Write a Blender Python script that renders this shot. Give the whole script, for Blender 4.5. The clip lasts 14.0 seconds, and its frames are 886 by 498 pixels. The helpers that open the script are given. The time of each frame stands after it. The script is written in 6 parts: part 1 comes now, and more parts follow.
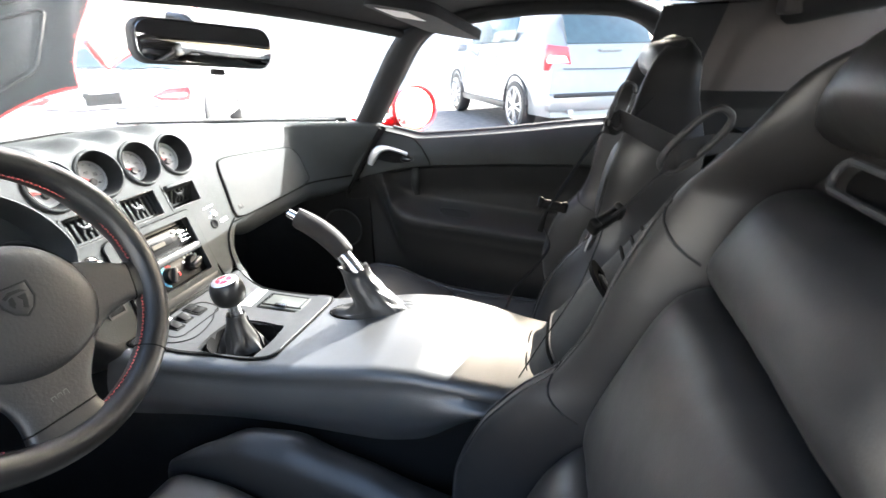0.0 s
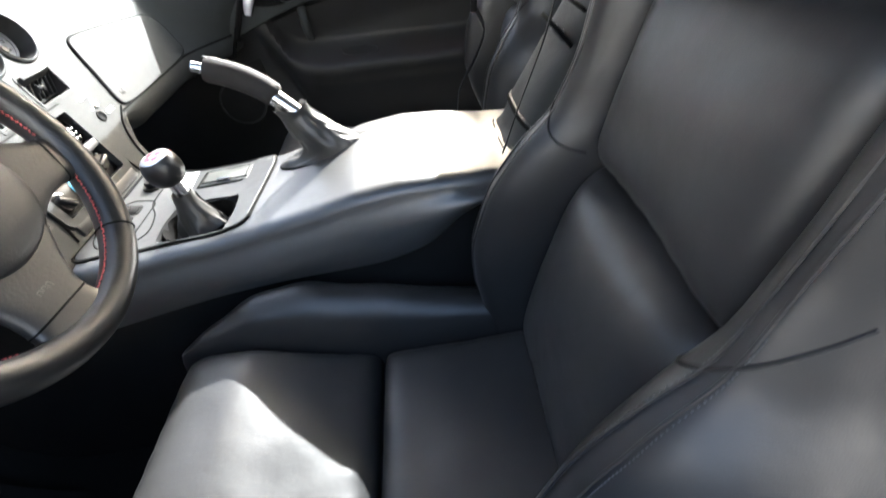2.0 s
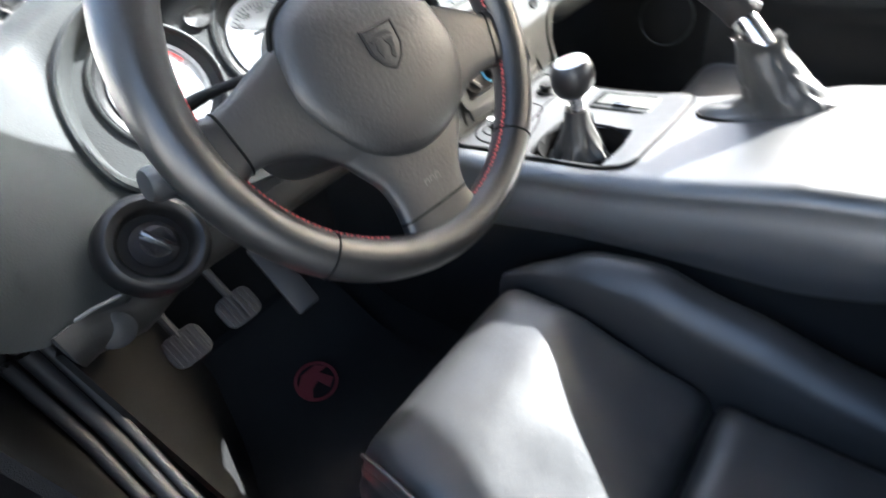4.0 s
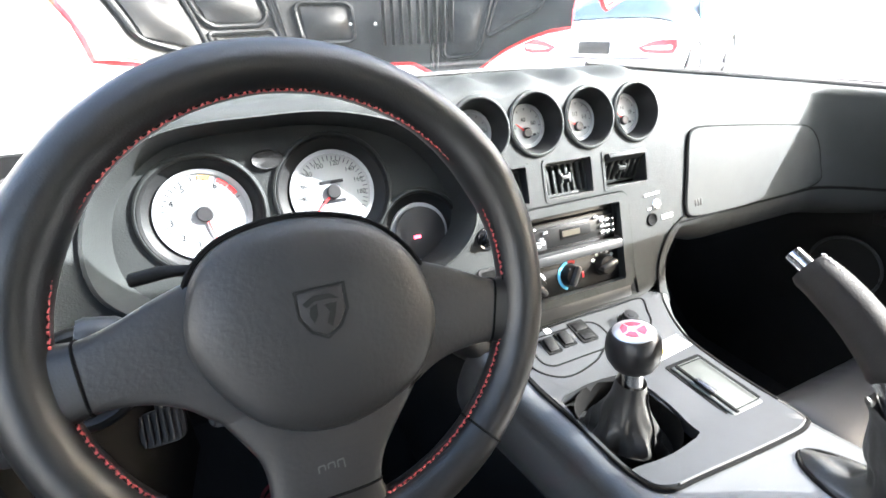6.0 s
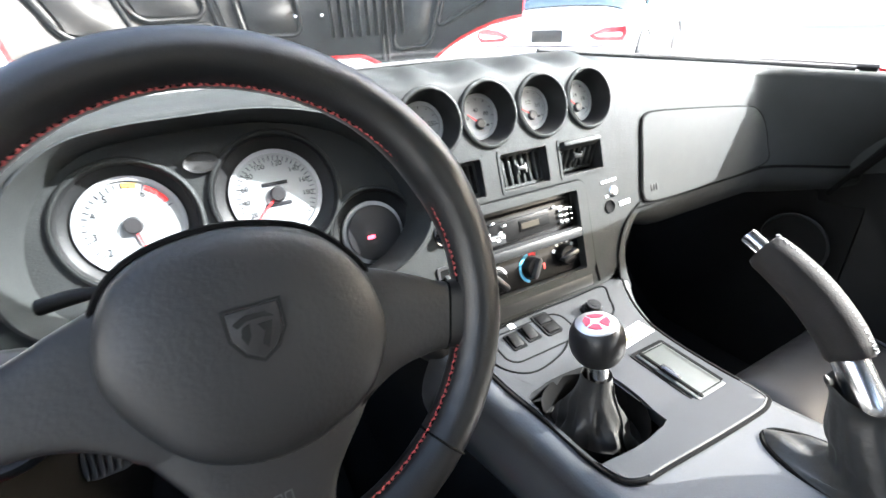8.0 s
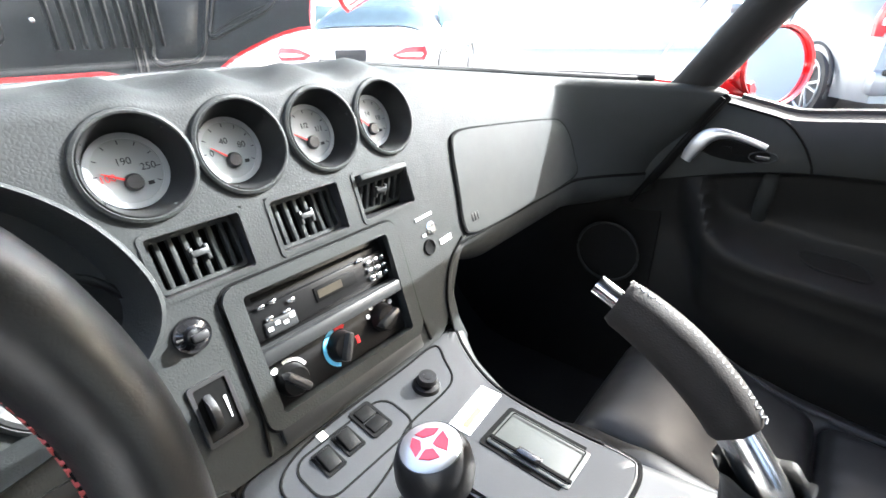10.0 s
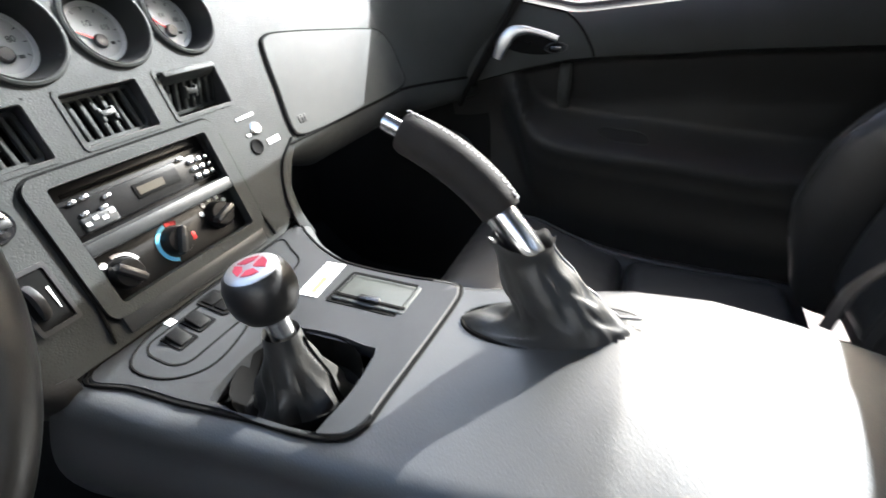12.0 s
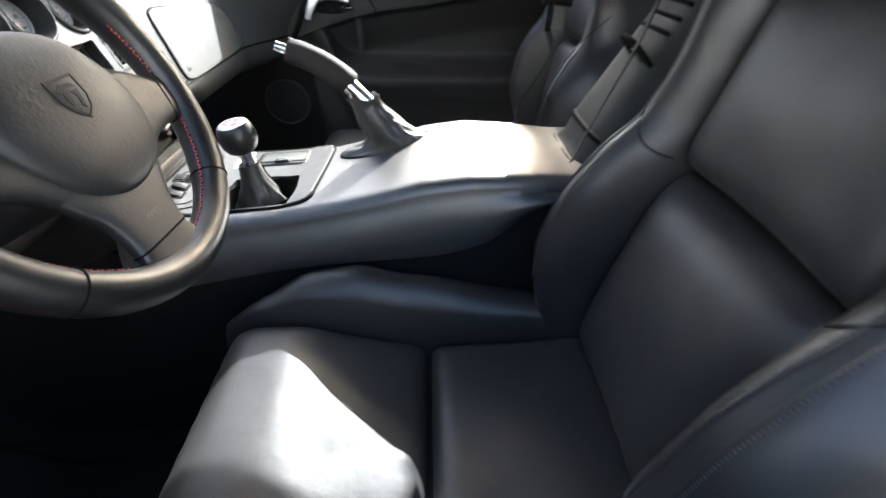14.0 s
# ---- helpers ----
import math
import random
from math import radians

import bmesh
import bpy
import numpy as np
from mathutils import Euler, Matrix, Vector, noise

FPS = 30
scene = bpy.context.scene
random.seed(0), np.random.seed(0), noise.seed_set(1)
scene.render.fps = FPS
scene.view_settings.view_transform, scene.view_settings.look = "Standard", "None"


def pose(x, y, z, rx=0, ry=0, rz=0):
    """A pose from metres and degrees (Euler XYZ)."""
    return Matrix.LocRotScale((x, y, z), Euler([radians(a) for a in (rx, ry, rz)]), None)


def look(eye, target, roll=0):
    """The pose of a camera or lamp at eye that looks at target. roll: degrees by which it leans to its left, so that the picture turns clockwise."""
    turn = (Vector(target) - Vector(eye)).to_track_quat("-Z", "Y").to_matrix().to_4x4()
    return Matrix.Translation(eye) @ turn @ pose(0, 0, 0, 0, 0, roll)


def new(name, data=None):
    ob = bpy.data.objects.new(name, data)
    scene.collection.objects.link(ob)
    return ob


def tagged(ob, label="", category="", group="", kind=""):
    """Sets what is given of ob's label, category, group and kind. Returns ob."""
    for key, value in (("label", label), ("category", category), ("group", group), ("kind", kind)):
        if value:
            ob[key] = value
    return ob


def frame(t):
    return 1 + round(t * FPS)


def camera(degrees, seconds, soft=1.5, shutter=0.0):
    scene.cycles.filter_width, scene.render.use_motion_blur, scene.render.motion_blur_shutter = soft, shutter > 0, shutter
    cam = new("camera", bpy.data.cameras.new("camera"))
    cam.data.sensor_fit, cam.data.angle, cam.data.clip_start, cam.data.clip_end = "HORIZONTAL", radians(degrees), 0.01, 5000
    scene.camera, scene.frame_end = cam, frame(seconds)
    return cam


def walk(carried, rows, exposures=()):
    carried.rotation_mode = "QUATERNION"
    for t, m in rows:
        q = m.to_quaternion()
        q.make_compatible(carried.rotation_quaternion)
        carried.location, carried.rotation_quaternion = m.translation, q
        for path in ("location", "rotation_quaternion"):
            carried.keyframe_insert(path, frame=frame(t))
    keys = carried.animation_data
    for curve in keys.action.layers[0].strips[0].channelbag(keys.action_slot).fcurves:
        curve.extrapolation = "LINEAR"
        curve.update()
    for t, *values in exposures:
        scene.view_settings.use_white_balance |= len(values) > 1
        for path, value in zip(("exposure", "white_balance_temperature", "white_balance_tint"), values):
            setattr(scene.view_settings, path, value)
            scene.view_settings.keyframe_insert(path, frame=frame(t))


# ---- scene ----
cam = camera(85.8, 14.0, shutter=0.5)
PATH = [
    (0, -0.7121, -0.0423, 1.0786, 67.57, 1.13, -76.09),
    (0.5, -0.7215, -0.0199, 1.0556, 65.64, 3.67, -81.76),
    (1, -0.7325, 0.0053, 1.0331, 61.80, 6.28, -87.60),
    (1.5, -0.7484, 0.0314, 1.0096, 56.34, 9.16, -92.41),
    (2, -0.7551, 0.0630, 0.9820, 50.62, 11.01, -94.15),
    (2.5, -0.7632, 0.0944, 0.9448, 45.47, 12.16, -94.23),
    (3, -0.7751, 0.1400, 0.9248, 42.78, 10.74, -87.85),
    (3.5, -0.7275, 0.1705, 0.9283, 45.44, 11.62, -69.54),
    (4, -0.6520, 0.1840, 0.9490, 51.70, 12.50, -50.02),
    (4.2, -0.6200, 0.1846, 0.9492, 54.50, 12.15, -44.75),
    (6.3, -0.4428, 0.2098, 1.0259, 64.77, -0.02, -25.45),
    (6.5, -0.4497, 0.2071, 1.0255, 65.10, -0.27, -26.45),
    (7, -0.4428, 0.2053, 1.0232, 64.84, 0.60, -26.16),
    (7.2, -0.4444, 0.2021, 1.0237, 64.86, 0.79, -26.21),
    (9.3, -0.3243, 0.3087, 0.9959, 62.60, 2.21, -45.65),
    (9.5, -0.3041, 0.3197, 0.9944, 64.52, 1.94, -48.33),
    (10, -0.2822, 0.3338, 0.9874, 64.97, 0.99, -51.16),
    (10.5, -0.2800, 0.3066, 0.9736, 64.34, 2.13, -53.94),
    (11, -0.2827, 0.2736, 0.9493, 62.01, 2.54, -56.74),
    (11.5, -0.2910, 0.2457, 0.9312, 60.52, 2.91, -59.97),
    (12, -0.3302, 0.2272, 0.9179, 60.01, 3.63, -67.32),
    (12.5, -0.4171, 0.1944, 0.9171, 58.67, 3.72, -74.77),
    (13, -0.5687, 0.1669, 0.9242, 56.85, 4.65, -80.85),
    (13.3, -0.6513, 0.1583, 0.9065, 56.02, 4.79, -84.63),
    (13.5, -0.6931, 0.1580, 0.9193, 55.34, 5.74, -86.67),
    (13.7, -0.7335, 0.1697, 0.9296, 54.96, 5.49, -87.79),
    (14, -0.7930, 0.1816, 0.9464, 55.80, 4.85, -91.54),
]
walk(cam, [(t, pose(x, y, z, rx, ry, rz)) for t, x, y, z, rx, ry, rz in PATH], [(0.0, 3.98, 6250, 7), (1.0, 3.95, 6350, 7), (2.0, 3.88, 6250, 7), (3.0, 4.25, 6350, 7), (4.0, 4.25, 6050, 7), (4.2, 4.45, 6050, 7),
    (6.5, 3.82, 6150, 7), (9.5, 3.58, 6050, 7), (11.0, 3.42, 6050, 7), (11.6, 3.4, 6150, 7), (12.5, 2.85, 6150, 7), (13.3, 3.12, 6150, 7), (14.0, 3.6, 6150, 7)])

# ---- light ----
SUN = Vector((1.6, -0.65, 1.0)).normalized()
world = bpy.data.worlds.new("world")
scene.world = world
world.use_nodes = True
wn = world.node_tree
sky = wn.nodes.new("ShaderNodeTexSky")
sky.sky_type, sky.sun_disc = "NISHITA", False
sky.sun_elevation = math.asin(SUN.z)
sky.sun_rotation = math.atan2(SUN.x, SUN.y)
sky.dust_density, sky.ozone_density = 5.0, 0.3
wn.links.new(sky.outputs[0], wn.nodes["Background"].inputs[0])
wn.nodes["Background"].inputs[1].default_value = 0.125
sun = new("sun", bpy.data.lights.new("sun", "SUN"))
sun.data.energy, sun.data.angle, sun.data.color = 3.3, radians(0.5), (1.0, 0.988, 0.97)
sun.matrix_world = look((6, -3, 5), Vector((6, -3, 5)) - SUN)


# ---- materials ----
def material(name, color, rough=0.5, metal=0.0, grain=0.0, scale=300.0, blotch=0.12, coat=0.0, spec=0.5, leather=False):
    m = bpy.data.materials.new(name)
    m.use_nodes = True
    nt = m.node_tree
    b = nt.nodes["Principled BSDF"]
    b.inputs["Roughness"].default_value = rough
    b.inputs["Metallic"].default_value = metal
    b.inputs["Specular IOR Level"].default_value = spec
    b.inputs["Coat Weight"].default_value = coat
    b.inputs["Coat Roughness"].default_value = 0.06
    tc = nt.nodes.new("ShaderNodeTexCoord")
    n1 = nt.nodes.new("ShaderNodeTexNoise")
    n1.inputs["Scale"].default_value, n1.inputs["Detail"].default_value = 9.0, 6.0
    nt.links.new(tc.outputs["Object"], n1.inputs["Vector"])
    ramp = nt.nodes.new("ShaderNodeValToRGB")
    lo, hi = 1.0 - blotch, 1.0 + blotch
    ramp.color_ramp.elements[0].position, ramp.color_ramp.elements[1].position = 0.3, 0.7
    ramp.color_ramp.elements[0].color = (*[c * lo for c in color], 1)
    ramp.color_ramp.elements[1].color = (*[min(1, c * hi) for c in color], 1)
    nt.links.new(n1.outputs["Fac"], ramp.inputs["Fac"])
    nt.links.new(ramp.outputs["Color"], b.inputs["Base Color"])
    mr = nt.nodes.new("ShaderNodeMapRange")
    mr.inputs["To Min"].default_value, mr.inputs["To Max"].default_value = max(0.02, rough - 0.07), min(1.0, rough + 0.07)
    n2 = nt.nodes.new("ShaderNodeTexNoise")
    n2.inputs["Scale"].default_value, n2.inputs["Detail"].default_value = 45.0, 4.0
    nt.links.new(tc.outputs["Object"], n2.inputs["Vector"])
    nt.links.new(n2.outputs["Fac"], mr.inputs["Value"])
    nt.links.new(mr.outputs["Result"], b.inputs["Roughness"])
    if grain:
        bump = nt.nodes.new("ShaderNodeBump")
        bump.inputs["Strength"].default_value, bump.inputs["Distance"].default_value = grain, 0.0008
        if leather:
            v = nt.nodes.new("ShaderNodeTexVoronoi")
            v.inputs["Scale"].default_value = scale
            v.feature = "DISTANCE_TO_EDGE"
            nt.links.new(tc.outputs["Object"], v.inputs["Vector"])
            nt.links.new(v.outputs["Distance"], bump.inputs["Height"])
            soft = nt.nodes.new("ShaderNodeBump")
            soft.inputs["Strength"].default_value, soft.inputs["Distance"].default_value = 0.18, 0.005
            n3 = nt.nodes.new("ShaderNodeTexNoise")
            n3.inputs["Scale"].default_value, n3.inputs["Detail"].default_value = 22.0, 3.0
            nt.links.new(tc.outputs["Object"], n3.inputs["Vector"])
            nt.links.new(n3.outputs["Fac"], soft.inputs["Height"])
            nt.links.new(soft.outputs["Normal"], bump.inputs["Normal"])
        else:
            n3 = nt.nodes.new("ShaderNodeTexNoise")
            n3.inputs["Scale"].default_value, n3.inputs["Detail"].default_value = scale, 3.0
            nt.links.new(tc.outputs["Object"], n3.inputs["Vector"])
            nt.links.new(n3.outputs["Fac"], bump.inputs["Height"])
        nt.links.new(bump.outputs["Normal"], b.inputs["Normal"])
    return m


def glow(name, color, strength):
    m = material(name, color, 0.4)
    b = m.node_tree.nodes["Principled BSDF"]
    b.inputs["Emission Color"].default_value = (*color, 1)
    b.inputs["Emission Strength"].default_value = strength
    return m


def glass(name, tint=(1, 1, 1)):
    m = bpy.data.materials.new(name)
    m.use_nodes = True
    b = m.node_tree.nodes["Principled BSDF"]
    b.inputs["Base Color"].default_value = (*tint, 1)
    b.inputs["Transmission Weight"].default_value, b.inputs["Roughness"].default_value, b.inputs["IOR"].default_value = 1.0, 0.0, 1.45
    return m


LEATHER = material("black_leather", (0.0172, 0.0166, 0.0164), 0.41, grain=0.14, scale=480, leather=True, spec=0.46)
LEATHER_WHEEL = material("wheel_leather", (0.0065, 0.0065, 0.0066), 0.40, grain=0.12, scale=480, leather=True, spec=0.52)
WHEEL_PAD = material("wheel_pad_vinyl", (0.0120, 0.0121, 0.0124), 0.50, grain=0.4, scale=300, spec=0.5)
LEATHER_PAD = material("charcoal_leather", (0.0188, 0.0188, 0.0190), 0.44, grain=0.14, scale=480, leather=True, spec=0.42)
LEATHER_WORN = material("worn_boot_leather", (0.024, 0.0235, 0.022), 0.44, grain=0.35, scale=150, leather=True)
VINYL = material("dash_vinyl", (0.0195, 0.0212, 0.0210), 0.62, grain=0.38, scale=330, spec=0.17, leather=True)
VINYL_DARK = material("dark_vinyl", (0.0150, 0.0150, 0.0150), 0.5, grain=0.25, scale=420, spec=0.24)
CONSOLE = material("console_vinyl", (0.033, 0.034, 0.0345), 0.40, grain=0.22, scale=520, spec=0.8)
PLATE = material("satin_grey_plastic", (0.0175, 0.0185, 0.0195), 0.42, grain=0.12, scale=600, spec=0.4)
LID = material("scuffed_lid", (0.040, 0.044, 0.041), 0.42, grain=0.15, scale=300, blotch=0.3)
KNOB = material("satin_black_knob", (0.010, 0.0095, 0.0095), 0.42, grain=0.15, scale=500)
GRIP = material("grip_leather", (0.016, 0.0145, 0.014), 0.72, grain=0.3, scale=420, leather=True, spec=0.16)
# Skin of the airbag cover; on the door top its lighter tone paints sheen.
AIRBAG_SKIN = material("airbag_skin", (0.0195, 0.0215, 0.021), 0.6, grain=0.12, scale=600, spec=0.18)
SWITCH = material("switch_black", (0.004, 0.004, 0.004), 0.55, spec=0.08)
EMBOSS = material("embossed_line", (0.0085, 0.0085, 0.0088), 0.6, spec=0.25)
# Darker than the vinyl collar: some of the cup's inner shade is painted in.
CUP = material("gauge_cup", (0.0095, 0.0098, 0.0100), 0.5, grain=0.1, scale=600, spec=0.2)
VENT_GREY = material("vent_plastic", (0.020, 0.021, 0.021), 0.5, grain=0.1, scale=600, spec=0.35)
PLASTIC = material("black_plastic", (0.018, 0.018, 0.019), 0.4, grain=0.12, scale=500)
GLOSS = material("gloss_black", (0.01, 0.01, 0.011), 0.12, coat=0.6)
# Near-black for gaps; also paints in the shade deep inside wells and ducts.
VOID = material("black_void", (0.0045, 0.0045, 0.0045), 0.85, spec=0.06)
CHROME = material("brushed_aluminium", (0.75, 0.75, 0.76), 0.22, metal=1.0, blotch=0.05)
DIAL = material("dial_white", (0.22, 0.23, 0.235), 0.35, blotch=0.03)
BEZEL = material("dial_rim", (0.45, 0.46, 0.46), 0.3, metal=0.6)
DIAL_EDGE = material("dial_edge", (0.30, 0.31, 0.32), 0.35, metal=0.3)
INK = material("dial_ink", (0.012, 0.012, 0.014), 0.6, spec=0.2)
RED = material("needle_red", (0.75, 0.03, 0.03), 0.4)
RADIO_BLACK = material("radio_black", (0.0055, 0.0055, 0.0058), 0.38, spec=0.18)
READOUT = material("dim_readout", (0.035, 0.030, 0.022), 0.3)
AMBER = material("amber_mark", (0.85, 0.45, 0.05), 0.4)
BLUE = material("cold_blue", (0.15, 0.5, 0.75), 0.4)
WHITE = material("white_print", (0.85, 0.85, 0.84), 0.5, blotch=0.03)
CARPET = material("black_carpet", (0.010, 0.010, 0.010), 0.95, grain=1.0, scale=900, spec=0.1)
CONCRETE = material("pale_concrete", (0.45, 0.445, 0.43), 0.85, grain=0.5, scale=60)
CAP = material("brushed_silver_cap", (0.62, 0.62, 0.63), 0.36, metal=0.9, blotch=0.06)
CREST = material("crest_enamel", (0.50, 0.035, 0.075), 0.4)
FABRIC = material("belt_webbing", (0.013, 0.013, 0.014), 0.75, grain=0.6, scale=700, spec=0.15)
HEADLINER = material("black_headliner", (0.015, 0.015, 0.016), 0.9, grain=0.5, scale=700)
TRIM = material("interior_trim", (0.07, 0.068, 0.066), 0.6, grain=0.3, scale=400)
PILLAR_TRIM = material("pillar_trim", (0.060, 0.053, 0.050), 0.5, grain=0.3, scale=400)
DARK_STITCH = material("dark_thread", (0.07, 0.07, 0.072), 0.7)
RUBBER = material("rubber", (0.015, 0.015, 0.016), 0.6)
MIRROR = material("mirror_silver", (0.9, 0.9, 0.9), 0.02, metal=1.0, blotch=0.0)
PAINT_RED = material("red_paint", (0.65, 0.015, 0.02), 0.25, coat=1.0, blotch=0.03)
PAINT_WHITE = material("white_paint", (0.8, 0.8, 0.8), 0.25, coat=1.0, blotch=0.02)
PAINT_SILVER = material("silver_paint", (0.22, 0.235, 0.245), 0.32, metal=0.3, coat=1.0, blotch=0.03)
LENS_RED = material("red_lens", (0.6, 0.02, 0.03), 0.15, coat=0.8)
CAR_GLASS = material("teal_car_glass", (0.045, 0.075, 0.085), 0.08, spec=0.5)
ASPHALT = material("asphalt", (0.10, 0.099, 0.098), 0.85, grain=0.8, scale=120, blotch=0.3)
# face of the unseen wall on the left, its tone set for the bounced light
BOUNCE_PALE = material("pale_bounce_wall", (0.37, 0.375, 0.38), 0.85, grain=0.5, scale=50)
STUCCO = material("pale_stucco", (0.55, 0.535, 0.51), 0.8, grain=0.4, scale=60)
HOODMAT = material("hood_underside", (0.0050, 0.0052, 0.0056), 0.42, grain=0.3, scale=60, blotch=0.5, spec=0.16)
CREST_RED = material("faded_red_weave", (0.09, 0.008, 0.012), 0.9, grain=0.8, scale=700)
RED_STITCH = material("red_thread", (0.42, 0.07, 0.065), 0.7)
GREY_STITCH = material("grey_thread", (0.3, 0.3, 0.3), 0.7)
LAMP_RED = glow("warning_lamp", (1.0, 0.05, 0.08), 1.0)


# ---- mesh helpers ----
def finish(name, bm, mat, parent=None, label="", sharp=38):
    me = bpy.data.meshes.new(name)
    bmesh.ops.recalc_face_normals(bm, faces=bm.faces)
    bm.to_mesh(me)
    bm.free()
    for p in me.polygons:
        p.use_smooth = True
    me.set_sharp_from_angle(angle=radians(sharp))
    me.materials.append(mat)
    ob = new(name, me)
    if parent is not None:
        ob.parent = parent
    if label:
        ob["label"] = label
    return ob


def part(name, bm, mat, parent, label="", sharp=38):
    return finish(name, bm, mat, parent, label, sharp)


def thing(name, at, label, category, group="", kind=""):
    ob = new(name)
    ob.empty_display_size = 0.02
    ob.location = at
    return tagged(ob, label, category, group, kind)


def put(ob, parent):
    """Hang ob under parent and keep its place in the world."""
    ob.parent = parent
    m = Matrix.Translation(parent.location)
    if parent.parent is not None:
        m = Matrix.Translation(parent.parent.location) @ m
    ob.matrix_parent_inverse = m.inverted()
    return ob


def wpart(name, bm, mat, parent, label="", sharp=38):
    """A part whose mesh is given in world coordinates."""
    return put(finish(name, bm, mat, None, label, sharp), parent)


def smooth(a, b, x):
    t = min(1.0, max(0.0, (x - a) / (b - a)))
    return t * t * (3 - 2 * t)


def lerp(pts, x):
    """Smooth value through a short table of (x, value)."""
    if x <= pts[0][0]:
        return pts[0][1]
    for (a, va), (b, vb) in zip(pts, pts[1:]):
        if x <= b:
            i = pts.index((a, va))
            s = (vb - va) / (b - a)
            s0 = (va - pts[i - 1][1]) / (a - pts[i - 1][0]) if i > 0 else s
            s1 = (pts[i + 2][1] - vb) / (pts[i + 2][0] - b) if i + 2 < len(pts) else s
            m0 = 0.0 if s0 * s <= 0 else 2 * s0 * s / (s0 + s)
            m1 = 0.0 if s1 * s <= 0 else 2 * s1 * s / (s1 + s)
            h, t = b - a, (x - a) / (b - a)
            return (2 * t ** 3 - 3 * t * t + 1) * va + (t ** 3 - 2 * t * t + t) * h * m0 + (3 * t * t - 2 * t ** 3) * vb + (t ** 3 - t * t) * h * m1
    return pts[-1][1]


def line(pts, x):
    if x <= pts[0][0]:
        return pts[0][1]
    for (a, va), (b, vb) in zip(pts, pts[1:]):
        if x <= b:
            return va + (vb - va) * (x - a) / (b - a)
    return pts[-1][1]


def sheet(f, us, vs, thick=0.0, cut=None, loop=False):
    """A surface f(u, v) over the given values; cut(point) leaves faces out; thick backs it."""
    bm = bmesh.new()
    g = [[bm.verts.new(f(u, v)) for v in vs] for u in us]
    n = len(us)
    for i in range(n if loop else n - 1):
        for j in range(len(vs) - 1):
            q = (g[i][j], g[(i + 1) % n][j], g[(i + 1) % n][j + 1], g[i][j + 1])
            if cut is None or not cut((q[0].co + q[1].co + q[2].co + q[3].co) / 4):
                bm.faces.new(q)
    loose = [v for v in bm.verts if not v.link_faces]
    bmesh.ops.delete(bm, geom=loose, context="VERTS")
    if thick:
        bmesh.ops.recalc_face_normals(bm, faces=bm.faces)
        bmesh.ops.solidify(bm, geom=bm.faces[:], thickness=thick)
    return bm


def span(a, b, n):
    return [a + (b - a) * i / (n - 1) for i in range(n)]


def block(sx, sy, sz, r=0.002, m=None, seg=2):
    bm = bmesh.new()
    bmesh.ops.create_cube(bm, size=1, matrix=Matrix.Diagonal((sx, sy, sz, 1)))
    if r:
        bmesh.ops.bevel(bm, geom=bm.edges[:], offset=min(r, 0.49 * min(sx, sy, sz)), segments=seg, profile=0.5, affect="EDGES")
    if m is not None:
        bm.transform(m)
    return bm


def lathe(profile, n=40, m=None, cap=True):
    """Turn (radius, height) round z."""
    bm = bmesh.new()
    rings = []
    for r, h in profile:
        if r < 1e-6:
            rings.append([bm.verts.new((0, 0, h))])
        else:
            rings.append([bm.verts.new((r * math.cos(2 * math.pi * i / n), r * math.sin(2 * math.pi * i / n), h)) for i in range(n)])
    for a, b in zip(rings, rings[1:]):
        for i in range(n):
            j = (i + 1) % n
            if len(a) == 1 and len(b) > 1:
                bm.faces.new((a[0], b[i], b[j]))
            elif len(b) == 1 and len(a) > 1:
                bm.faces.new((a[i], a[j], b[0]))
            elif len(a) > 1:
                bm.faces.new((a[i], a[j], b[j], b[i]))
    if m is not None:
        bm.transform(m)
    return bm


def tube(pts, radius, n=10, flat=1.0, up=(0, 0, 1), closed=False):
    """A round or oval bar along the points; radius may be a function of 0..1."""
    bm = bmesh.new()
    pts = [Vector(p) for p in pts]
    k, rings = len(pts), []
    for i, p in enumerate(pts):
        a = pts[(i - 1) % k] if closed else pts[max(0, i - 1)]
        b = pts[(i + 1) % k] if closed else pts[min(k - 1, i + 1)]
        d = (b - a).normalized()
        s = d.cross(Vector(up))
        s = s.normalized() if s.length > 1e-5 else d.orthogonal().normalized()
        t = s.cross(d)
        r = radius(i / (k - 1)) if callable(radius) else radius
        rings.append([bm.verts.new(p + s * (r * math.cos(2 * math.pi * j / n)) + t * (r * flat * math.sin(2 * math.pi * j / n))) for j in range(n)])
    for i in range(k if closed else k - 1):
        a, b = rings[i], rings[(i + 1) % k]
        for j in range(n):
            bm.faces.new((a[j], a[(j + 1) % n], b[(j + 1) % n], b[j]))
    if not closed:
        bm.faces.new(rings[0][::-1])
        bm.faces.new(rings[-1])
    return bm


def slab(outline, depth, m=None, r=0.0015, seg=2):
    """A flat plate from a 2D outline, its top at z = 0 before m."""
    bm = bmesh.new()
    f = bm.faces.new([bm.verts.new((x, y, 0)) for x, y in outline])
    if f.normal.z < 0:
        f.normal_flip()
    ext = bmesh.ops.extrude_face_region(bm, geom=[f])
    for v in [e for e in ext["geom"] if isinstance(e, bmesh.types.BMVert)]:
        v.co.z += depth
    bmesh.ops.translate(bm, verts=bm.verts, vec=(0, 0, -depth))
    if r:
        top = [e for e in bm.edges if all(abs(v.co.z) < 1e-6 for v in e.verts)]
        bmesh.ops.bevel(bm, geom=top, offset=r, segments=seg, profile=0.5, affect="EDGES")
    if m is not None:
        bm.transform(m)
    return bm


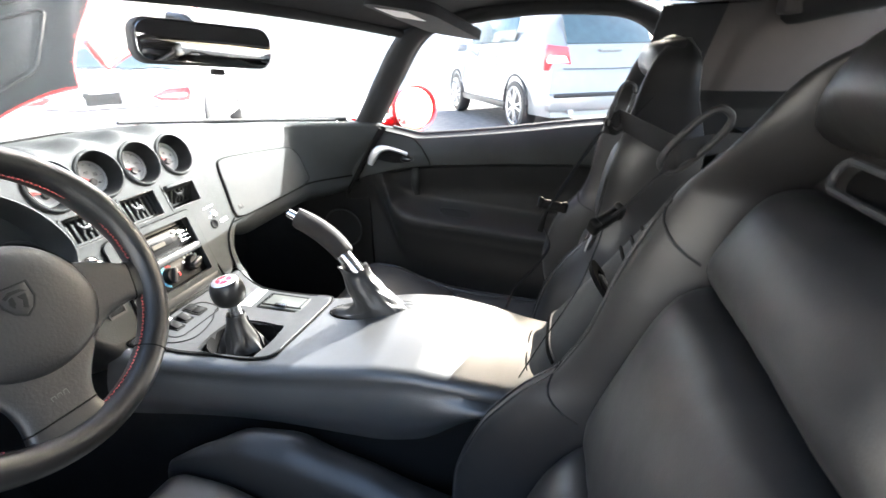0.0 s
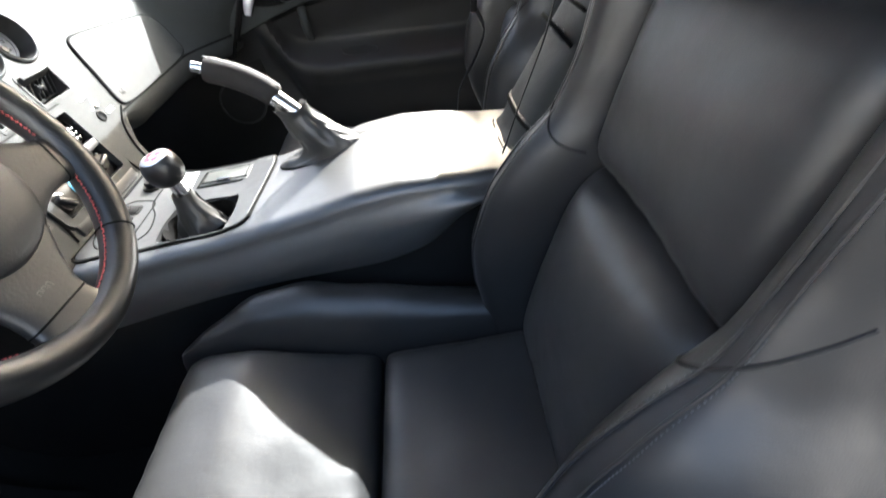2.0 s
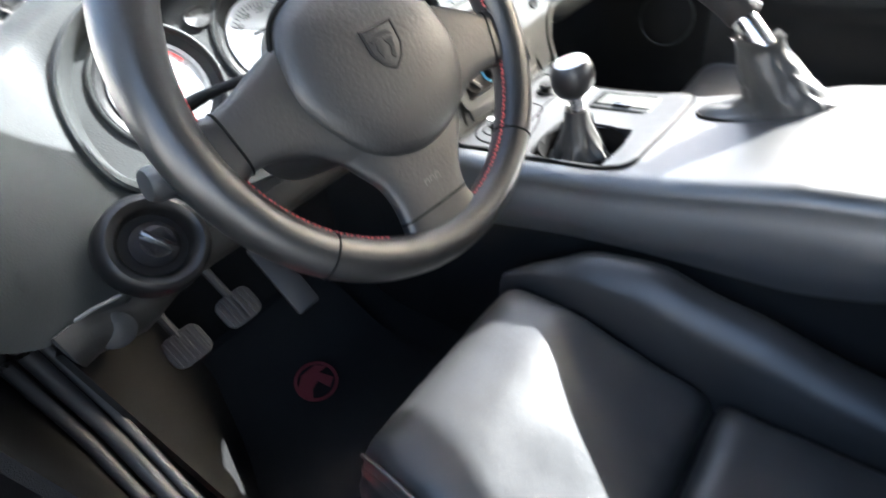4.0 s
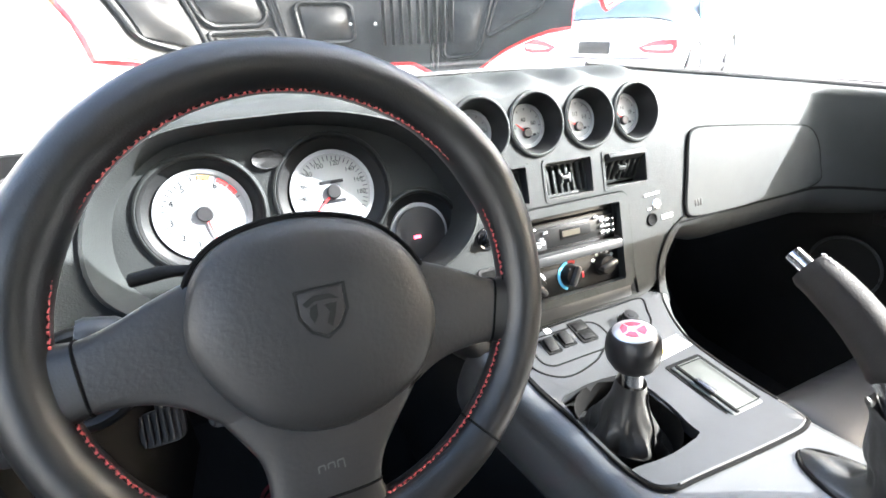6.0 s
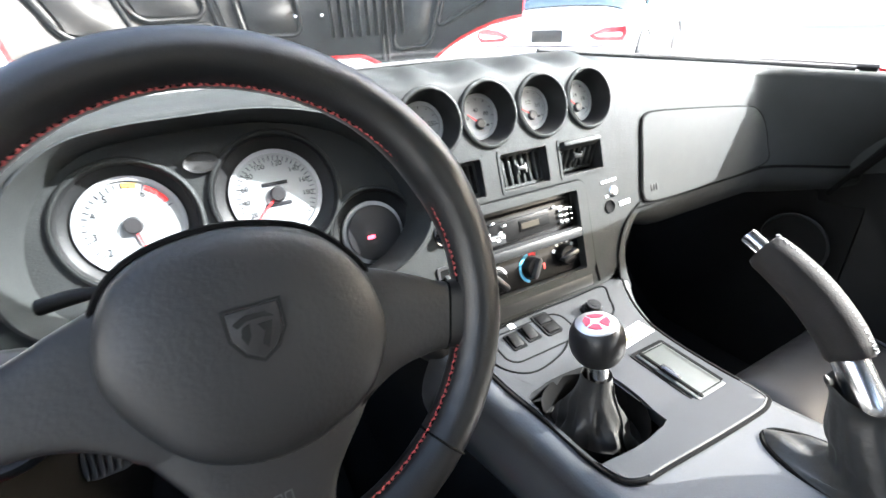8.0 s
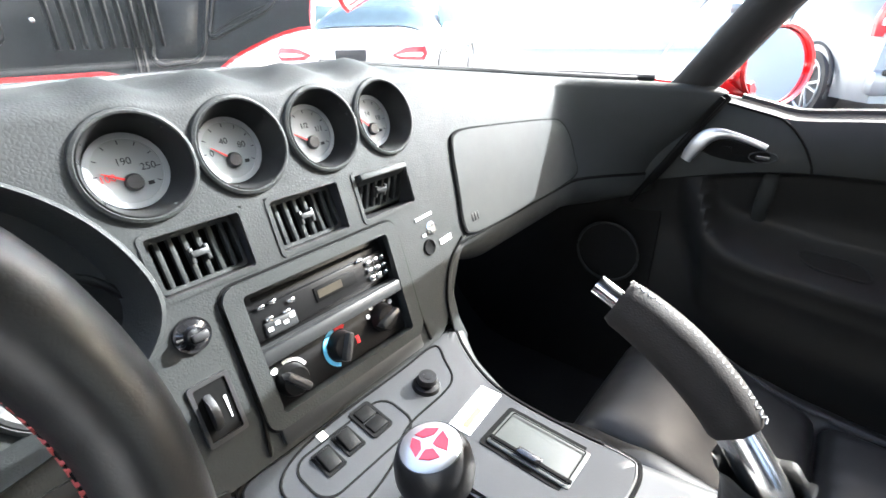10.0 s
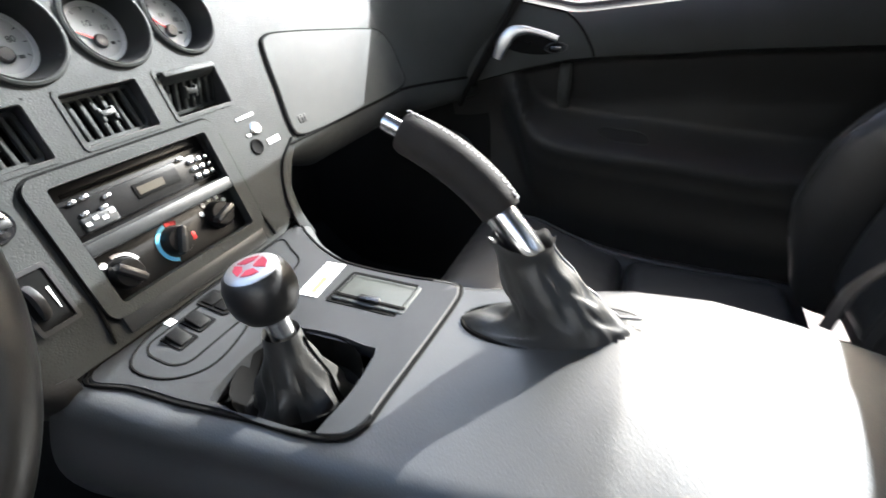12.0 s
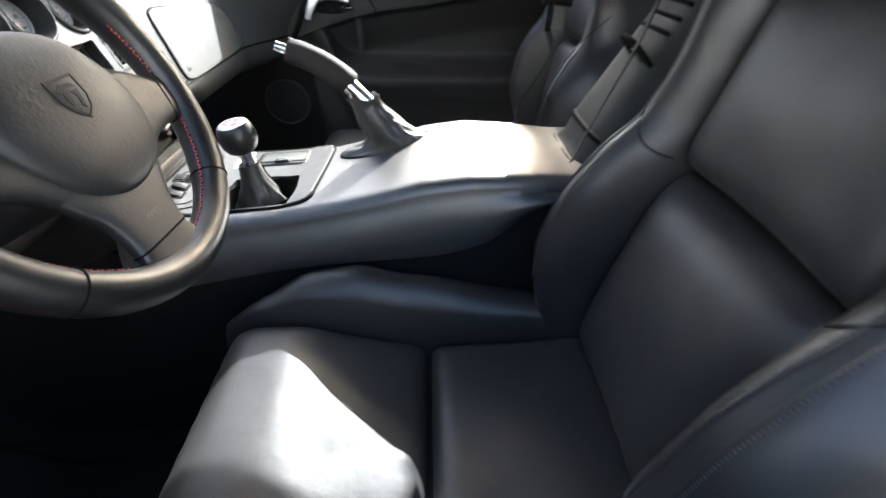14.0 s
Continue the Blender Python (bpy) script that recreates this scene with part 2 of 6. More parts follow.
def ring_slab(outer, inner, depth, m=None):
    """A flat frame between two outlines with the same number of points; top at z = 0."""
    bm = bmesh.new()
    n = len(outer)
    a = [[bm.verts.new((x, y, z)) for x, y in o] for o, z in ((outer, -depth), (outer, 0), (inner, 0), (inner, -depth))]
    for p, q in zip(a, a[1:] + a[:1]):
        for i in range(n):
            bm.faces.new((p[i], p[(i + 1) % n], q[(i + 1) % n], q[i]))
    if m is not None:
        bm.transform(m)
    return bm


def rrect(w, h, r, n=6, cx=0.0, cy=0.0):
    out = []
    for sx, sy, a0 in ((1, 1, 0), (-1, 1, 90), (-1, -1, 180), (1, -1, 270)):
        for i in range(n):
            a = radians(a0 + 90 * i / (n - 1))
            out.append((cx + sx * (w / 2 - r) + r * math.cos(a), cy + sy * (h / 2 - r) + r * math.sin(a)))
    return out


def disc(r, n=40):
    return [(r * math.cos(2 * math.pi * i / n), r * math.sin(2 * math.pi * i / n)) for i in range(n)]


def ribbon(pts, width, thick, side):
    """A flat strap along the points; side(i) gives the direction of its width."""
    bm = bmesh.new()
    pts = [Vector(p) for p in pts]
    rings = []
    for i, p in enumerate(pts):
        d = (pts[min(len(pts) - 1, i + 1)] - pts[max(0, i - 1)]).normalized()
        s = Vector(side(i)).normalized()
        t = d.cross(s).normalized()
        s, t = s * width / 2, t * thick / 2
        rings.append([bm.verts.new(p + q) for q in (s + t, -s + t, -s - t, s - t)])
    for a, b in zip(rings, rings[1:]):
        for j in range(4):
            bm.faces.new((a[j], a[(j + 1) % 4], b[(j + 1) % 4], b[j]))
    bm.faces.new(rings[0][::-1])
    bm.faces.new(rings[-1])
    return bm


def bez(pts, n=24):
    """A smooth curve through the points (Catmull-Rom)."""
    p = [Vector(q) for q in pts]
    p = [2 * p[0] - p[1]] + p + [2 * p[-1] - p[-2]]
    out = []
    k = len(p) - 3
    for i in range(n):
        s = i / (n - 1) * k
        j = min(k - 1, int(s))
        t = s - j
        a, b, c, d = p[j:j + 4]
        out.append(0.5 * ((2 * b) + (c - a) * t + (2 * a - 5 * b + 4 * c - d) * t * t + (3 * b - a - 3 * c + d) * t ** 3))
    return out

# ---- plan: x to the passenger's side, y to the car's nose, z up; the car's middle line is at x = XC ----
XC = -0.033
FACE_UP, FACE_OUT = Vector((0, 0.301, 0.953)), Vector((0, -0.953, 0.301))


def face_y(z):
    return 0.648 + 0.316 * (z - 0.639)


def on_face(x, z, lift=0.0, turn=0.0):
    """A frame on the leaning dash face: local x to the side, y up the face, z out of it."""
    m = Matrix(((1, 0, 0), (0, FACE_UP.y, FACE_OUT.y), (0, FACE_UP.z, FACE_OUT.z))).to_4x4()
    m.translation = Vector((x, face_y(z), z)) + FACE_OUT * lift
    return m @ Matrix.Rotation(turn, 4, "Z")


def inside(poly, x, y):
    hit, j = False, len(poly) - 1
    for i in range(len(poly)):
        (xi, yi), (xj, yj) = poly[i], poly[j]
        if (yi > y) != (yj > y) and x < (xj - xi) * (y - yi) / (yj - yi) + xi:
            hit = not hit
        j = i
    return hit


def closed_curve(pts, n):
    """A smooth closed outline through 2D points."""
    k, out = len(pts), []
    for i in range(n):
        s = i / n * k
        j = int(s)
        t = s - j
        a, b, c, d = [Vector(pts[(j + q) % k]) for q in (-1, 0, 1, 2)]
        p = 0.5 * ((2 * b) + (c - a) * t + (2 * a - 5 * b + 4 * c - d) * t * t + (3 * b - a - 3 * c + d) * t ** 3)
        out.append((p.x, p.y))
    return out


# ---- ground and car shell ----
ground_bm = bmesh.new()
bmesh.ops.create_grid(ground_bm, x_segments=40, y_segments=40, size=400)
ground = tagged(finish("ground", ground_bm, ASPHALT), "grey asphalt parking lot with worn surface", "ground", kind="structure")


def stripe(x, y, length, turn):
    ob = finish("parking_line", block(0.1, length, 0.006, 0.002), WHITE)
    ob.matrix_world = pose(x, y, 0.003, 0, 0, turn)
    tagged(ob, "white painted parking bay line on the asphalt", "road marking", "bay lines", kind="structure")


stripe(3.9, 1.6, 4.6, -14)
stripe(1.7, 3.2, 4.6, -14)

# ---- dashboard ----
dash = thing("dashboard", (XC, 0.75, 0.64), "grey-black grained vinyl dashboard with round gauges and square vents", "dashboard")
GAUGES = (-0.155, -0.071, 0.016, 0.101)
GAUGE_Z = 0.897
VENTS = (-0.134, -0.027, 0.074)
CLUSTER = closed_curve([(-0.40, 0.936), (-0.51, 0.926), (-0.572, 0.87), (-0.575, 0.79), (-0.50, 0.74), (-0.40, 0.728), (-0.29, 0.735),
                        (-0.215, 0.757), (-0.178, 0.80), (-0.196, 0.862), (-0.245, 0.908), (-0.32, 0.932)], 96)


def crest(x):
    if x > 0.1:
        return 0.951 - 0.108 * (x - 0.1)
    return 0.951 - 0.06 * smooth(-0.48, -0.7, x)


def glass_line(x):
    return 1.0 - 0.41 * min(1.0, abs(x - XC) / 0.735) ** 2.4


def low_edge(x):
    a = 0.638 + (0.728 - 0.638) * smooth(0.088, 0.19, x)
    return a + 0.075 * smooth(-0.19, -0.26, x) + 0.030 * smooth(-0.63, -0.69, x) + 0.05 * smooth(-0.69, -0.74, x) if x < 0 else a


def wrap(x, z):
    r = smooth(0.50, 0.68, x) * (0.10 + 0.14 * smooth(0.70, 0.88, z))
    l = smooth(-0.56, -0.74, x) * (0.09 + 0.10 * smooth(0.70, 0.9, z))
    return -(r + l)


def dash_point(x, v):
    zc, zl, yg = crest(x), low_edge(x), glass_line(x)
    scallop = 0.0
    if -0.2 < x < 0.15:
        scallop = 0.0065 * math.cos(2 * math.pi * (x - GAUGES[1]) / 0.0855) * smooth(-0.2, -0.16, x) * (1 - smooth(0.11, 0.15, x))
    ft = zc - 0.018
    yf = face_y(ft)
    if v < 1:
        y0, y1 = max(yg, yf + 0.09), yf + 0.045
        t = v
        p = Vector((x, y0 + (y1 - y0) * t, zc - 0.02 * (1 - t) ** 2 + 0.6 * scallop * t * t))
        p.y += wrap(x, zc) * smooth(0.0, 1.0, t)
        return p
    if v < 2:
        a = (v - 1) * math.pi / 2
        p = Vector((x, yf + 0.045 * (1 - math.sin(a)), ft + 0.018 * math.cos(a) + scallop * (1 - 0.7 * (v - 1))))
        p.y += wrap(x, p.z)
        return p
    if v < 3:
        z = ft + (zl - ft) * (v - 2) + 0.3 * scallop * max(0, 1 - 8 * (v - 2))
        return Vector((x, face_y(z) + wrap(x, z), z))
    t = v - 3
    a = t * math.pi / 2
    roll = 0.022
    y = face_y(zl) + roll * (1 - math.cos(a)) + 0.20 * t * t
    return Vector((x, y + wrap(x, zl) * (1 - 0.5 * t), zl - roll * math.sin(a) * (1 if not -0.2 < x < 0.09 else 0.5)))


def joint_y(z):
    """Where the dash ends against the door, by height."""
    return line([(0.676, 0.605), (0.722, 0.578), (0.762, 0.553), (0.795, 0.535), (0.835, 0.512), (0.874, 0.488), (0.90, 0.474)], z)


def dash_cut(p):
    if p.x > 0.55 and p.y < joint_y(p.z):
        return True
    if p.y > face_y(p.z) + 0.012 or p.y < face_y(p.z) - 0.012:
        return inside(CLUSTER, p.x, p.z) and p.y < 0.80 and p.x < -0.5
    s = (p.z - GAUGE_Z) / 0.953
    if any((p.x - g) ** 2 + s * s < 0.0385 ** 2 for g in GAUGES):
        return True
    if any(abs(p.x - v) < 0.041 and abs(p.z - 0.8235) < 0.0255 for v in VENTS):
        return True
    if abs(p.x + 0.0335) < 0.096 and abs(p.z - 0.725) < 0.058:
        return True
    return inside(CLUSTER, p.x, p.z)


us = span(-0.74, 0.672, 260)
vs = span(0, 1, 12) + span(1, 2, 10)[1:] + span(2, 3, 76)[1:] + span(3, 4, 9)[1:]
wpart("pad", sheet(dash_point, us, vs, cut=dash_cut), VINYL, dash)

# air bag cover of the passenger's side
AIRBAG = closed_curve([(0.186, 0.748), (0.193, 0.80), (0.200, 0.846), (0.212, 0.860), (0.25, 0.861), (0.36, 0.852), (0.46, 0.842), (0.500, 0.834),
                       (0.516, 0.812), (0.520, 0.775), (0.518, 0.742), (0.47, 0.734), (0.36, 0.732), (0.25, 0.732), (0.20, 0.735)], 90)


def plate_on_dash(outline, lift, edge, steps=5):
    """A softly domed plate that follows the dash face inside an outline."""
    bm = bmesh.new()
    cx = sum(p[0] for p in outline) / len(outline)
    cz = sum(p[1] for p in outline) / len(outline)
    rings = []
    for k in range(steps + 3):
        s = 1.0 - max(0, k - 2) / steps
        h = (-0.004, lift * 0.6, lift)[min(k, 2)]
        if k == 1:
            s = 1.0
        if k == 2:
            s = 1.0 - edge
        ring = []
        for x, z in outline:
            xx, zz = cx + (x - cx) * min(s, 1 - edge if k >= 2 else 1), cz + (z - cz) * min(s, 1 - edge if k >= 2 else 1)
            q = Vector((xx, face_y(zz) + wrap(xx, zz), zz)) + FACE_OUT * h
            ring.append(bm.verts.new(q))
        rings.append(ring)
        if k == steps + 1:
            break
    n = len(outline)
    for a, b in zip(rings, rings[1:]):
        for i in range(n):
            bm.faces.new((a[i], a[(i + 1) % n], b[(i + 1) % n], b[i]))
    bm.faces.new(rings[-1])
    return bm


wpart("airbag_cover", plate_on_dash(AIRBAG, 0.004, 0.012), AIRBAG_SKIN, dash, "smooth satin grey airbag cover")
seam = [Vector((x, face_y(z) + wrap(x, z), z)) + FACE_OUT * 0.0012 for x, z in AIRBAG]
wpart("airbag_seam", tube(seam, 0.0025, 6, closed=True), VOID, dash, "dark gap round the airbag cover")
# a second line carries the cover's edge on along the dash to the door
wpart("dash_seam", tube([Vector((x, face_y(0.7305) + wrap(x, 0.7305) - 0.0012, 0.7305)) for x in span(0.168, 0.66, 50)], 0.0018, 6), VOID, dash)
for k in range(3):
    wpart("embossed_mark", block(0.004, 0.011, 0.001, 0.0004, on_face(0.206 + 0.006 * k, 0.7535, 0.0042)), VINYL_DARK, dash)


def ticks(n, r0, r1, a0, a1, wide, tall=0.0004):
    bm = bmesh.new()
    for i in range(n):
        a = radians(a0 + (a1 - a0) * i / (n - 1))
        for v in [bmesh.ops.create_cube(bm, size=1, matrix=Matrix.Rotation(a, 4, "Z") @ Matrix.Translation(((r0 + r1) / 2, 0, 0)) @ Matrix.Diagonal((r1 - r0, wide, tall, 1)))]:
            pass
    return bm


def lettering(text, size):
    cu = bpy.data.curves.new("figures", "FONT")
    cu.body, cu.size, cu.align_x, cu.align_y, cu.extrude = text, size, "CENTER", "CENTER", 0.0001
    ob = bpy.data.objects.new("figures", cu)
    me = bpy.data.meshes.new_from_object(ob)
    bm = bmesh.new()
    bm.from_mesh(me)
    bpy.data.objects.remove(ob)
    bpy.data.curves.remove(cu)
    return bm


def gauge(at, ring_r, hole_r, dial_r, depth, needle, hub=(0.0, -0.012), name="gauge", marks=9, sweep=(210, -30), bars=3, wide=1.0):
    """A round gauge in a deep cup; at: its frame on the panel; needle: its angle."""
    g = part(name, lathe([(hole_r + 0.001, 0.0032), (hole_r, 0.001), (hole_r - 0.001, -0.004), (dial_r + 0.003, -depth), (0.001, -depth - 0.002)], 56, at), CUP, None)
    put(g, dash)
    collar = finish("collar", lathe([(ring_r + 0.0045, -0.001), (ring_r + 0.0035, 0.0016), (ring_r + 0.001, 0.0028), (ring_r - 0.001, 0.0018), (hole_r + 0.0012, 0.0030), (hole_r, 0.001)], 56, at), VINYL)
    collar.parent = g
    d = at @ Matrix.Translation((0, 0, -depth + 0.003))

    def sub(nm, bm, mat):
        ob = finish(nm, bm, mat)
        ob.parent = g
        return ob
    sub("dial_face", slab(disc(dial_r, 48), 0.003, d, 0), DIAL)
    sub("dial_rim", ring_slab(disc(dial_r + 0.0035, 48), disc(dial_r - 0.001, 48), 0.005, d @ Matrix.Translation((0, 0, 0.002))), DIAL_EDGE)
    hx, hy = hub
    sub("tick_marks", transform(ticks(marks, dial_r * 0.80, dial_r * 0.92, sweep[0], sweep[1], 0.0005 * wide), d @ Matrix.Translation((0, 0, 0.0003))), INK)
    sub("hub_cap", lathe([(0.0, 0.005), (0.0045 * wide, 0.0048), (0.0055 * wide, 0.003), (0.0055 * wide, 0)], 20, d @ Matrix.Translation((hx, hy, 0))), PLASTIC)
    sub("needle", slab([(0, -0.0009 * wide), (dial_r * 0.85, -0.0003), (dial_r * 0.85, 0.0003), (0, 0.0009 * wide)], 0.0008, d @ Matrix.Translation((hx, hy, 0.0025)) @ Matrix.Rotation(radians(needle), 4, "Z"), 0), RED)
    for k in range(bars):
        sub("figure_bar", block(0.007, 0.0022, 0.0005, 0.0001, d @ Matrix.Translation((-0.011 + 0.010 * k, 0.004 + 0.004 * (k % 2), 0.0004))), INK)
    return g, d, sub


def transform(bm, m):
    bm.transform(m)
    return bm


FIGURES = {GAUGES[0]: (("100", -0.0155, -0.003, RED), ("190", -0.001, 0.0075, INK), ("250", 0.0150, 0.001, INK)),
           GAUGES[1]: (("0", -0.0165, 0.000, INK), ("40", -0.003, 0.0085, INK), ("80", 0.0125, 0.003, INK)),
           GAUGES[2]: (("1/2", -0.003, 0.0085, INK), ("1/1", 0.0130, 0.003, INK)),
           GAUGES[3]: (("10", -0.0150, 0.001, RED), ("14", -0.001, 0.0085, INK), ("18", 0.0135, 0.002, INK))}
for gx, ang in zip(GAUGES, (152, 142, 150, 138)):
    g, d, sub = gauge(on_face(gx, GAUGE_Z, 0.0015), 0.0390, 0.0372, 0.0262, 0.030, ang, (0.001, -0.009), bars=0, wide=1.25)
    for text, x, y, mat in FIGURES[gx]:
        sub("figure", transform(lettering(text, 0.0078), d @ Matrix.Translation((x, y, 0.0006))), mat)
    sub("unit_sign", block(0.0045, 0.0030, 0.0005, 0.0001, d @ Matrix.Translation((0.013, -0.012, 0.0004))), INK)

# instrument cluster: a recessed dark panel with three dials
cl_in = 0.038


def cluster_wall(i, k):
    x, z = CLUSTER[i % len(CLUSTER)]
    cx, cz = -0.385, 0.838
    s = (1.025, 1.012, 0.995, 0.985, 0.975, 0.93)[k]
    d = (-0.002, 0.007, 0.009, 0.004, -0.006, -cl_in)[k]
    xx, zz = cx + (x - cx) * s, cz + (z - cz) * s
    q = Vector((xx, face_y(zz) + wrap(xx, zz) * (1 if k < 4 else 0.4), zz)) + FACE_OUT * d
    return q


wpart("cluster_hood", sheet(cluster_wall, list(range(96)), list(range(6)), loop=True), VINYL, dash, "soft rounded cowl round the instruments")
inner = [(-0.385 + (x + 0.385) * 0.97, 0.838 + (z - 0.838) * 0.97) for x, z in CLUSTER]
DIALS = ((-0.480, 0.851, 0.0605), (-0.338, 0.853, 0.0645), (-0.238, 0.787, 0.0525))


def panel_cut(p):
    q = p + FACE_OUT * cl_in
    if not inside(inner, q.x, q.z):
        return True
    return any((q.x - x) ** 2 + ((q.z - z) / 0.953) ** 2 < r * r for x, z, r in DIALS)


bm = sheet(lambda x, z: Vector((x, face_y(z), z)) - FACE_OUT * cl_in, span(-0.60, -0.16, 150), span(0.72, 0.95, 84), cut=panel_cut)
wpart("cluster_panel", bm, VINYL, dash, "grained black instrument panel")
CL = -cl_in + 0.002
tach, d, sub = gauge(on_face(-0.480, 0.851, CL), 0.062, 0.060, 0.0455, 0.012, -78, (0.001, 0.0), "tachometer", 29, (262, 20), 0, 1.6)
for n, a in (("1", 252), ("2", 222), ("3", 188), ("4", 152), ("5", 118), ("6", 60)):
    t = finish("figure", transform(lettering(n, 0.0098), d @ Matrix.Translation((0.033 * math.cos(radians(a)), 0.033 * math.sin(radians(a)), 0.0006))), INK)
    t.parent = tach
for a0, mat in ((80, AMBER), (52, RED), (34, RED)):
    t = finish("warning_arc", ring_slab([(0.042 * math.cos(radians(a0 - 8 + q)), 0.042 * math.sin(radians(a0 - 8 + q))) for q in (0, 8, 16)] + [(0.038 * math.cos(radians(a0 + 8 - q)), 0.038 * math.sin(radians(a0 + 8 - q))) for q in (0, 8, 16)],
                                        [(0.040 * math.cos(radians(a0)), 0.040 * math.sin(radians(a0)))] * 6, 0.0005, d @ Matrix.Translation((0, 0, 0.0008))), mat)
    t.parent = tach
speedo, d, sub = gauge(on_face(-0.338, 0.853, CL), 0.066, 0.064, 0.0465, 0.014, 222, (0.001, 0.0), "speedometer", 37, (220, -40), 0, 1.6)
for n, a in (("20", 212), ("40", 186), ("60", 161), ("80", 136), ("100", 111), ("120", 78), ("140", 45), ("160", 18), ("180", -8)):
    t = finish("figure", transform(lettering(n, 0.0080), d @ Matrix.Translation((0.034 * math.cos(radians(a)), 0.034 * math.sin(radians(a)), 0.0006))), INK)
    t.parent = speedo
for yy in (0.012, -0.011):
    sub("tell_tale", lathe([(0.0, 0.004), (0.004, 0.004), (0.005, 0)], 16, d @ Matrix.Translation((0.008, -0.038, 0))), PLASTIC) if yy > 0 else None
    sub("counter_window", block(0.028, 0.004, 0.001, 0.0003, d @ Matrix.Translation((0, yy, 0.0006))), INK)
warn, d, sub = gauge(on_face(-0.238, 0.787, CL), 0.054, 0.052, 0.0355, 0.014, 90, (0, 0), "warning_display", 2, (200, 190), 0)
sub("dark_screen", slab(disc(0.034, 40), 0.002, d @ Matrix.Translation((0, 0, 0.0075)), 0.0005), PLASTIC)
sub("seat_belt_lamp", block(0.009, 0.004, 0.0006, 0, d @ Matrix.Translation((-0.006, -0.004, 0.0083))), LAMP_RED)
wpart("blank_eye", lathe([(0.0, 0.0015), (0.013, 0.001), (0.0165, 0.003), (0.018, 0)], 30, on_face(-0.405, 0.897, CL) @ Matrix.Diagonal((1.0, 0.62, 1, 1))), VINYL_DARK, dash)


# air vents
def vent(x, shut=False):
    at = on_face(x, 0.8235)
    v = finish("air_vent", ring_slab(rrect(0.0855, 0.0565, 0.005), rrect(0.077, 0.0485, 0.003), 0.022, at @ Matrix.Translation((0, 0, 0.0010))), VINYL)
    put(v, dash)

    def sub(nm, bm, mat):
        ob = finish(nm, bm, mat)
        ob.parent = v
    # black plate: the shade at the duct's back is put into its colour
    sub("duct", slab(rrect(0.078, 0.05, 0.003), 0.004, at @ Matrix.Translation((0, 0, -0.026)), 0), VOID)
    sub("duct_wall", ring_slab(rrect(0.080, 0.052, 0.003), rrect(0.0755, 0.047, 0.002), 0.03, at @ Matrix.Translation((0, 0, -0.001))), PLASTIC)
    tilt = at @ Matrix.Translation((0, 0, -0.011)) @ Matrix.Rotation(radians(30 if shut else -5), 4, "X")
    sub("louvre_frame", ring_slab(rrect(0.0735, 0.0455, 0.005), rrect(0.0665, 0.0385, 0.003), 0.010, tilt), VINYL)
    for k in range(6):
        sub("slat", block(0.0040, 0.0395, 0.0060, 0.0007, tilt @ Matrix.Translation((-0.0268 + 0.0107 * k, 0, -0.0042))), VINYL)
    sub("thumb_tab", block(0.0150, 0.0055, 0.007, 0.0012, tilt @ Matrix.Translation((0.001, 0.001, 0.0005))), VENT_GREY)
    for dx in (-0.0055, 0.0075):
        sub("tab_cheek", block(0.0035, 0.0135, 0.006, 0.0010, tilt @ Matrix.Translation((dx, 0, -0.0005))), VENT_GREY)
    if shut:
        sub("top_blade", block(0.070, 0.008, 0.020, 0.003, at @ Matrix.Translation((0, 0.0175, -0.002)) @ Matrix.Rotation(radians(-22), 4, "X")), VINYL)


vent(VENTS[0])
vent(VENTS[1])
vent(VENTS[2], True)

# centre stack: raised surround with the radio and heater openings
SX, SZ = -0.0335, 0.7255
at = on_face(SX, SZ)
stack = finish("stack_surround", ring_slab(rrect(0.206, 0.139, 0.014, 8), rrect(0.172, 0.115, 0.004, 8), 0.012, at @ Matrix.Translation((0, 0, 0.0045))), VINYL)
put(stack, dash)


def sub_stack(nm, bm, mat, label=""):
    ob = finish(nm, bm, mat, None, label)
    ob.parent = stack
    return ob


sub_stack("apron", block(0.190, 0.020, 0.010, 0.003, at @ Matrix.Translation((0, -0.0765, -0.0007))), PLATE)
sub_stack("cross_bar", block(0.174, 0.014, 0.012, 0.003, at @ Matrix.Translation((0, -0.003, -0.0015))), PLATE)
for sx, x1 in ((-1, -0.110), (1, 0.110)):
    sub_stack("side_gap", tube([at @ Vector((sx * 0.104, 0.05, 0.0012)), at @ Vector((sx * 0.1045, -0.05, 0.0012)), at @ Vector((x1, -0.085, 0.001))], 0.0018, 6), VOID)
sub_stack("outline_gap", ring_slab(rrect(0.211, 0.144, 0.016, 8), rrect(0.205, 0.138, 0.014, 8), 0.004, at @ Matrix.Translation((0, 0, 0.0012))), VOID)
sub_stack("radio_bay", ring_slab(rrect(0.176, 0.058, 0.004, 8), rrect(0.172, 0.053, 0.003, 8), 0.02, at @ Matrix.Translation((0, 0.031, -0.003))), PLASTIC)
rad = at @ Matrix.Translation((0, 0.031, -0.012))
radio = tagged(finish("car_radio", slab(rrect(0.172, 0.054, 0.003), 0.01, rad, 0.001), RADIO_BLACK), "black single-slot car radio with white-lit buttons, fitted in the dash", "radio")


def sub_radio(nm, bm, mat, label=""):
    ob = finish(nm, bm, mat, None, label)
    ob.parent = radio


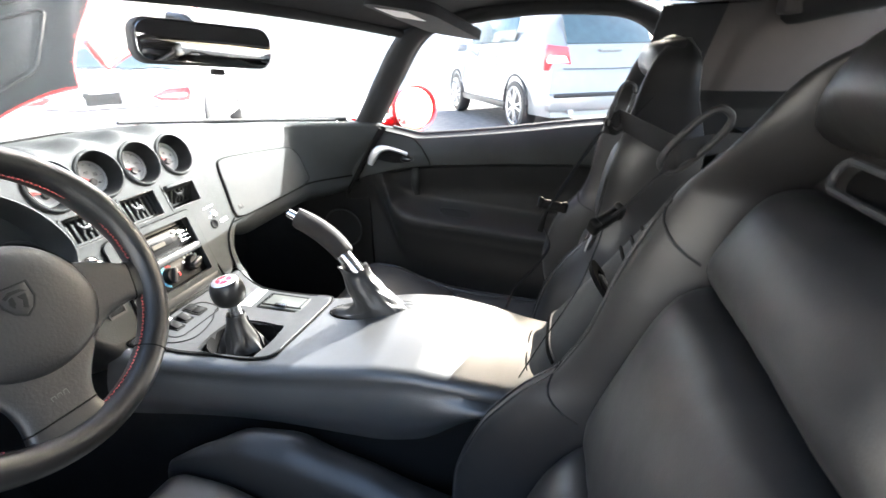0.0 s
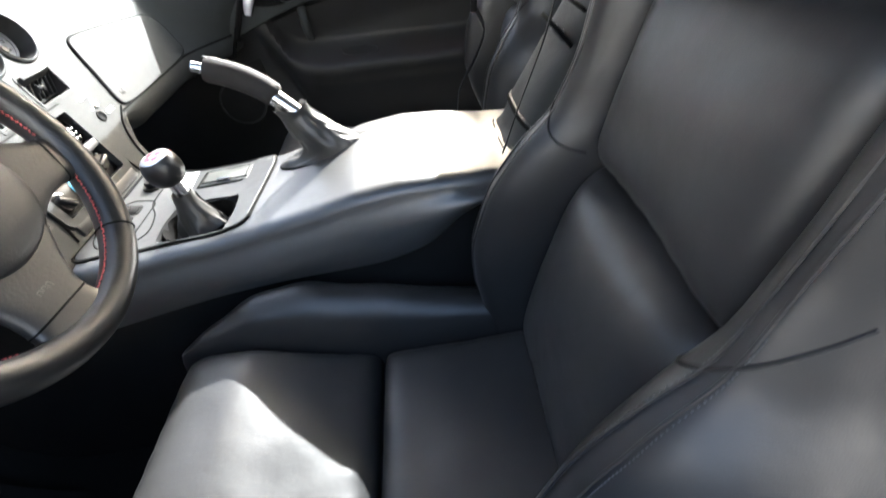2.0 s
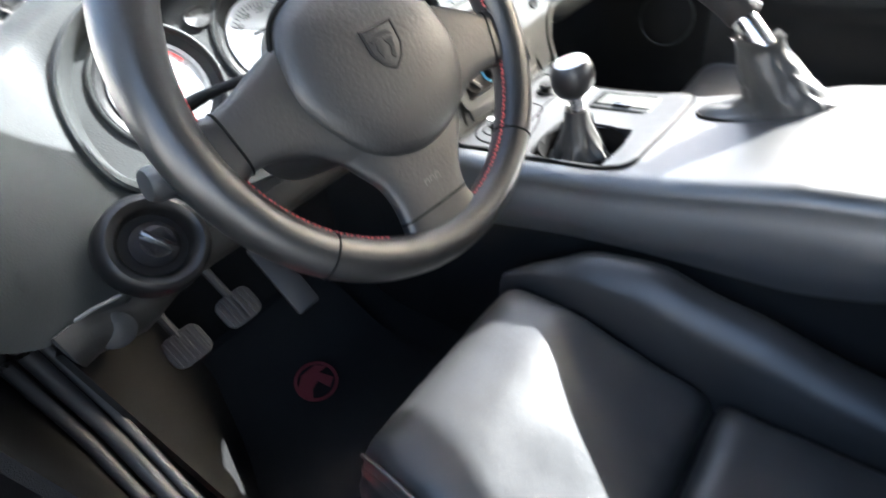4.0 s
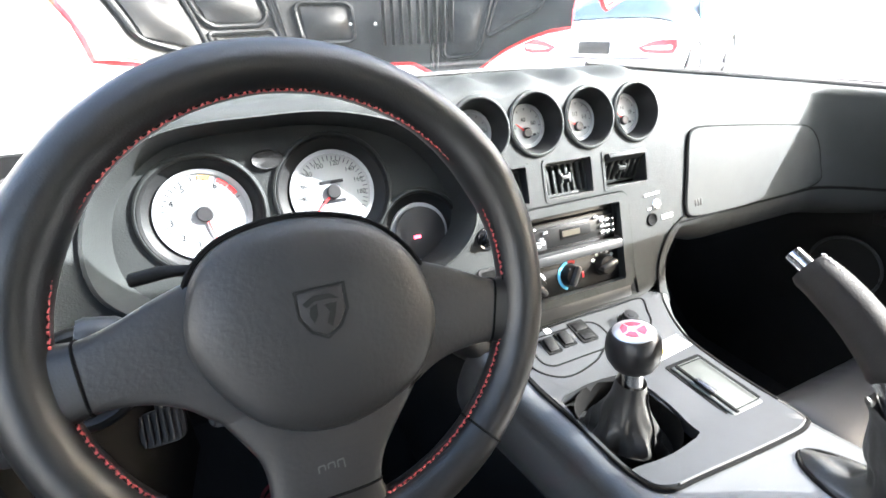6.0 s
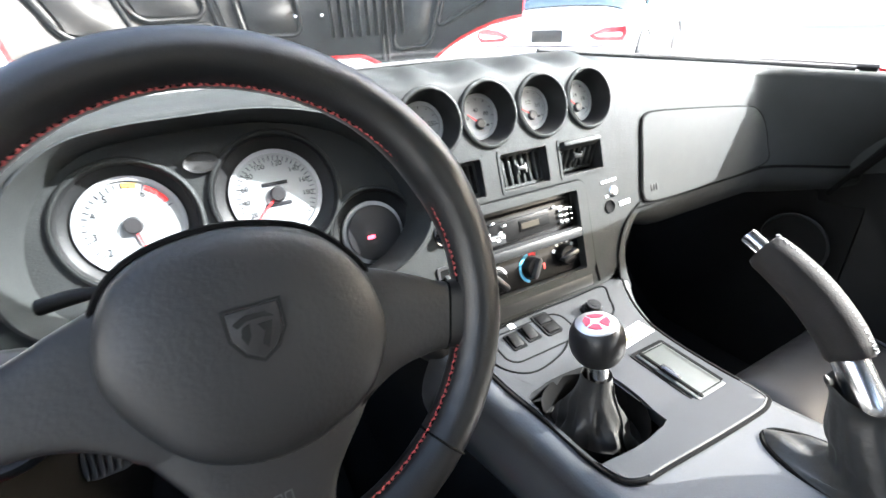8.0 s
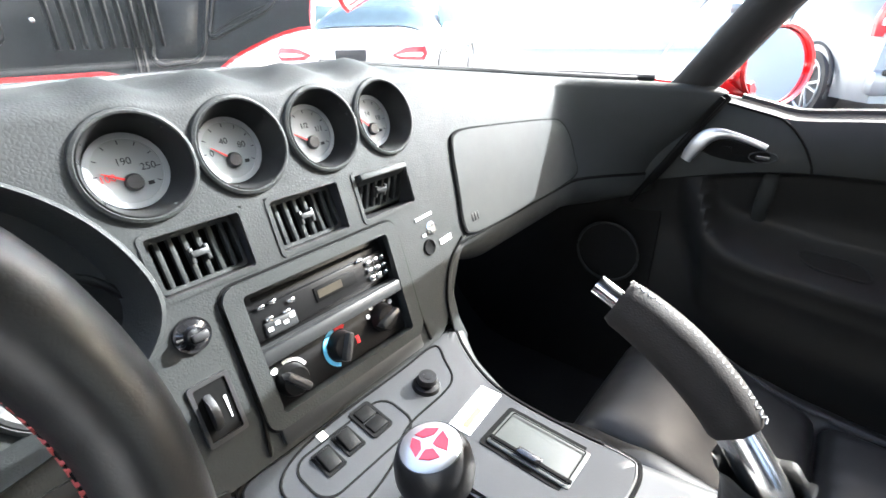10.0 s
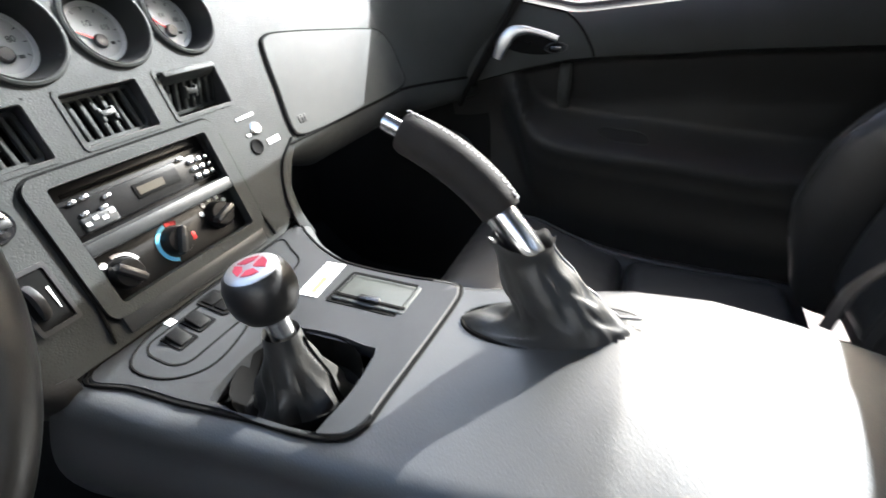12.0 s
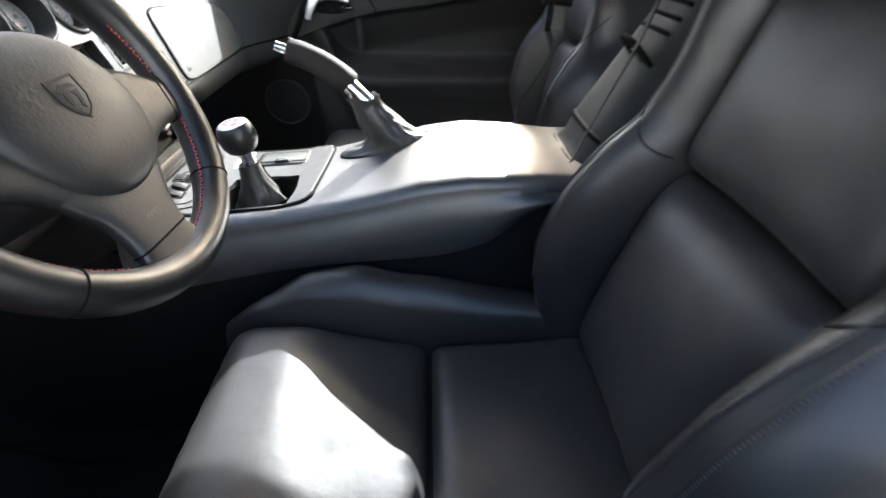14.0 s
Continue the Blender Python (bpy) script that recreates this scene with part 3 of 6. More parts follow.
sub_radio("disc_slot", block(0.150, 0.004, 0.003, 0.001, rad @ Matrix.Translation((0.002, 0.017, 0.0))), VOID)
sub_radio("fascia", block(0.165, 0.030, 0.006, 0.002, rad @ Matrix.Translation((0, -0.006, 0.002))), RADIO_BLACK)
sub_radio("display", block(0.052, 0.015, 0.002, 0.0005, rad @ Matrix.Translation((0.012, -0.004, 0.0052))), SWITCH, "dim grey display window")
sub_radio("amber_readout", block(0.030, 0.008, 0.0006, 0, rad @ Matrix.Translation((0.004, -0.004, 0.0064))), READOUT)
for i in range(3):
    for j in range(3):
        sub_radio("key", block(0.008, 0.0062, 0.004, 0.0015, rad @ Matrix.Translation((0.058 + 0.0105 * i, 0.002 - 0.0085 * j, 0.006))), CHROME)
for x, y in ((-0.070, 0.009), (-0.058, 0.0095), (-0.066, -0.004), (-0.040, 0.003), (-0.048, -0.005), (0.047, 0.009)):
    sub_radio("key", block(0.0085, 0.0045, 0.004, 0.0015, rad @ Matrix.Translation((x, y, 0.0055))), CHROME)
sub_radio("rocker_key", block(0.034, 0.015, 0.005, 0.004, rad @ Matrix.Translation((-0.056, -0.0135, 0.0045)), 3), PLATE)
for k in range(4):
    sub_radio("key_mark", block(0.005, 0.0035, 0.0012, 0.0005, rad @ Matrix.Translation((-0.068 + 0.008 * k, -0.0135 + 0.003 * (k % 2), 0.0073))), WHITE)

# heater panel
heat = at @ Matrix.Translation((0, -0.033, -0.010))
sub_stack("heater_panel", slab(rrect(0.174, 0.05, 0.003), 0.006, heat, 0.001), RADIO_BLACK)


def knob(x, y, angle):
    k = heat @ Matrix.Translation((x, y, 0))
    sub_stack("heater_knob", lathe([(0.0, 0.012), (0.013, 0.0115), (0.0145, 0.009), (0.016, 0.001)], 32, k), RADIO_BLACK)
    sub_stack("knob_grip", block(0.030, 0.009, 0.017, 0.004, k @ Matrix.Translation((0, 0, 0.010)) @ Matrix.Rotation(radians(angle), 4, "Z")), PLATE)
    return k


def arc(k, r, a0, a1, w, mat, nm, n=14):
    pts = [radians(a0 + (a1 - a0) * i / (n - 1)) for i in range(n)]
    o = [((r + w) * math.cos(a), (r + w) * math.sin(a)) for a in pts]
    q = [((r + w / 2) * math.cos(a), (r + w / 2) * math.sin(a)) for a in pts]
    p = [(r * math.cos(a), r * math.sin(a)) for a in pts]
    sub_stack(nm, slab(o + p[::-1], 0.001, k @ Matrix.Translation((0, 0, 0.0012)), 0), mat)


k = knob(-0.064, -0.004, -50)
arc(k, 0.0175, 20, 100, 0.003, WHITE, "fan_mark")
sub_stack("fan_sign", slab(disc(0.0035, 12), 0.001, k @ Matrix.Translation((-0.013, 0.016, 0.0012)), 0), WHITE)
k = knob(-0.003, -0.001, 60)
arc(k, 0.0175, 100, 250, 0.004, BLUE, "cold_mark")
arc(k, 0.0175, 60, 96, 0.004, RED, "hot_mark")
sub_stack("hot_sign", block(0.006, 0.009, 0.002, 0.001, k @ Matrix.Translation((0.021, -0.004, 0.001))), RED)
k = knob(0.058, 0.002, 15)
for a in (35, 65, 95, 125, 155):
    sub_stack("mode_sign", slab(disc(0.0028, 10), 0.001, k @ Matrix.Translation((0.020 * math.cos(radians(a)), 0.020 * math.sin(radians(a)), 0.0012)), 0), WHITE)

# small controls beside the stack
h = on_face(-0.165, 0.769)
wpart("mirror_switch", lathe([(0.0, 0.012), (0.007, 0.0115), (0.008, 0.004), (0.0125, 0.002), (0.0145, 0.0025), (0.0155, -0.002)], 30, h), GLOSS, dash)
wpart("switch_cap", block(0.013, 0.007, 0.004, 0.002, h @ Matrix.Translation((0.002, -0.001, 0.012))), PLASTIC, dash)
h = on_face(-0.168, 0.706)
wpart("dimmer_frame", ring_slab(rrect(0.034, 0.056, 0.003), rrect(0.027, 0.048, 0.002), 0.006, h @ Matrix.Translation((0, 0, 0.002))), PLASTIC, dash)
wpart("dimmer_well", slab(rrect(0.029, 0.05, 0.002), 0.002, h @ Matrix.Translation((0, 0, 0.0006)), 0), VOID, dash)
wpart("dimmer_wheel", lathe([(0.0, -0.003), (0.016, -0.003), (0.017, 0), (0.016, 0.003), (0, 0.003)], 28, h @ Matrix.Translation((-0.005, 0, -0.004)) @ Matrix.Rotation(radians(90), 4, "Y")), RUBBER, dash)
wpart("dimmer_scale", slab([(0.0075, -0.012), (0.0083, -0.012), (0.0092, 0.008), (0.0068, 0.008)], 0.0006, h @ Matrix.Translation((0.0, 0, 0.0014)), 0), WHITE, dash)
h = on_face(0.124, 0.760)
wpart("notice_bar", block(0.030, 0.0035, 0.0008, 0.0002, h @ Matrix.Translation((-0.005, 0.021, 0.0008)) @ Matrix.Rotation(radians(3), 4, "Z")), WHITE, dash)
wpart("notice_bar", block(0.022, 0.007, 0.0008, 0.0002, h @ Matrix.Translation((0.023, -0.017, 0.0008)) @ Matrix.Rotation(radians(3), 4, "Z")), WHITE, dash)
wpart("notice_bar", block(0.006, 0.003, 0.0008, 0.0002, h @ Matrix.Translation((-0.012, -0.001, 0.0008))), WHITE, dash)
wpart("key_lock", lathe([(0.0, 0.003), (0.006, 0.003), (0.008, 0.001), (0.009, -0.001)], 24, h @ Matrix.Translation((0.004, 0.004, 0))), CHROME, dash)
wpart("key_hole", lathe([(0.0, 0.0006), (0.007, 0.0006), (0.009, 0.002), (0.010, 0)], 24, h @ Matrix.Translation((-0.008, -0.017, 0))), VOID, dash)


# lower dash on the driver's side and round the passenger's footwell
def knee(u, v):
    x = -0.692 + 0.507 * u
    z0 = low_edge(x) + 0.004
    z = z0 - 0.075 * v
    y = face_y(z0) + wrap(x, z0) - 0.012 * math.sin(v * math.pi) + 0.10 * v * v
    return Vector((x, y, z))


wpart("knee_panel", sheet(knee, span(0, 1, 40), span(0, 1, 14), 0.004), VINYL_DARK, dash, "dark lower knee panel")


def stack_side(u, v):
    """The rounded wall between the stack and the passenger's footwell."""
    z = 0.737 - 0.125 * v
    x0 = lerp([(0.612, 0.124), (0.64, 0.118), (0.666, 0.119), (0.693, 0.128), (0.716, 0.144), (0.737, 0.178)], z)
    r = 0.037
    if u < 0.5:
        a = u * math.pi
        return Vector((x0 + r * math.sin(a), face_y(z) - 0.002 + r * (1 - math.cos(a)), z))
    return Vector((x0 + r + 0.03 * (u - 0.5), face_y(z) + r + 0.5 * (u - 0.5), z))


wpart("stack_wall", sheet(stack_side, span(0, 1, 31), span(0, 1, 24)), VINYL, dash, "rounded wall between stack and footwell")
gap = [Vector((stack_side(0, v).x, face_y(0.737 - 0.125 * v) - 0.0015, 0.737 - 0.125 * v)) for v in span(0, 1, 24)]
wpart("footwell_seam", tube(gap, 0.0017, 6), VOID, dash)


def under_roll(u, v):
    """The soft roll below the air bag, turning under into the footwell."""
    x = 0.160 + 0.512 * u
    z0 = 0.732
    rr = (0.026 + 0.022 * smooth(0.0, 0.18, u)) * (1 - 0.25 * smooth(0.75, 1.0, u))
    a = v * 2.3
    p = Vector((x, face_y(z0) + wrap(x, z0) - 0.001, z0))
    return p + Vector((0, -0.301, -0.953)) * (rr * math.sin(a)) + Vector((0, 0.953, -0.301)) * (rr * (1 - math.cos(a))) + Vector((0, 0.12, 0)) * max(0.0, v - 1)


wpart("under_roll", sheet(under_roll, span(0, 1, 40), span(0, 1.6, 16)), VINYL, dash, "soft roll under the airbag cover")


# light switch pod at the left end of the dash
lp = Matrix.Translation((-0.592, 0.622, 0.757)) @ Matrix.Rotation(radians(62), 4, "X") @ Matrix.Rotation(radians(8), 4, "Y")
wpart("light_switch_bezel", lathe([(0.046, -0.02), (0.0445, 0.002), (0.041, 0.0075), (0.0375, 0.009), (0.033, 0.0065), (0.030, 0.000), (0.0275, -0.010), (0.0, -0.012)], 48, lp), RADIO_BLACK, dash, "soft black bezel round the light switch")
wpart("light_switch", lathe([(0.0, 0.008), (0.014, 0.007), (0.019, 0.001), (0.021, -0.007)], 32, lp), GLOSS, dash)
wpart("switch_grip", block(0.006, 0.032, 0.012, 0.003, lp @ Matrix.Translation((0, 0, 0.009)) @ Matrix.Rotation(radians(30), 4, "Z")), GLOSS, dash)

# ---- steering wheel ----
WC = Vector((-0.414, 0.487, 0.854))
WM = Matrix.Translation(WC) @ Matrix.Rotation(radians(67.4), 4, "X")
RIM_R = 0.1563
wheel = thing("steering_wheel", WC, "black leather steering wheel with red stitching and airbag pad", "steering wheel")


def rim_point(i, k):
    """The rim swells into thumb grips above the side spokes."""
    a, b = 2 * math.pi * i / 160, 2 * math.pi * k / 20
    deg = math.degrees(a) % 360
    swell = sum(math.exp(-((deg - c) / 13) ** 2) for c in (26, 152))
    r = 0.0168 + 0.0019 * swell
    wave = 0.0003 * noise.noise(Vector((40 * math.cos(a), 40 * math.sin(a), b)))
    rr = RIM_R + (r + wave) * math.cos(b)
    return WM @ Vector((rr * math.cos(a), rr * math.sin(a), 1.10 * (r + wave) * math.sin(b)))


bm = sheet(rim_point, list(range(160)), list(range(21)), loop=True)
bmesh.ops.remove_doubles(bm, verts=bm.verts, dist=1e-5)
wpart("rim", bm, LEATHER_WHEEL, wheel)
bm = bmesh.new()
for i in range(210):
    a = 2 * math.pi * i / 210
    if any(abs((math.degrees(a) - c + 180) % 360 - 180) < w for c, w in ((256, 17), (184, 9), (-14, 10))):
        continue
    bmesh.ops.create_cube(bm, size=1, matrix=WM @ Matrix.Rotation(a, 4, "Z") @ Matrix.Translation((RIM_R - 0.0166, 0, 0.0045)) @ Matrix.Rotation(radians(30 if i % 2 else -30), 4, "X") @ Matrix.Diagonal((0.0016, 0.0030, 0.0014, 1)))
tagged(wpart("stitching", bm, RED_STITCH, wheel, "red cross stitching"), kind="stuff")
tagged(wpart("stitch_groove", tube([WM @ Vector(((RIM_R - 0.0163) * math.cos(q), (RIM_R - 0.0163) * math.sin(q), 0.0045)) for q in span(0, 2 * math.pi, 97)[:-1]], 0.0008, 5, closed=True), VOID, wheel), kind="stuff")
for a in (-50, 221, 30, 148):
    wpart("rim_joint", tube([WM @ Vector(((RIM_R + 0.0172 * math.cos(b)) * math.cos(radians(a)), (RIM_R + 0.0172 * math.cos(b)) * math.sin(radians(a)), 0.0190 * math.sin(b))) for b in span(0, 2 * math.pi, 18)[:-1]], 0.0009, 5, closed=True), VOID, wheel)
PAD = closed_curve([(0.004, 0.059), (0.046, 0.047), (0.072, 0.019), (0.081, -0.012), (0.078, -0.038), (0.060, -0.064), (0.028, -0.079), (-0.008, -0.081),
                    (-0.042, -0.067), (-0.064, -0.041), (-0.077, -0.010), (-0.074, 0.018), (-0.060, 0.043), (-0.035, 0.056)], 84)


def pad_point(i, k):
    x, y = PAD[i % 84]
    s, h = ((1.0, -0.020), (1.0, 0.0), (0.992, 0.0045), (0.972, 0.0085), (0.93, 0.0118), (0.84, 0.0150), (0.66, 0.0178), (0.42, 0.0192), (0.18, 0.0198), (0.01, 0.0200))[k]
    return WM @ Vector((x * s, -0.011 + (y + 0.011) * s, h))


wpart("airbag_pad", sheet(pad_point, list(range(84)), list(range(10)), loop=True), WHEEL_PAD, wheel, "grained black airbag pad")
wpart("pad_gap", tube([WM @ Vector((x * 1.014, -0.011 + (y + 0.011) * 1.014, 0.0015)) for x, y in PAD], 0.0024, 6, closed=True), VOID, wheel)


def spoke(upper, lower, h0, h1, u0, u1, mat, nm, label=""):
    """A broad spoke between two edge curves in the wheel's plane, from the hub out to the rim."""
    e0, e1 = bez([(*p, 0) for p in upper], 41), bez([(*p, 0) for p in lower], 41)

    def f(u, v):
        q = u * 40
        j = min(39, int(q))
        p0, p1 = e0[j].lerp(e0[j + 1], q - j), e1[j].lerp(e1[j + 1], q - j)
        b = 2 * math.pi * v
        c, t = math.cos(b), math.sin(b)
        k = 0.5 + 0.5 * (abs(c) ** 0.55) * (1 if c > 0 else -1)
        p = p1.lerp(p0, k)
        p.z = h0 + (h1 - h0) * u + 0.0095 * (abs(t) ** 0.6) * (1 if t > 0 else -1)
        return WM @ p
    bm = sheet(f, span(u0, u1, 20), span(0, 1, 37))
    bmesh.ops.remove_doubles(bm, verts=bm.verts, dist=1e-5)
    wpart(nm, bm, mat, wheel, label)
    return f


SPOKES = (([(-0.050, 0.040), (-0.070, 0.033), (-0.090, 0.026), (-0.110, 0.018), (-0.130, 0.013), (-0.150, 0.016)], [(-0.050, -0.070), (-0.068, -0.057), (-0.086, -0.041), (-0.106, -0.032), (-0.128, -0.030), (-0.150, -0.040)], 0.80),
          ([(0.056, 0.024), (0.072, 0.016), (0.092, 0.008), (0.112, -0.002), (0.132, -0.012), (0.150, -0.010)], [(0.056, -0.072), (0.070, -0.064), (0.084, -0.059), (0.100, -0.057), (0.120, -0.058), (0.146, -0.068)], 0.80),
          ([(0.064, -0.062), (0.050, -0.080), (0.036, -0.096), (0.025, -0.112), (0.021, -0.130), (0.030, -0.154)], [(-0.070, -0.054), (-0.060, -0.072), (-0.052, -0.088), (-0.050, -0.106), (-0.053, -0.126), (-0.062, -0.150)], 0.76))
for upper, lower, cut in SPOKES:
    f = spoke(upper, lower, -0.003, -0.001, 0.0, cut, WHEEL_PAD, "spoke")
    spoke(upper, lower, -0.0035, -0.001, cut, 1.0, LEATHER_WHEEL, "spoke_root", "leather wrapped spoke root")
    wpart("root_seam", tube([f(cut, v) for v in span(0, 1, 37)[:-1]], 0.0010, 5, closed=True), VOID, wheel)
EMB = WM @ Matrix.Translation((0.003, 0.0, 0.0206)) @ Matrix.Scale(0.74, 4)
shield = [(-0.022, 0.020), (0.022, 0.020), (0.0215, -0.004), (0.013, -0.018), (0.0, -0.026), (-0.013, -0.018), (-0.0215, -0.004)]
wpart("emblem", ring_slab(shield, [(x * 0.90, y * 0.90) for x, y in shield], 0.0012, EMB), EMBOSS, wheel, "embossed black shield outline")
wpart("emblem_field", slab([(x * 0.86, y * 0.86) for x, y in shield], 0.0010, EMB @ Matrix.Translation((0, 0, -0.0004)), 0.0006), WHEEL_PAD, wheel)
for q in ([(-0.016, 0.008), (-0.006, 0.013), (0.008, 0.012), (0.015, 0.006), (0.006, 0.008), (-0.006, 0.008), (-0.013, 0.004)], [(-0.010, 0.004), (-0.004, 0.006), (-0.005, -0.004), (-0.009, -0.010), (-0.012, -0.003)],
          [(0.001, 0.004), (0.012, 0.004), (0.010, -0.004), (0.005, -0.016), (0.001, -0.012), (0.005, -0.003)]):
    wpart("emblem_relief", slab(q, 0.0010, EMB @ Matrix.Translation((0, 0, 0.0004)), 0.0), EMBOSS, wheel)
wpart("horn_mark", tube([WM @ Vector(p) for p in ((-0.005, -0.0425, 0.0178), (-0.003, -0.0455, 0.0176), (0.003, -0.0455, 0.0176), (0.005, -0.0425, 0.0178), (0.0, -0.0410, 0.0179))], 0.0007, 5, closed=True), VOID, wheel)
for k in range(3):
    wpart("embossed_letter_bar", ring_slab(rrect(0.0050, 0.0080, 0.001, 3), rrect(0.0032, 0.0060, 0.0008, 3), 0.001, WM @ Matrix.Translation((-0.017 + 0.0062 * k, -0.105, 0.0076))), DARK_STITCH, wheel)
column = thing("steering_column", (-0.414, 0.66, 0.80), "black plastic steering column shroud with stalks", "steering column")
wpart("shroud", lathe([(0.0, 0.02), (0.050, 0.015), (0.056, -0.02), (0.054, -0.14), (0.0, -0.15)], 32, WM @ Matrix.Translation((0, -0.020, -0.045)) @ Matrix.Diagonal((1, 0.85, 1, 1))), PLASTIC, column)
wpart("stalk", tube(bez([(-0.44, 0.560, 0.850), (-0.475, 0.575, 0.855), (-0.505, 0.588, 0.854), (-0.530, 0.594, 0.850)], 14), lambda t: 0.0080 - 0.0030 * smooth(0.1, 0.4, t) + 0.0018 * smooth(0.5, 0.8, t), 14, 0.8), SWITCH, column)
wpart("stalk_hub", block(0.05, 0.035, 0.035, 0.012, Matrix.Translation((-0.450, 0.552, 0.850))), PLASTIC, column)
wpart("lower_stalk", tube(bez([(-0.45, 0.61, 0.775), (-0.51, 0.605, 0.793), (-0.552, 0.600, 0.804)], 12), 0.0115, 16), PLASTIC, column)
wpart("lower_stalk_end", lathe([(0.0, 0.030), (0.0125, 0.029), (0.0150, 0.024), (0.0150, 0.004), (0.0135, 0.0), (0.0, -0.001)], 24, look((-0.550, 0.600, 0.8035), (-0.507, 0.6055, 0.7905))), PLATE, column, "ribbed grey stalk end")

# joints round the passenger's end of the dash
gap_pts = bez([(0.640, 0.488, 0.874), (0.634, 0.512, 0.835), (0.624, 0.535, 0.795), (0.619, 0.553, 0.762), (0.622, 0.578, 0.722), (0.628, 0.605, 0.676)], 30)
wpart("door_gap", tube([p + Vector((-0.004, -0.001, 0)) for p in gap_pts], 0.0050, 8), VOID, dash, "dark gap between dash and door")
wpart("lower_seam", tube([Vector((x, face_y(0.7325) + wrap(x, 0.7325) - 0.0012, 0.7325)) for x in span(0.50, 0.672, 24)], 0.0016, 6), VOID, dash)
wpart("glass_seal", tube([Vector((x, glass_line(x) - 0.013, crest(x) + 0.003)) for x in span(0.20, 0.655, 40)], 0.0055, 8), RUBBER, dash, "black windscreen seal")

# ---- centre console ----
console = thing("centre_console", (XC, 0.3, 0.25), "sunlit grey vinyl centre console between the seats", "console")


def top_z(y):
    return line([(-0.04, 0.616), (0.0, 0.619), (0.08, 0.632), (0.15, 0.640), (0.22, 0.638), (0.30, 0.626), (0.38, 0.617), (0.45, 0.613), (0.56, 0.616), (0.66, 0.634)], y)


def left_x(y):
    return lerp([(-0.04, -0.150), (0.15, -0.168), (0.30, -0.172), (0.45, -0.180), (0.66, -0.208)], y)


def right_x(y):
    return lerp([(-0.04, 0.085), (0.15, 0.105), (0.35, 0.092), (0.45, 0.086), (0.53, 0.091), (0.575, 0.103), (0.605, 0.114), (0.635, 0.135), (0.665, 0.160)], y)


def console_point(y, v):
    """Round the console from the driver's foot over the top to the passenger's foot."""
    z, xl, xr = top_z(y), left_x(y), right_x(y)
    low = lerp([(-0.04, 0.60), (0.06, 0.575), (0.14, 0.53), (0.22, 0.517), (0.40, 0.522), (0.7, 0.515)], y)
    r = 0.022
    if v < 1:
        t = v
        return Vector((xl - 0.012 * math.sin(math.pi * t) - 0.006 * (1 - t), y, low + (z - r - low) * t))
    if v < 2:
        a = (v - 1) * math.pi / 2
        return Vector((xl + r * (1 - math.cos(a)), y, z - r + r * math.sin(a)))
    if v < 3:
        t = v - 2
        return Vector((xl + r + (xr - xl - 2 * r) * t, y, z + 0.006 * math.sin(math.pi * t) * smooth(0.36, 0.24, y) * 1.0))
    if v < 4:
        a = (v - 3) * math.pi / 2
        return Vector((xr - r + r * math.sin(a), y, z - r + r * math.cos(a)))
    return Vector((xr + 0.004 * (v - 4), y, z - r + (0.30 - z + r) * (v - 4)))


PLATE_OUT = closed_curve([(-0.165, 0.60), (-0.152, 0.50), (-0.146, 0.425), (-0.130, 0.402), (-0.09, 0.398), (0.02, 0.392), (0.062, 0.394), (0.074, 0.412),
                          (0.073, 0.50), (0.077, 0.55), (0.088, 0.59), (0.106, 0.625), (0.121, 0.652), (0.08, 0.653), (-0.10, 0.650), (-0.175, 0.646)], 84)
HOLE = rrect(0.112, 0.118, 0.014, 6, -0.098, 0.487)


def console_cut(p):
    return (p.z > 0.6 and abs(p.x + 0.098) < 0.054 and abs(p.y - 0.487) < 0.057) or (p.z > 0.6 and ((p.x - 0.020) / 0.026) ** 2 + ((p.y - 0.283) / 0.072) ** 2 < 1)


wpart("body", sheet(console_point, span(-0.04, 0.665, 120), span(0, 1, 10) + span(1, 2, 8)[1:] + span(2, 3, 50)[1:] + span(3, 4, 8)[1:] + span(4, 5, 8)[1:], cut=console_cut), CONSOLE, console)


# carpeted tunnel under the console
def tunnel(y, v):
    xl, xr = left_x(y) + 0.012, right_x(y) - 0.01
    pts = ((xl - 0.02, 0.2), (xl, 0.45), (xl + 0.004, 0.58), (xr - 0.004, 0.58), (xr, 0.2))
    return Vector((pts[v][0], y, pts[v][1]))


wpart("tunnel_side", sheet(tunnel, span(-0.3, 1.1, 12), list(range(5))), CARPET, console, "black carpet on the tunnel side")


# trim plate round the gear lever
def over_console(x, y, lift):
    return Vector((x, y, top_z(y) + lift))


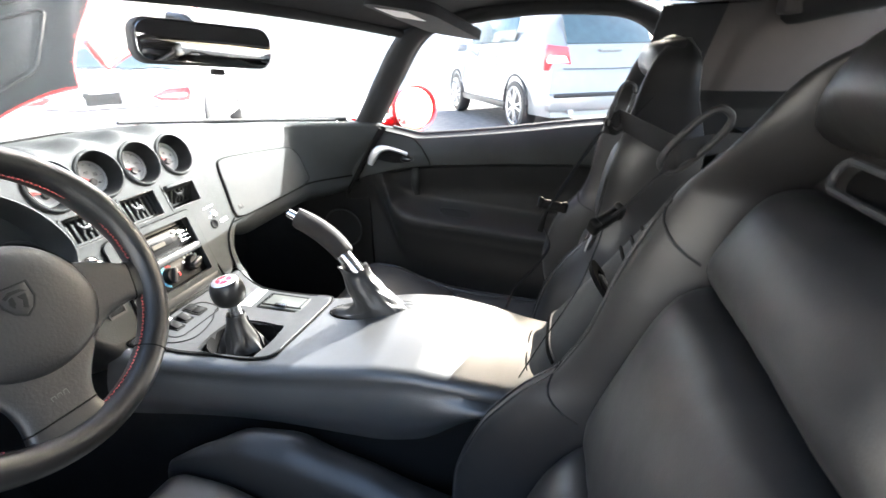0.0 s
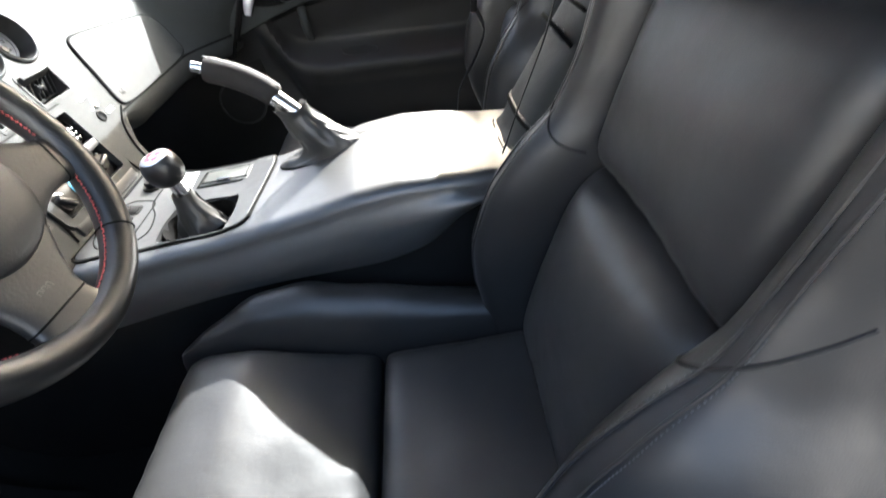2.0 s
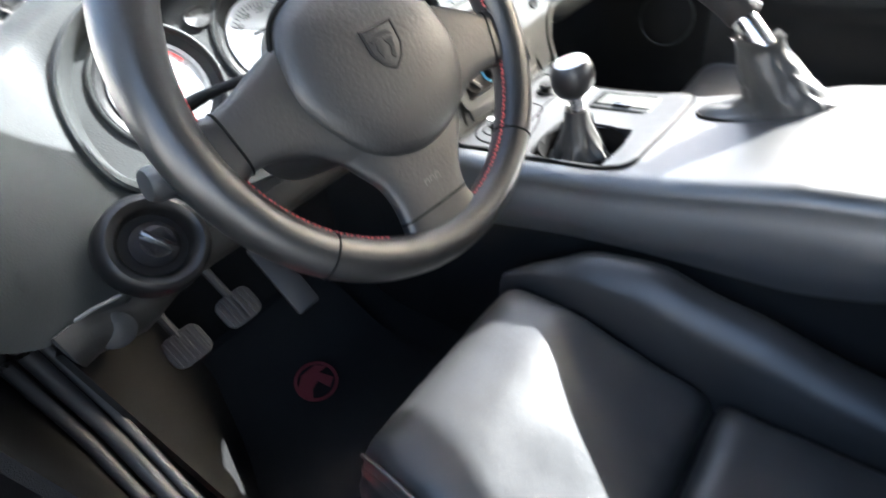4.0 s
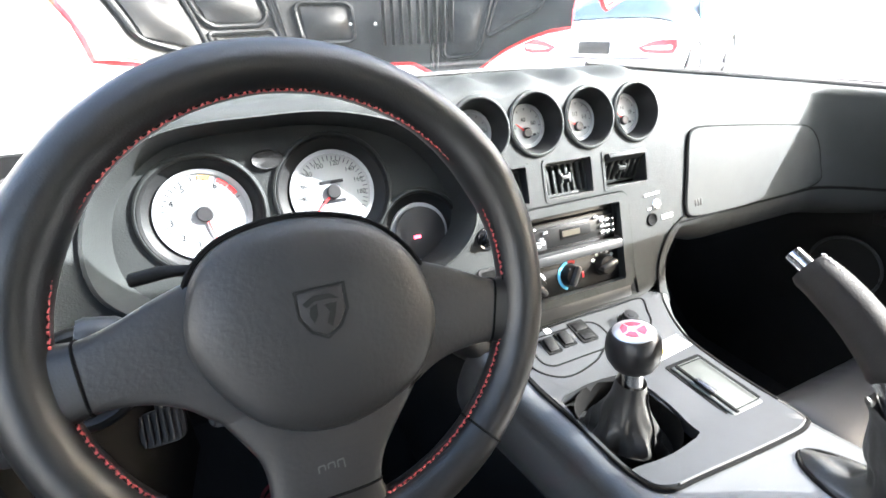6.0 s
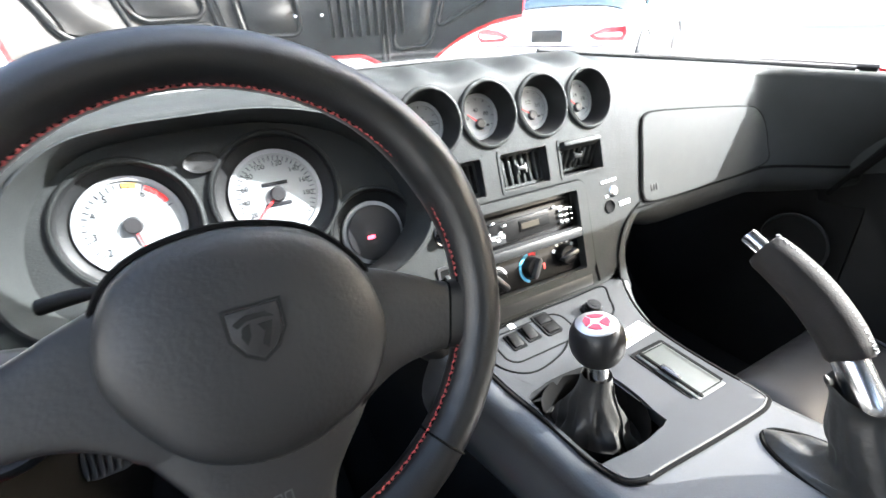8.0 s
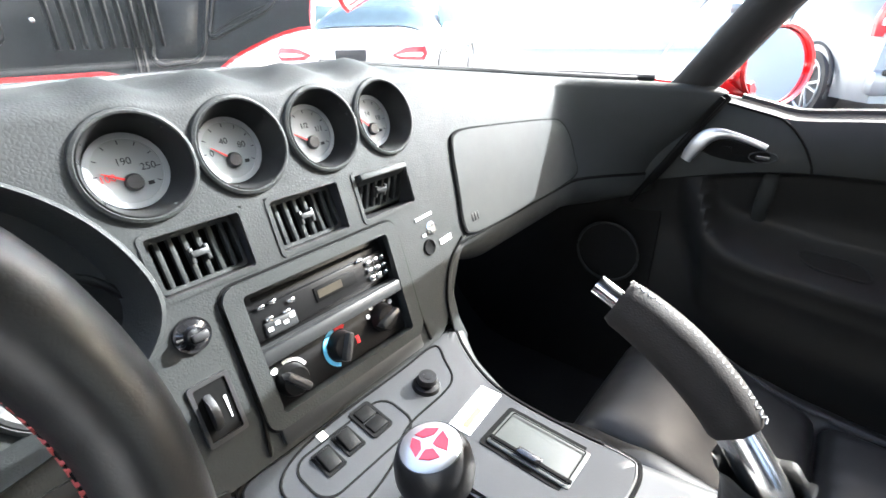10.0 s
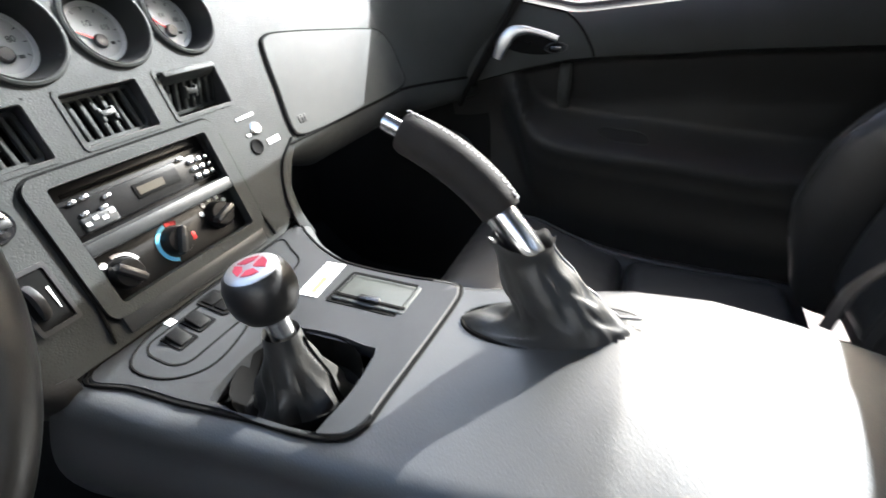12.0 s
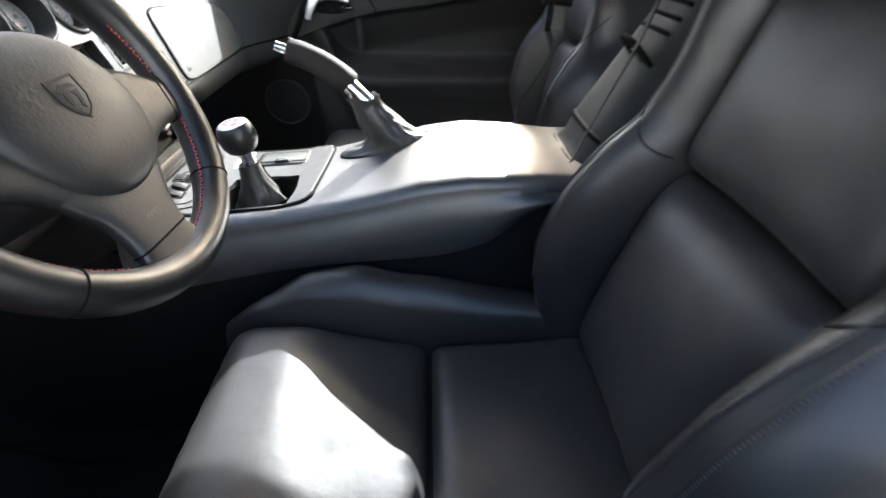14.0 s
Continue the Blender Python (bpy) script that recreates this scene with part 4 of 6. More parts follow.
def draped(outline, hole, lift, steps=1):
    bm = bmesh.new()
    n = len(outline)
    prof = ((0.0, -0.006), (0.0, lift * 0.5), (0.012, lift), (1.0, lift))
    cx, cy = -0.098, 0.487
    rings = []
    for s, h in prof[:3]:
        rings.append([bm.verts.new(over_console(x + (cx - x) * s, y + (cy - y) * s, h)) for x, y in outline])
    # the inner edge is the hole, walked by the same angles
    inner = []
    for x, y in outline:
        a = math.atan2(y - cy, x - cx)
        q = 1.0 / max(abs(math.cos(a)) / 0.056, abs(math.sin(a)) / 0.059)
        rr = q * (1 - 0.07 * abs(math.sin(2 * a)) ** 3)
        inner.append((cx + rr * math.cos(a), cy + rr * math.sin(a)))
    for k in range(1, 9):
        rings.append([bm.verts.new(over_console(x + (ix - x) * (0.012 + 0.988 * k / 8), y + (iy - y) * (0.012 + 0.988 * k / 8), lift)) for (x, y), (ix, iy) in zip(outline, inner)])
    rings.append([bm.verts.new(over_console(ix, iy, -0.012)) for ix, iy in inner])
    for a, b in zip(rings, rings[1:]):
        for i in range(n):
            bm.faces.new((a[i], a[(i + 1) % n], b[(i + 1) % n], b[i]))
    return bm


wpart("trim_plate", draped(PLATE_OUT, HOLE, 0.0035), PLATE, console, "satin grey trim plate round the gear lever")
wpart("plate_edge", tube([over_console(x, y, 0.0005) for x, y in PLATE_OUT], 0.0016, 6, closed=True), VOID, console)
worn = [over_console(x, y, 0.0030) for x, y in PLATE_OUT if y < 0.43 and x > -0.12]
worn.sort(key=lambda p: p.x)
wpart("worn_edge", tube(worn, 0.0011, 6), TRIM, console, "plate edge rubbed pale")
# Black wall and floor paint the deep shade under the gear lever.
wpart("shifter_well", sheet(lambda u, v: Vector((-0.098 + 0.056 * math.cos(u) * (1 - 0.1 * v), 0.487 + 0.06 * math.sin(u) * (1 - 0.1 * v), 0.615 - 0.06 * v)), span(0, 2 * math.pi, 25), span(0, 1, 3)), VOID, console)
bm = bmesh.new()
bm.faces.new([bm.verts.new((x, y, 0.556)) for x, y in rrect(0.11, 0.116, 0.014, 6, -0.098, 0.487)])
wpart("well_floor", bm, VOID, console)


def flat_at(x, y, lift=0.0):
    s = (top_z(y + 0.01) - top_z(y - 0.01)) / 0.02
    return Matrix.Translation((x, y, top_z(y) + lift)) @ Matrix.Rotation(math.atan(s), 4, "X")


# window switches on the rising front of the plate
sw = flat_at(-0.088, 0.606, 0.0037)
out = rrect(0.118, 0.052, 0.018, 8)
wpart("switch_outline", ring_slab(out, [(x * 0.97, y * 0.93) for x, y in out], 0.001, sw @ Matrix.Translation((0.01, 0.004, 0.0006))), VOID, console)
for x, y in ((-0.108, 0.616), (-0.082, 0.619)):
    m = flat_at(x, y, 0.0037)
    w = finish("window_switch", ring_slab(rrect(0.021, 0.028, 0.002), rrect(0.016, 0.022, 0.002), 0.002, m @ Matrix.Translation((0, 0, 0.0012))), SWITCH)
    put(w, console)
    r = finish("rocker", block(0.015, 0.021, 0.007, 0.002, m @ Matrix.Translation((0, 0, 0.0015)) @ Matrix.Rotation(radians(12), 4, "X")), SWITCH)
    r.parent = w
m = flat_at(-0.050, 0.622, 0.0037)
w = finish("window_switch", ring_slab(rrect(0.026, 0.040, 0.004), rrect(0.020, 0.033, 0.003), 0.002, m @ Matrix.Translation((0, 0, 0.0014))), SWITCH)
put(w, console)
for k in (-1, 1):
    r = finish("rocker", block(0.019, 0.015, 0.004, 0.0015, m @ Matrix.Translation((0, 0.0083 * k, 0.001))), SWITCH)
    r.parent = w
loop_pts = closed_curve([(-0.150, 0.590), (-0.120, 0.566), (-0.070, 0.572), (-0.030, 0.590), (0.030, 0.592), (0.054, 0.599), (0.068, 0.620), (0.078, 0.645), (0.02, 0.646), (-0.10, 0.645), (-0.150, 0.628)], 60)
wpart("panel_groove", tube([over_console(x, y, 0.0037) for x, y in loop_pts], 0.0013, 6, closed=True), VOID, console)
wpart("dash_joint", tube([over_console(x, 0.656 + 0.011 * smooth(0.08, 0.155, x), 0.0035) for x in span(0.080, 0.150, 12)], 0.0022, 6), VOID, console)
wpart("plate_gap", tube([over_console(-0.04 + (x + 0.04) * 1.022, 0.52 + (y - 0.52) * 1.02, 0.0012) for x, y in PLATE_OUT], 0.0024, 6, closed=True), VOID, console, "dark gap round the trim plate")
wpart("window_sign", block(0.009, 0.009, 0.001, 0.001, flat_at(-0.096, 0.640, 0.0042)), WHITE, console)
wpart("lighter", lathe([(0.0, 0.015), (0.010, 0.0145), (0.0115, 0.010), (0.0095, 0.005), (0.0145, 0.004), (0.016, 0)], 30, flat_at(0.024, 0.612, 0.0035)), RADIO_BLACK, console)
wpart("lighter_cap", lathe([(0.0, 0.0155), (0.005, 0.0152), (0.006, 0.0135)], 20, flat_at(0.024, 0.612, 0.0035)), RADIO_BLACK, console)
wpart("sticker", block(0.068, 0.025, 0.0006, 0, flat_at(0.036, 0.553, 0.0042) @ Matrix.Rotation(radians(5), 4, "Z")), WHITE, console, "white notice sticker with a yellow bar")
wpart("sticker_bar", block(0.030, 0.007, 0.0006, 0, flat_at(0.024, 0.549, 0.0047) @ Matrix.Rotation(radians(5), 4, "Z")), AMBER, console)
tray = flat_at(0.032, 0.478, 0.0037)
wpart("ash_tray_frame", ring_slab(rrect(0.060, 0.098, 0.004), rrect(0.049, 0.086, 0.002), 0.003, tray @ Matrix.Translation((0, 0, 0.0006))), VOID, console)
wpart("tray_groove", ring_slab(rrect(0.0445, 0.080, 0.002), rrect(0.0425, 0.078, 0.002), 0.0006, tray @ Matrix.Translation((0, 0, 0.0040))), VOID, console)
wpart("ash_tray_lid", slab(rrect(0.050, 0.087, 0.003), 0.004, tray @ Matrix.Translation((0, 0, 0.002)), 0.001), LID, console, "scuffed grey sliding tray lid")
wpart("lid_lip", block(0.004, 0.086, 0.002, 0.0006, tray @ Matrix.Translation((-0.017, 0, 0.0024))), VOID, console)
wpart("lid_latch", block(0.008, 0.026, 0.006, 0.002, tray @ Matrix.Translation((-0.017, 0.0, 0.004))), GLOSS, console)


# panel that climbs between the seat backs
def post(u, v):
    y = line([(0, -0.005), (0.25, -0.045), (1, -0.27)], v)
    z = line([(0, 0.619), (0.12, 0.628), (0.25, 0.665), (1, 0.97)], v)
    w = 0.098
    x = XC + 0.0 + w * (2 * u - 1)
    return Vector((x, y + 0.03 * (2 * u - 1) ** 4 * -1, z - 0.02 * (2 * u - 1) ** 4))


wpart("rear_panel", sheet(post, span(0, 1, 16), span(0, 1, 24), 0.006), VINYL, console, "dark grey panel rising between the seat backs")
wpart("rear_seam", tube([post(u, 0.03) + Vector((0, 0.0008, 0.0012)) for u in span(0.02, 0.98, 24)], 0.0020, 6), VOID, console)
for v, r, mat in ((0.225, 0.0030, VOID), (0.243, 0.0014, PLATE)):
    wpart("panel_step", tube([post(u, v) + Vector((0, 0.0010, 0.0010)) for u in span(0.12, 0.88, 20)], r, 6), mat, console)
cup = Matrix.Translation((-0.055, -0.1135, 0.7605)) @ Matrix.Rotation(radians(54), 4, "X")
wpart("release_ring", ring_slab(rrect(0.080, 0.074, 0.030, 8), rrect(0.046, 0.042, 0.017, 8), 0.006, cup @ Matrix.Translation((0, 0, 0.004))), VOID, console, "rounded black release surround")
wpart("release_knob", lathe([(0.0, 0.006), (0.014, 0.006), (0.017, 0.003), (0.017, -0.004)], 24, cup), PLASTIC, console)
wpart("release_mark", block(0.004, 0.010, 0.001, 0.0003, cup @ Matrix.Translation((0, 0, 0.0066))), GREY_STITCH, console)
for k in range(3):
    wpart("panel_slot", block(0.10, 0.008, 0.005, 0.002, Matrix.Translation((-0.035, -0.1395 - 0.013 * k, 0.7945 + 0.0176 * k)) @ Matrix.Rotation(radians(54), 4, "X")), VOID, console)

# ---- gear lever ----
shifter = thing("gear_lever", (-0.105, 0.487, 0.56), "gear lever with black ball knob, metal stem and leather boot", "gear lever")
KN = Vector((-0.107, 0.488, 0.712))
lean = Matrix.Translation(KN) @ Matrix.Rotation(radians(-4), 4, "X") @ Matrix.Rotation(radians(-6), 4, "Y")
wpart("knob", lathe([(0.0, 0.0225), (0.0215, 0.0222), (0.0235, 0.0200), (0.0270, 0.011), (0.0280, 0.0), (0.0265, -0.009), (0.022, -0.0175), (0.0145, -0.0225), (0.0, -0.024)], 40, lean), KNOB, shifter, "satin black ball knob")
wpart("knob_cap", lathe([(0.0, 0.0247), (0.012, 0.0245), (0.0195, 0.0234), (0.0212, 0.0218)], 36, lean), CAP, shifter, "brushed metal cap with a red crest shape")
crestpts = [(-0.012, 0.006), (-0.004, 0.012), (0.008, 0.011), (0.013, 0.003), (0.006, 0.004), (0.010, -0.008), (0.003, -0.012), (0.001, -0.001), (-0.006, -0.003), (-0.011, -0.010), (-0.014, -0.002)]
for q in ([(-0.0145, 0.001), (-0.010, 0.0105), (-0.003, 0.0145), (-0.002, 0.007), (-0.007, 0.002)], [(0.000, 0.0145), (0.009, 0.0115), (0.0145, 0.003), (0.008, 0.0025), (0.001, 0.0075)],
          [(-0.0145, -0.002), (-0.006, -0.0005), (-0.002, -0.005), (-0.005, -0.0135), (-0.011, -0.009)], [(0.001, -0.002), (0.007, -0.001), (0.0145, -0.001), (0.010, -0.010), (0.002, -0.0145), (0.0005, -0.006)]):
    wpart("crest", slab(q, 0.0008, lean @ Matrix.Translation((0, 0, 0.0252)) @ Matrix.Scale(0.92, 4), 0.0), CREST, shifter, "red crest shape")
wpart("stem", lathe([(0.0, -0.018), (0.0105, -0.018), (0.0115, -0.026), (0.0105, -0.030), (0.0105, -0.058), (0.012, -0.062), (0.0, -0.064)], 28, lean), CHROME, shifter)


def boot(a, u):
    z = line([(0, 0.668), (0.12, 0.650), (0.5, 0.612), (1, 0.562)], u)
    r = line([(0, 0.0155), (0.12, 0.018), (0.45, 0.029), (0.8, 0.043), (1, 0.054)], u)
    fold = 1 + (0.10 * math.sin(5 * a + 7 * u) + 0.06 * math.sin(11 * a - 9 * u)) * smooth(0.05, 0.5, u)
    c = KN + Vector((0.006, 0.0, 0)) * (1 - u) + (Vector((-0.100, 0.487, 0)) - KN) * u
    return Vector((c.x + r * fold * math.cos(a), c.y + r * fold * math.sin(a) * 1.03, z + 0.004 * math.sin(4 * a + 12 * u) * u))


bm = sheet(boot, span(0, 2 * math.pi, 49), span(0, 1, 22))
bmesh.ops.remove_doubles(bm, verts=bm.verts, dist=1e-5)
wpart("boot", bm, LEATHER_WORN, shifter, "creased black leather boot")
wpart("boot_seam", tube([boot(-1.2, u) + Vector((0.001, -0.001, 0)) for u in span(0.05, 0.95, 14)], 0.0011, 6), VOID, shifter)

# ---- parking brake ----
brake = thing("parking_brake", (0.02, 0.27, 0.62), "parking brake lever with leather grip, metal tube and gathered boot", "parking brake")
axis_pts = bez([(0.0345, 0.426, 0.801), (0.0350, 0.404, 0.791), (0.0340, 0.376, 0.775), (0.0300, 0.350, 0.756), (0.0245, 0.331, 0.738)], 20)
wpart("grip", tube(axis_pts, lambda t: 0.0186 + 0.0016 * math.sin(t * math.pi) - 0.003 * smooth(0.95, 1, t) - 0.002 * smooth(0.04, 0, t), 22), GRIP, brake, "black leather grip")
wpart("button", tube([(0.0342, 0.416, 0.797), (0.0350, 0.443, 0.809)], 0.0078, 20), CHROME, brake, "chrome release button")
wpart("lever_tube", tube(bez([(0.0235, 0.340, 0.746), (0.0175, 0.312, 0.714), (0.014, 0.292, 0.685)], 10), 0.0138, 20), CHROME, brake)
bm = bmesh.new()
for i in range(34):
    p, q = axis_pts[min(19, int(i / 34 * 19))], axis_pts[min(19, int(i / 34 * 19) + 1)]
    f = i / 34 * 19 - int(i / 34 * 19)
    c = p + (q - p) * f
    d = (q - p).normalized()
    upv = Vector((1, 0, 0)).cross(d).normalized()
    upv = upv if upv.z > 0 else -upv
    bmesh.ops.create_cube(bm, size=1, matrix=Matrix.Translation(c + upv * 0.0196) @ d.to_track_quat("Y", "Z").to_matrix().to_4x4() @ Matrix.Rotation(radians(20 if i % 2 else -20), 4, "Z") @ Matrix.Diagonal((0.0042, 0.0010, 0.0011, 1)))
tagged(wpart("stitching", bm, GREY_STITCH, brake, "pale stitched seam along the grip"), kind="stuff")


def brake_boot(a, u):
    c = Vector((line([(0, 0.0155), (1, 0.020)], u), lerp([(0, 0.314), (0.10, 0.311), (0.35, 0.296), (0.7, 0.272), (0.85, 0.276), (1, 0.280)], u), line([(0, 0.722), (0.06, 0.716), (0.12, 0.708), (0.45, 0.668), (0.75, 0.636), (0.85, 0.629), (1, 0.620)], u)))
    rx = line([(0, 0.0250), (0.06, 0.0225), (0.12, 0.0215), (0.3, 0.027), (0.7, 0.033), (1, 0.036)], u)
    ry = lerp([(0, 0.0290), (0.06, 0.0260), (0.12, 0.0255), (0.35, 0.034), (0.6, 0.044), (0.75, 0.057), (0.87, 0.080), (1, 0.092)], u)
    f = 1 + (0.035 * math.sin(4 * a + 3 * u) + 0.016 * math.sin(9 * a - 4 * u + math.sin(3 * a)) + 0.006 * math.sin(21 * a + 6 * u)) * smooth(0.02, 0.30, u) * (1 - 0.45 * u)
    frill = (0.0018 * math.sin(8 * a) + 0.0025 * math.sin(3 * a)) * max(0, 1 - u * 14)
    fold = 0.0016 * math.sin(3 * a + 30 * u + 2 * math.sin(5 * a)) * smooth(0.15, 0.4, u) * smooth(1.0, 0.7, u)
    x, y = c.x + rx * f * math.cos(a), c.y + ry * f * math.sin(a)
    lowest = over_console(x, y, 0.0035 * smooth(1.0, 0.9, u)).z
    return Vector((x, y, max(lowest, c.z + frill + fold + 0.0015 * math.sin(7 * a + 9 * u))))


bm = sheet(brake_boot, span(0, 2 * math.pi, 97), span(0, 1, 40))
bmesh.ops.remove_doubles(bm, verts=bm.verts, dist=1e-5)
wpart("boot", bm, LEATHER_WORN, brake, "gathered black leather boot")
slot = [(0.021 + 0.036 * math.cos(2 * math.pi * i / 40), 0.281 + 0.091 * math.sin(2 * math.pi * i / 40)) for i in range(40)]
wpart("boot_gap", tube([over_console(x, y, 0.0006) for x, y in slot], 0.0026, 6, closed=True), VOID, brake, "dark gap round the boot's foot")
wpart("boot_stitch", tube([brake_boot(-0.95, u) + Vector((0.0008, -0.001, 0.0006)) for u in span(0.08, 0.95, 24)], 0.0011, 6), GREY_STITCH, brake)


# ---- seats ----
def seat(cx, door, label, shift=0.0, slope=0.385):
    """A bucket seat; door is the side (-1 or 1) on which its door lies."""
    s = thing("bucket_seat", (cx, 0.2, 0.22), label, "car seat", "front seats")

    def zc(y):
        return lerp([(-0.06, 0.425), (0.05, 0.424), (0.16, 0.426), (0.25, 0.436), (0.34, 0.466), (0.42, 0.496), (0.47, 0.500), (0.52, 0.486)], y)

    def base(u, v):
        y = -0.06 + 0.58 * min(v, 1.0)
        d, side = abs(u), (1 if u >= 0 else -1)
        peak = lerp([(-0.06, 0.022), (0.02, 0.026), (0.12, 0.044), (0.22, 0.070), (0.31, 0.074), (0.39, 0.046), (0.46, 0.012), (0.52, 0.0)], y)
        wide = lerp([(-0.06, 0.235), (0.10, 0.245), (0.30, 0.252), (0.42, 0.238), (0.47, 0.205), (0.52, 0.175)], y)
        strip = lerp([(-0.06, 0.405), (0.12, 0.412), (0.26, 0.424), (0.38, 0.446), (0.46, 0.448), (0.52, 0.425)], y)
        if d <= 0.55:
            x, z = 0.150 * d / 0.55, zc(y) - 0.045
        elif side != door:
            if d <= 0.9:
                t = (d - 0.55) / 0.35
                x = 0.150 + (wide - 0.150) * t
                z = zc(y) - 0.045 * smooth(0.14, 0.0, t) + (peak + 0.008) * math.sin(math.pi * min(1.0, t * 0.92)) ** 0.55 - 0.03 * t ** 4
            else:
                t = (d - 0.9) / 0.1
                x, z = wide + 0.010 * math.sin(math.pi * t), zc(y) - 0.012 - 0.19 * t + 0.004 * (1 - t)
        else:
            ws = 0.150 + (wide - 0.150) * 0.95
            if d <= 0.9:
                t = (d - 0.55) / 0.35
                x = 0.150 + (ws - 0.150) * t
                z = zc(y) - 0.045 + (strip - zc(y) + 0.045) * smooth(0.0, 0.30, t) - 0.060 * max(0.0, (t - 0.30) / 0.70) ** 2.2
            else:
                t = (d - 0.9) / 0.1
                x, z = ws + 0.006 * math.sin(math.pi * t), strip - 0.060 - 0.13 * t
        if v > 1:
            t = v - 1
            y += 0.03 * math.sin(t * math.pi / 2)
            z = z + (0.27 - z) * (1 - math.cos(t * math.pi / 2))
        return Vector((cx + side * x, y, z + 0.0016 * noise.noise(Vector((cx + x * 14, y * 14, side)))))
    us = span(-1, -0.9, 5) + span(-0.9, -0.55, 26)[1:] + span(-0.55, 0.55, 14)[1:] + span(0.55, 0.9, 26)[1:] + span(0.9, 1, 5)[1:]
    wpart("seat_base", sheet(base, us, span(0, 1, 40) + span(1, 2, 8)[1:]), LEATHER, s)

    def pillow(x0, x1, y0, y1, lift, nm, surf, mat, drop=0.03, p=8.0, n=26, taper=0.0):
        def f(u, v):
            y = (y0 + y1) / 2 + (y1 - y0) / 2 * v
            x = (x0 + x1) / 2 + (x1 - x0) / 2 * u * (1 - taper * (v + 1) / 2)
            e = max(0.0, (1 - abs(u) ** p) * (1 - abs(v) ** p))
            q, nrm = surf(x, y)
            crown = 0.45 + 0.55 * (1 - u * u) * (1 - v * v)
            pucker = 0.0014 * math.sin(x * 170 + y * 60) * max(abs(u), abs(v)) ** 5 + 0.0016 * noise.noise(Vector((x * 17, y * 17, cx)))
            return q + nrm * ((lift * crown + drop) * e ** 0.5 - drop + pucker * e)
        g = [-1, -0.996, -0.985, -0.965, -0.93, -0.88, -0.82] + span(-0.74, 0.74, n) + [0.82, 0.88, 0.93, 0.965, 0.985, 0.996, 1]
        return wpart(nm, sheet(f, g, g), mat, s)

    def cushion_surface(x, y):
        return Vector((cx + x, y, zc(y))), Vector((0, 0, 1))
    a, b = (-0.160, 0.152) if door < 0 else (-0.152, 0.160)
    pillow(a, b, 0.2375, 0.516, 0.010, "front_pad", cushion_surface, LEATHER_PAD, 0.040, 14.0, taper=0.05)
    pillow(a, b, -0.03, 0.2315, 0.010, "rear_pad", cushion_surface, LEATHER_PAD, 0.040, 14.0)
    for y0, y1 in ((0.243, 0.50), (0.0, 0.226)):
        wpart("cushion_piping", tube([(cx + door * 0.1575 * (1 - 0.045 * smooth(0.24, 0.5, y)), y, zc(y) - 0.004) for y in span(y0, y1, 20)], 0.0024, 6), LEATHER, s)
    crease = [base(door * (0.70 + 0.16 * k / 8), 0.27 - 0.07 * k / 8 + 0.02 * math.sin(k)) + Vector((0, 0, 0.0006)) for k in range(9)]
    wpart("strip_seam", tube(crease, 0.0014, 6), EMBOSS, s)
    edge = [base(door * 0.80, v) + Vector((0, 0, 0.0008)) for v in span(0.30, 0.98, 40)]
    wpart("strip_piping", tube(edge, 0.0016, 6), LEATHER, s)

    def yb(z):
        return 0.012 + shift - slope * (z - 0.43)

    def half(z):
        return lerp([(0.38, 0.225), (0.48, 0.250), (0.60, 0.262), (0.68, 0.250), (0.75, 0.216), (0.80, 0.208), (0.87, 0.212), (0.92, 0.210), (0.96, 0.192), (1.00, 0.156), (1.03, 0.138), (1.06, 0.127), (1.08, 0.105), (1.09, 0.080), (1.095, 0.056)], z)

    def forward(z):
        return lerp([(0.38, 0.030), (0.45, 0.062), (0.52, 0.092), (0.58, 0.106), (0.64, 0.102), (0.70, 0.080), (0.745, 0.052), (0.80, 0.046), (0.88, 0.050), (0.96, 0.044), (1.03, 0.034), (1.06, 0.026), (1.095, 0.0)], z)

    def deep(z):
        return lerp([(0.38, 0.10), (0.88, 0.090), (1.0, 0.058), (1.06, 0.046), (1.095, 0.022)], z)

    def back(u, z):
        d, side = abs(u), (1 if u >= 0 else -1)
        w, fwd, y0 = half(z), forward(z), yb(z)
        wi = min(0.134, w * 0.72)
        crest_x = wi + min(0.044, 0.55 * (w - wi))
        sunk = 0.034 * smooth(1.09, 1.05, z)
        if d <= 0.5:
            return Vector((cx + side * wi * d / 0.5, y0 - sunk, z))
        if d <= 0.66:
            t = (d - 0.5) / 0.16
            return Vector((cx + side * (wi + (crest_x - wi) * t ** 1.3), y0 - sunk + (fwd + sunk) * math.sin(t * math.pi / 2) ** 0.75, z))
        if d <= 0.88:
            t = (d - 0.66) / 0.22
            q = t * math.pi / 2
            return Vector((cx + side * (crest_x + (w - crest_x) * math.sin(q) ** 0.95), y0 - 0.025 + (fwd + 0.025) * math.cos(q) ** 0.85, z))
        t = (d - 0.88) / 0.12
        return Vector((cx + side * (w + 0.004 * math.sin(math.pi * t)), y0 - 0.025 + (0.025 - deep(z)) * t, z))

    def creased(u, z):
        p = back(u, z)
        return p + Vector((0, 0.0018, 0.0008)) * noise.noise(Vector((p.x * 15, z * 20, cx)))
    half_u = span(0.5, 0.66, 16) + span(0.66, 0.88, 22)[1:] + span(0.88, 1, 5)[1:]
    ub = [-q for q in reversed(half_u)] + span(-0.5, 0.5, 9)[1:-1] + half_u
    wpart("backrest_shell", sheet(creased, ub, span(0.38, 1.095, 80)), LEATHER, s)
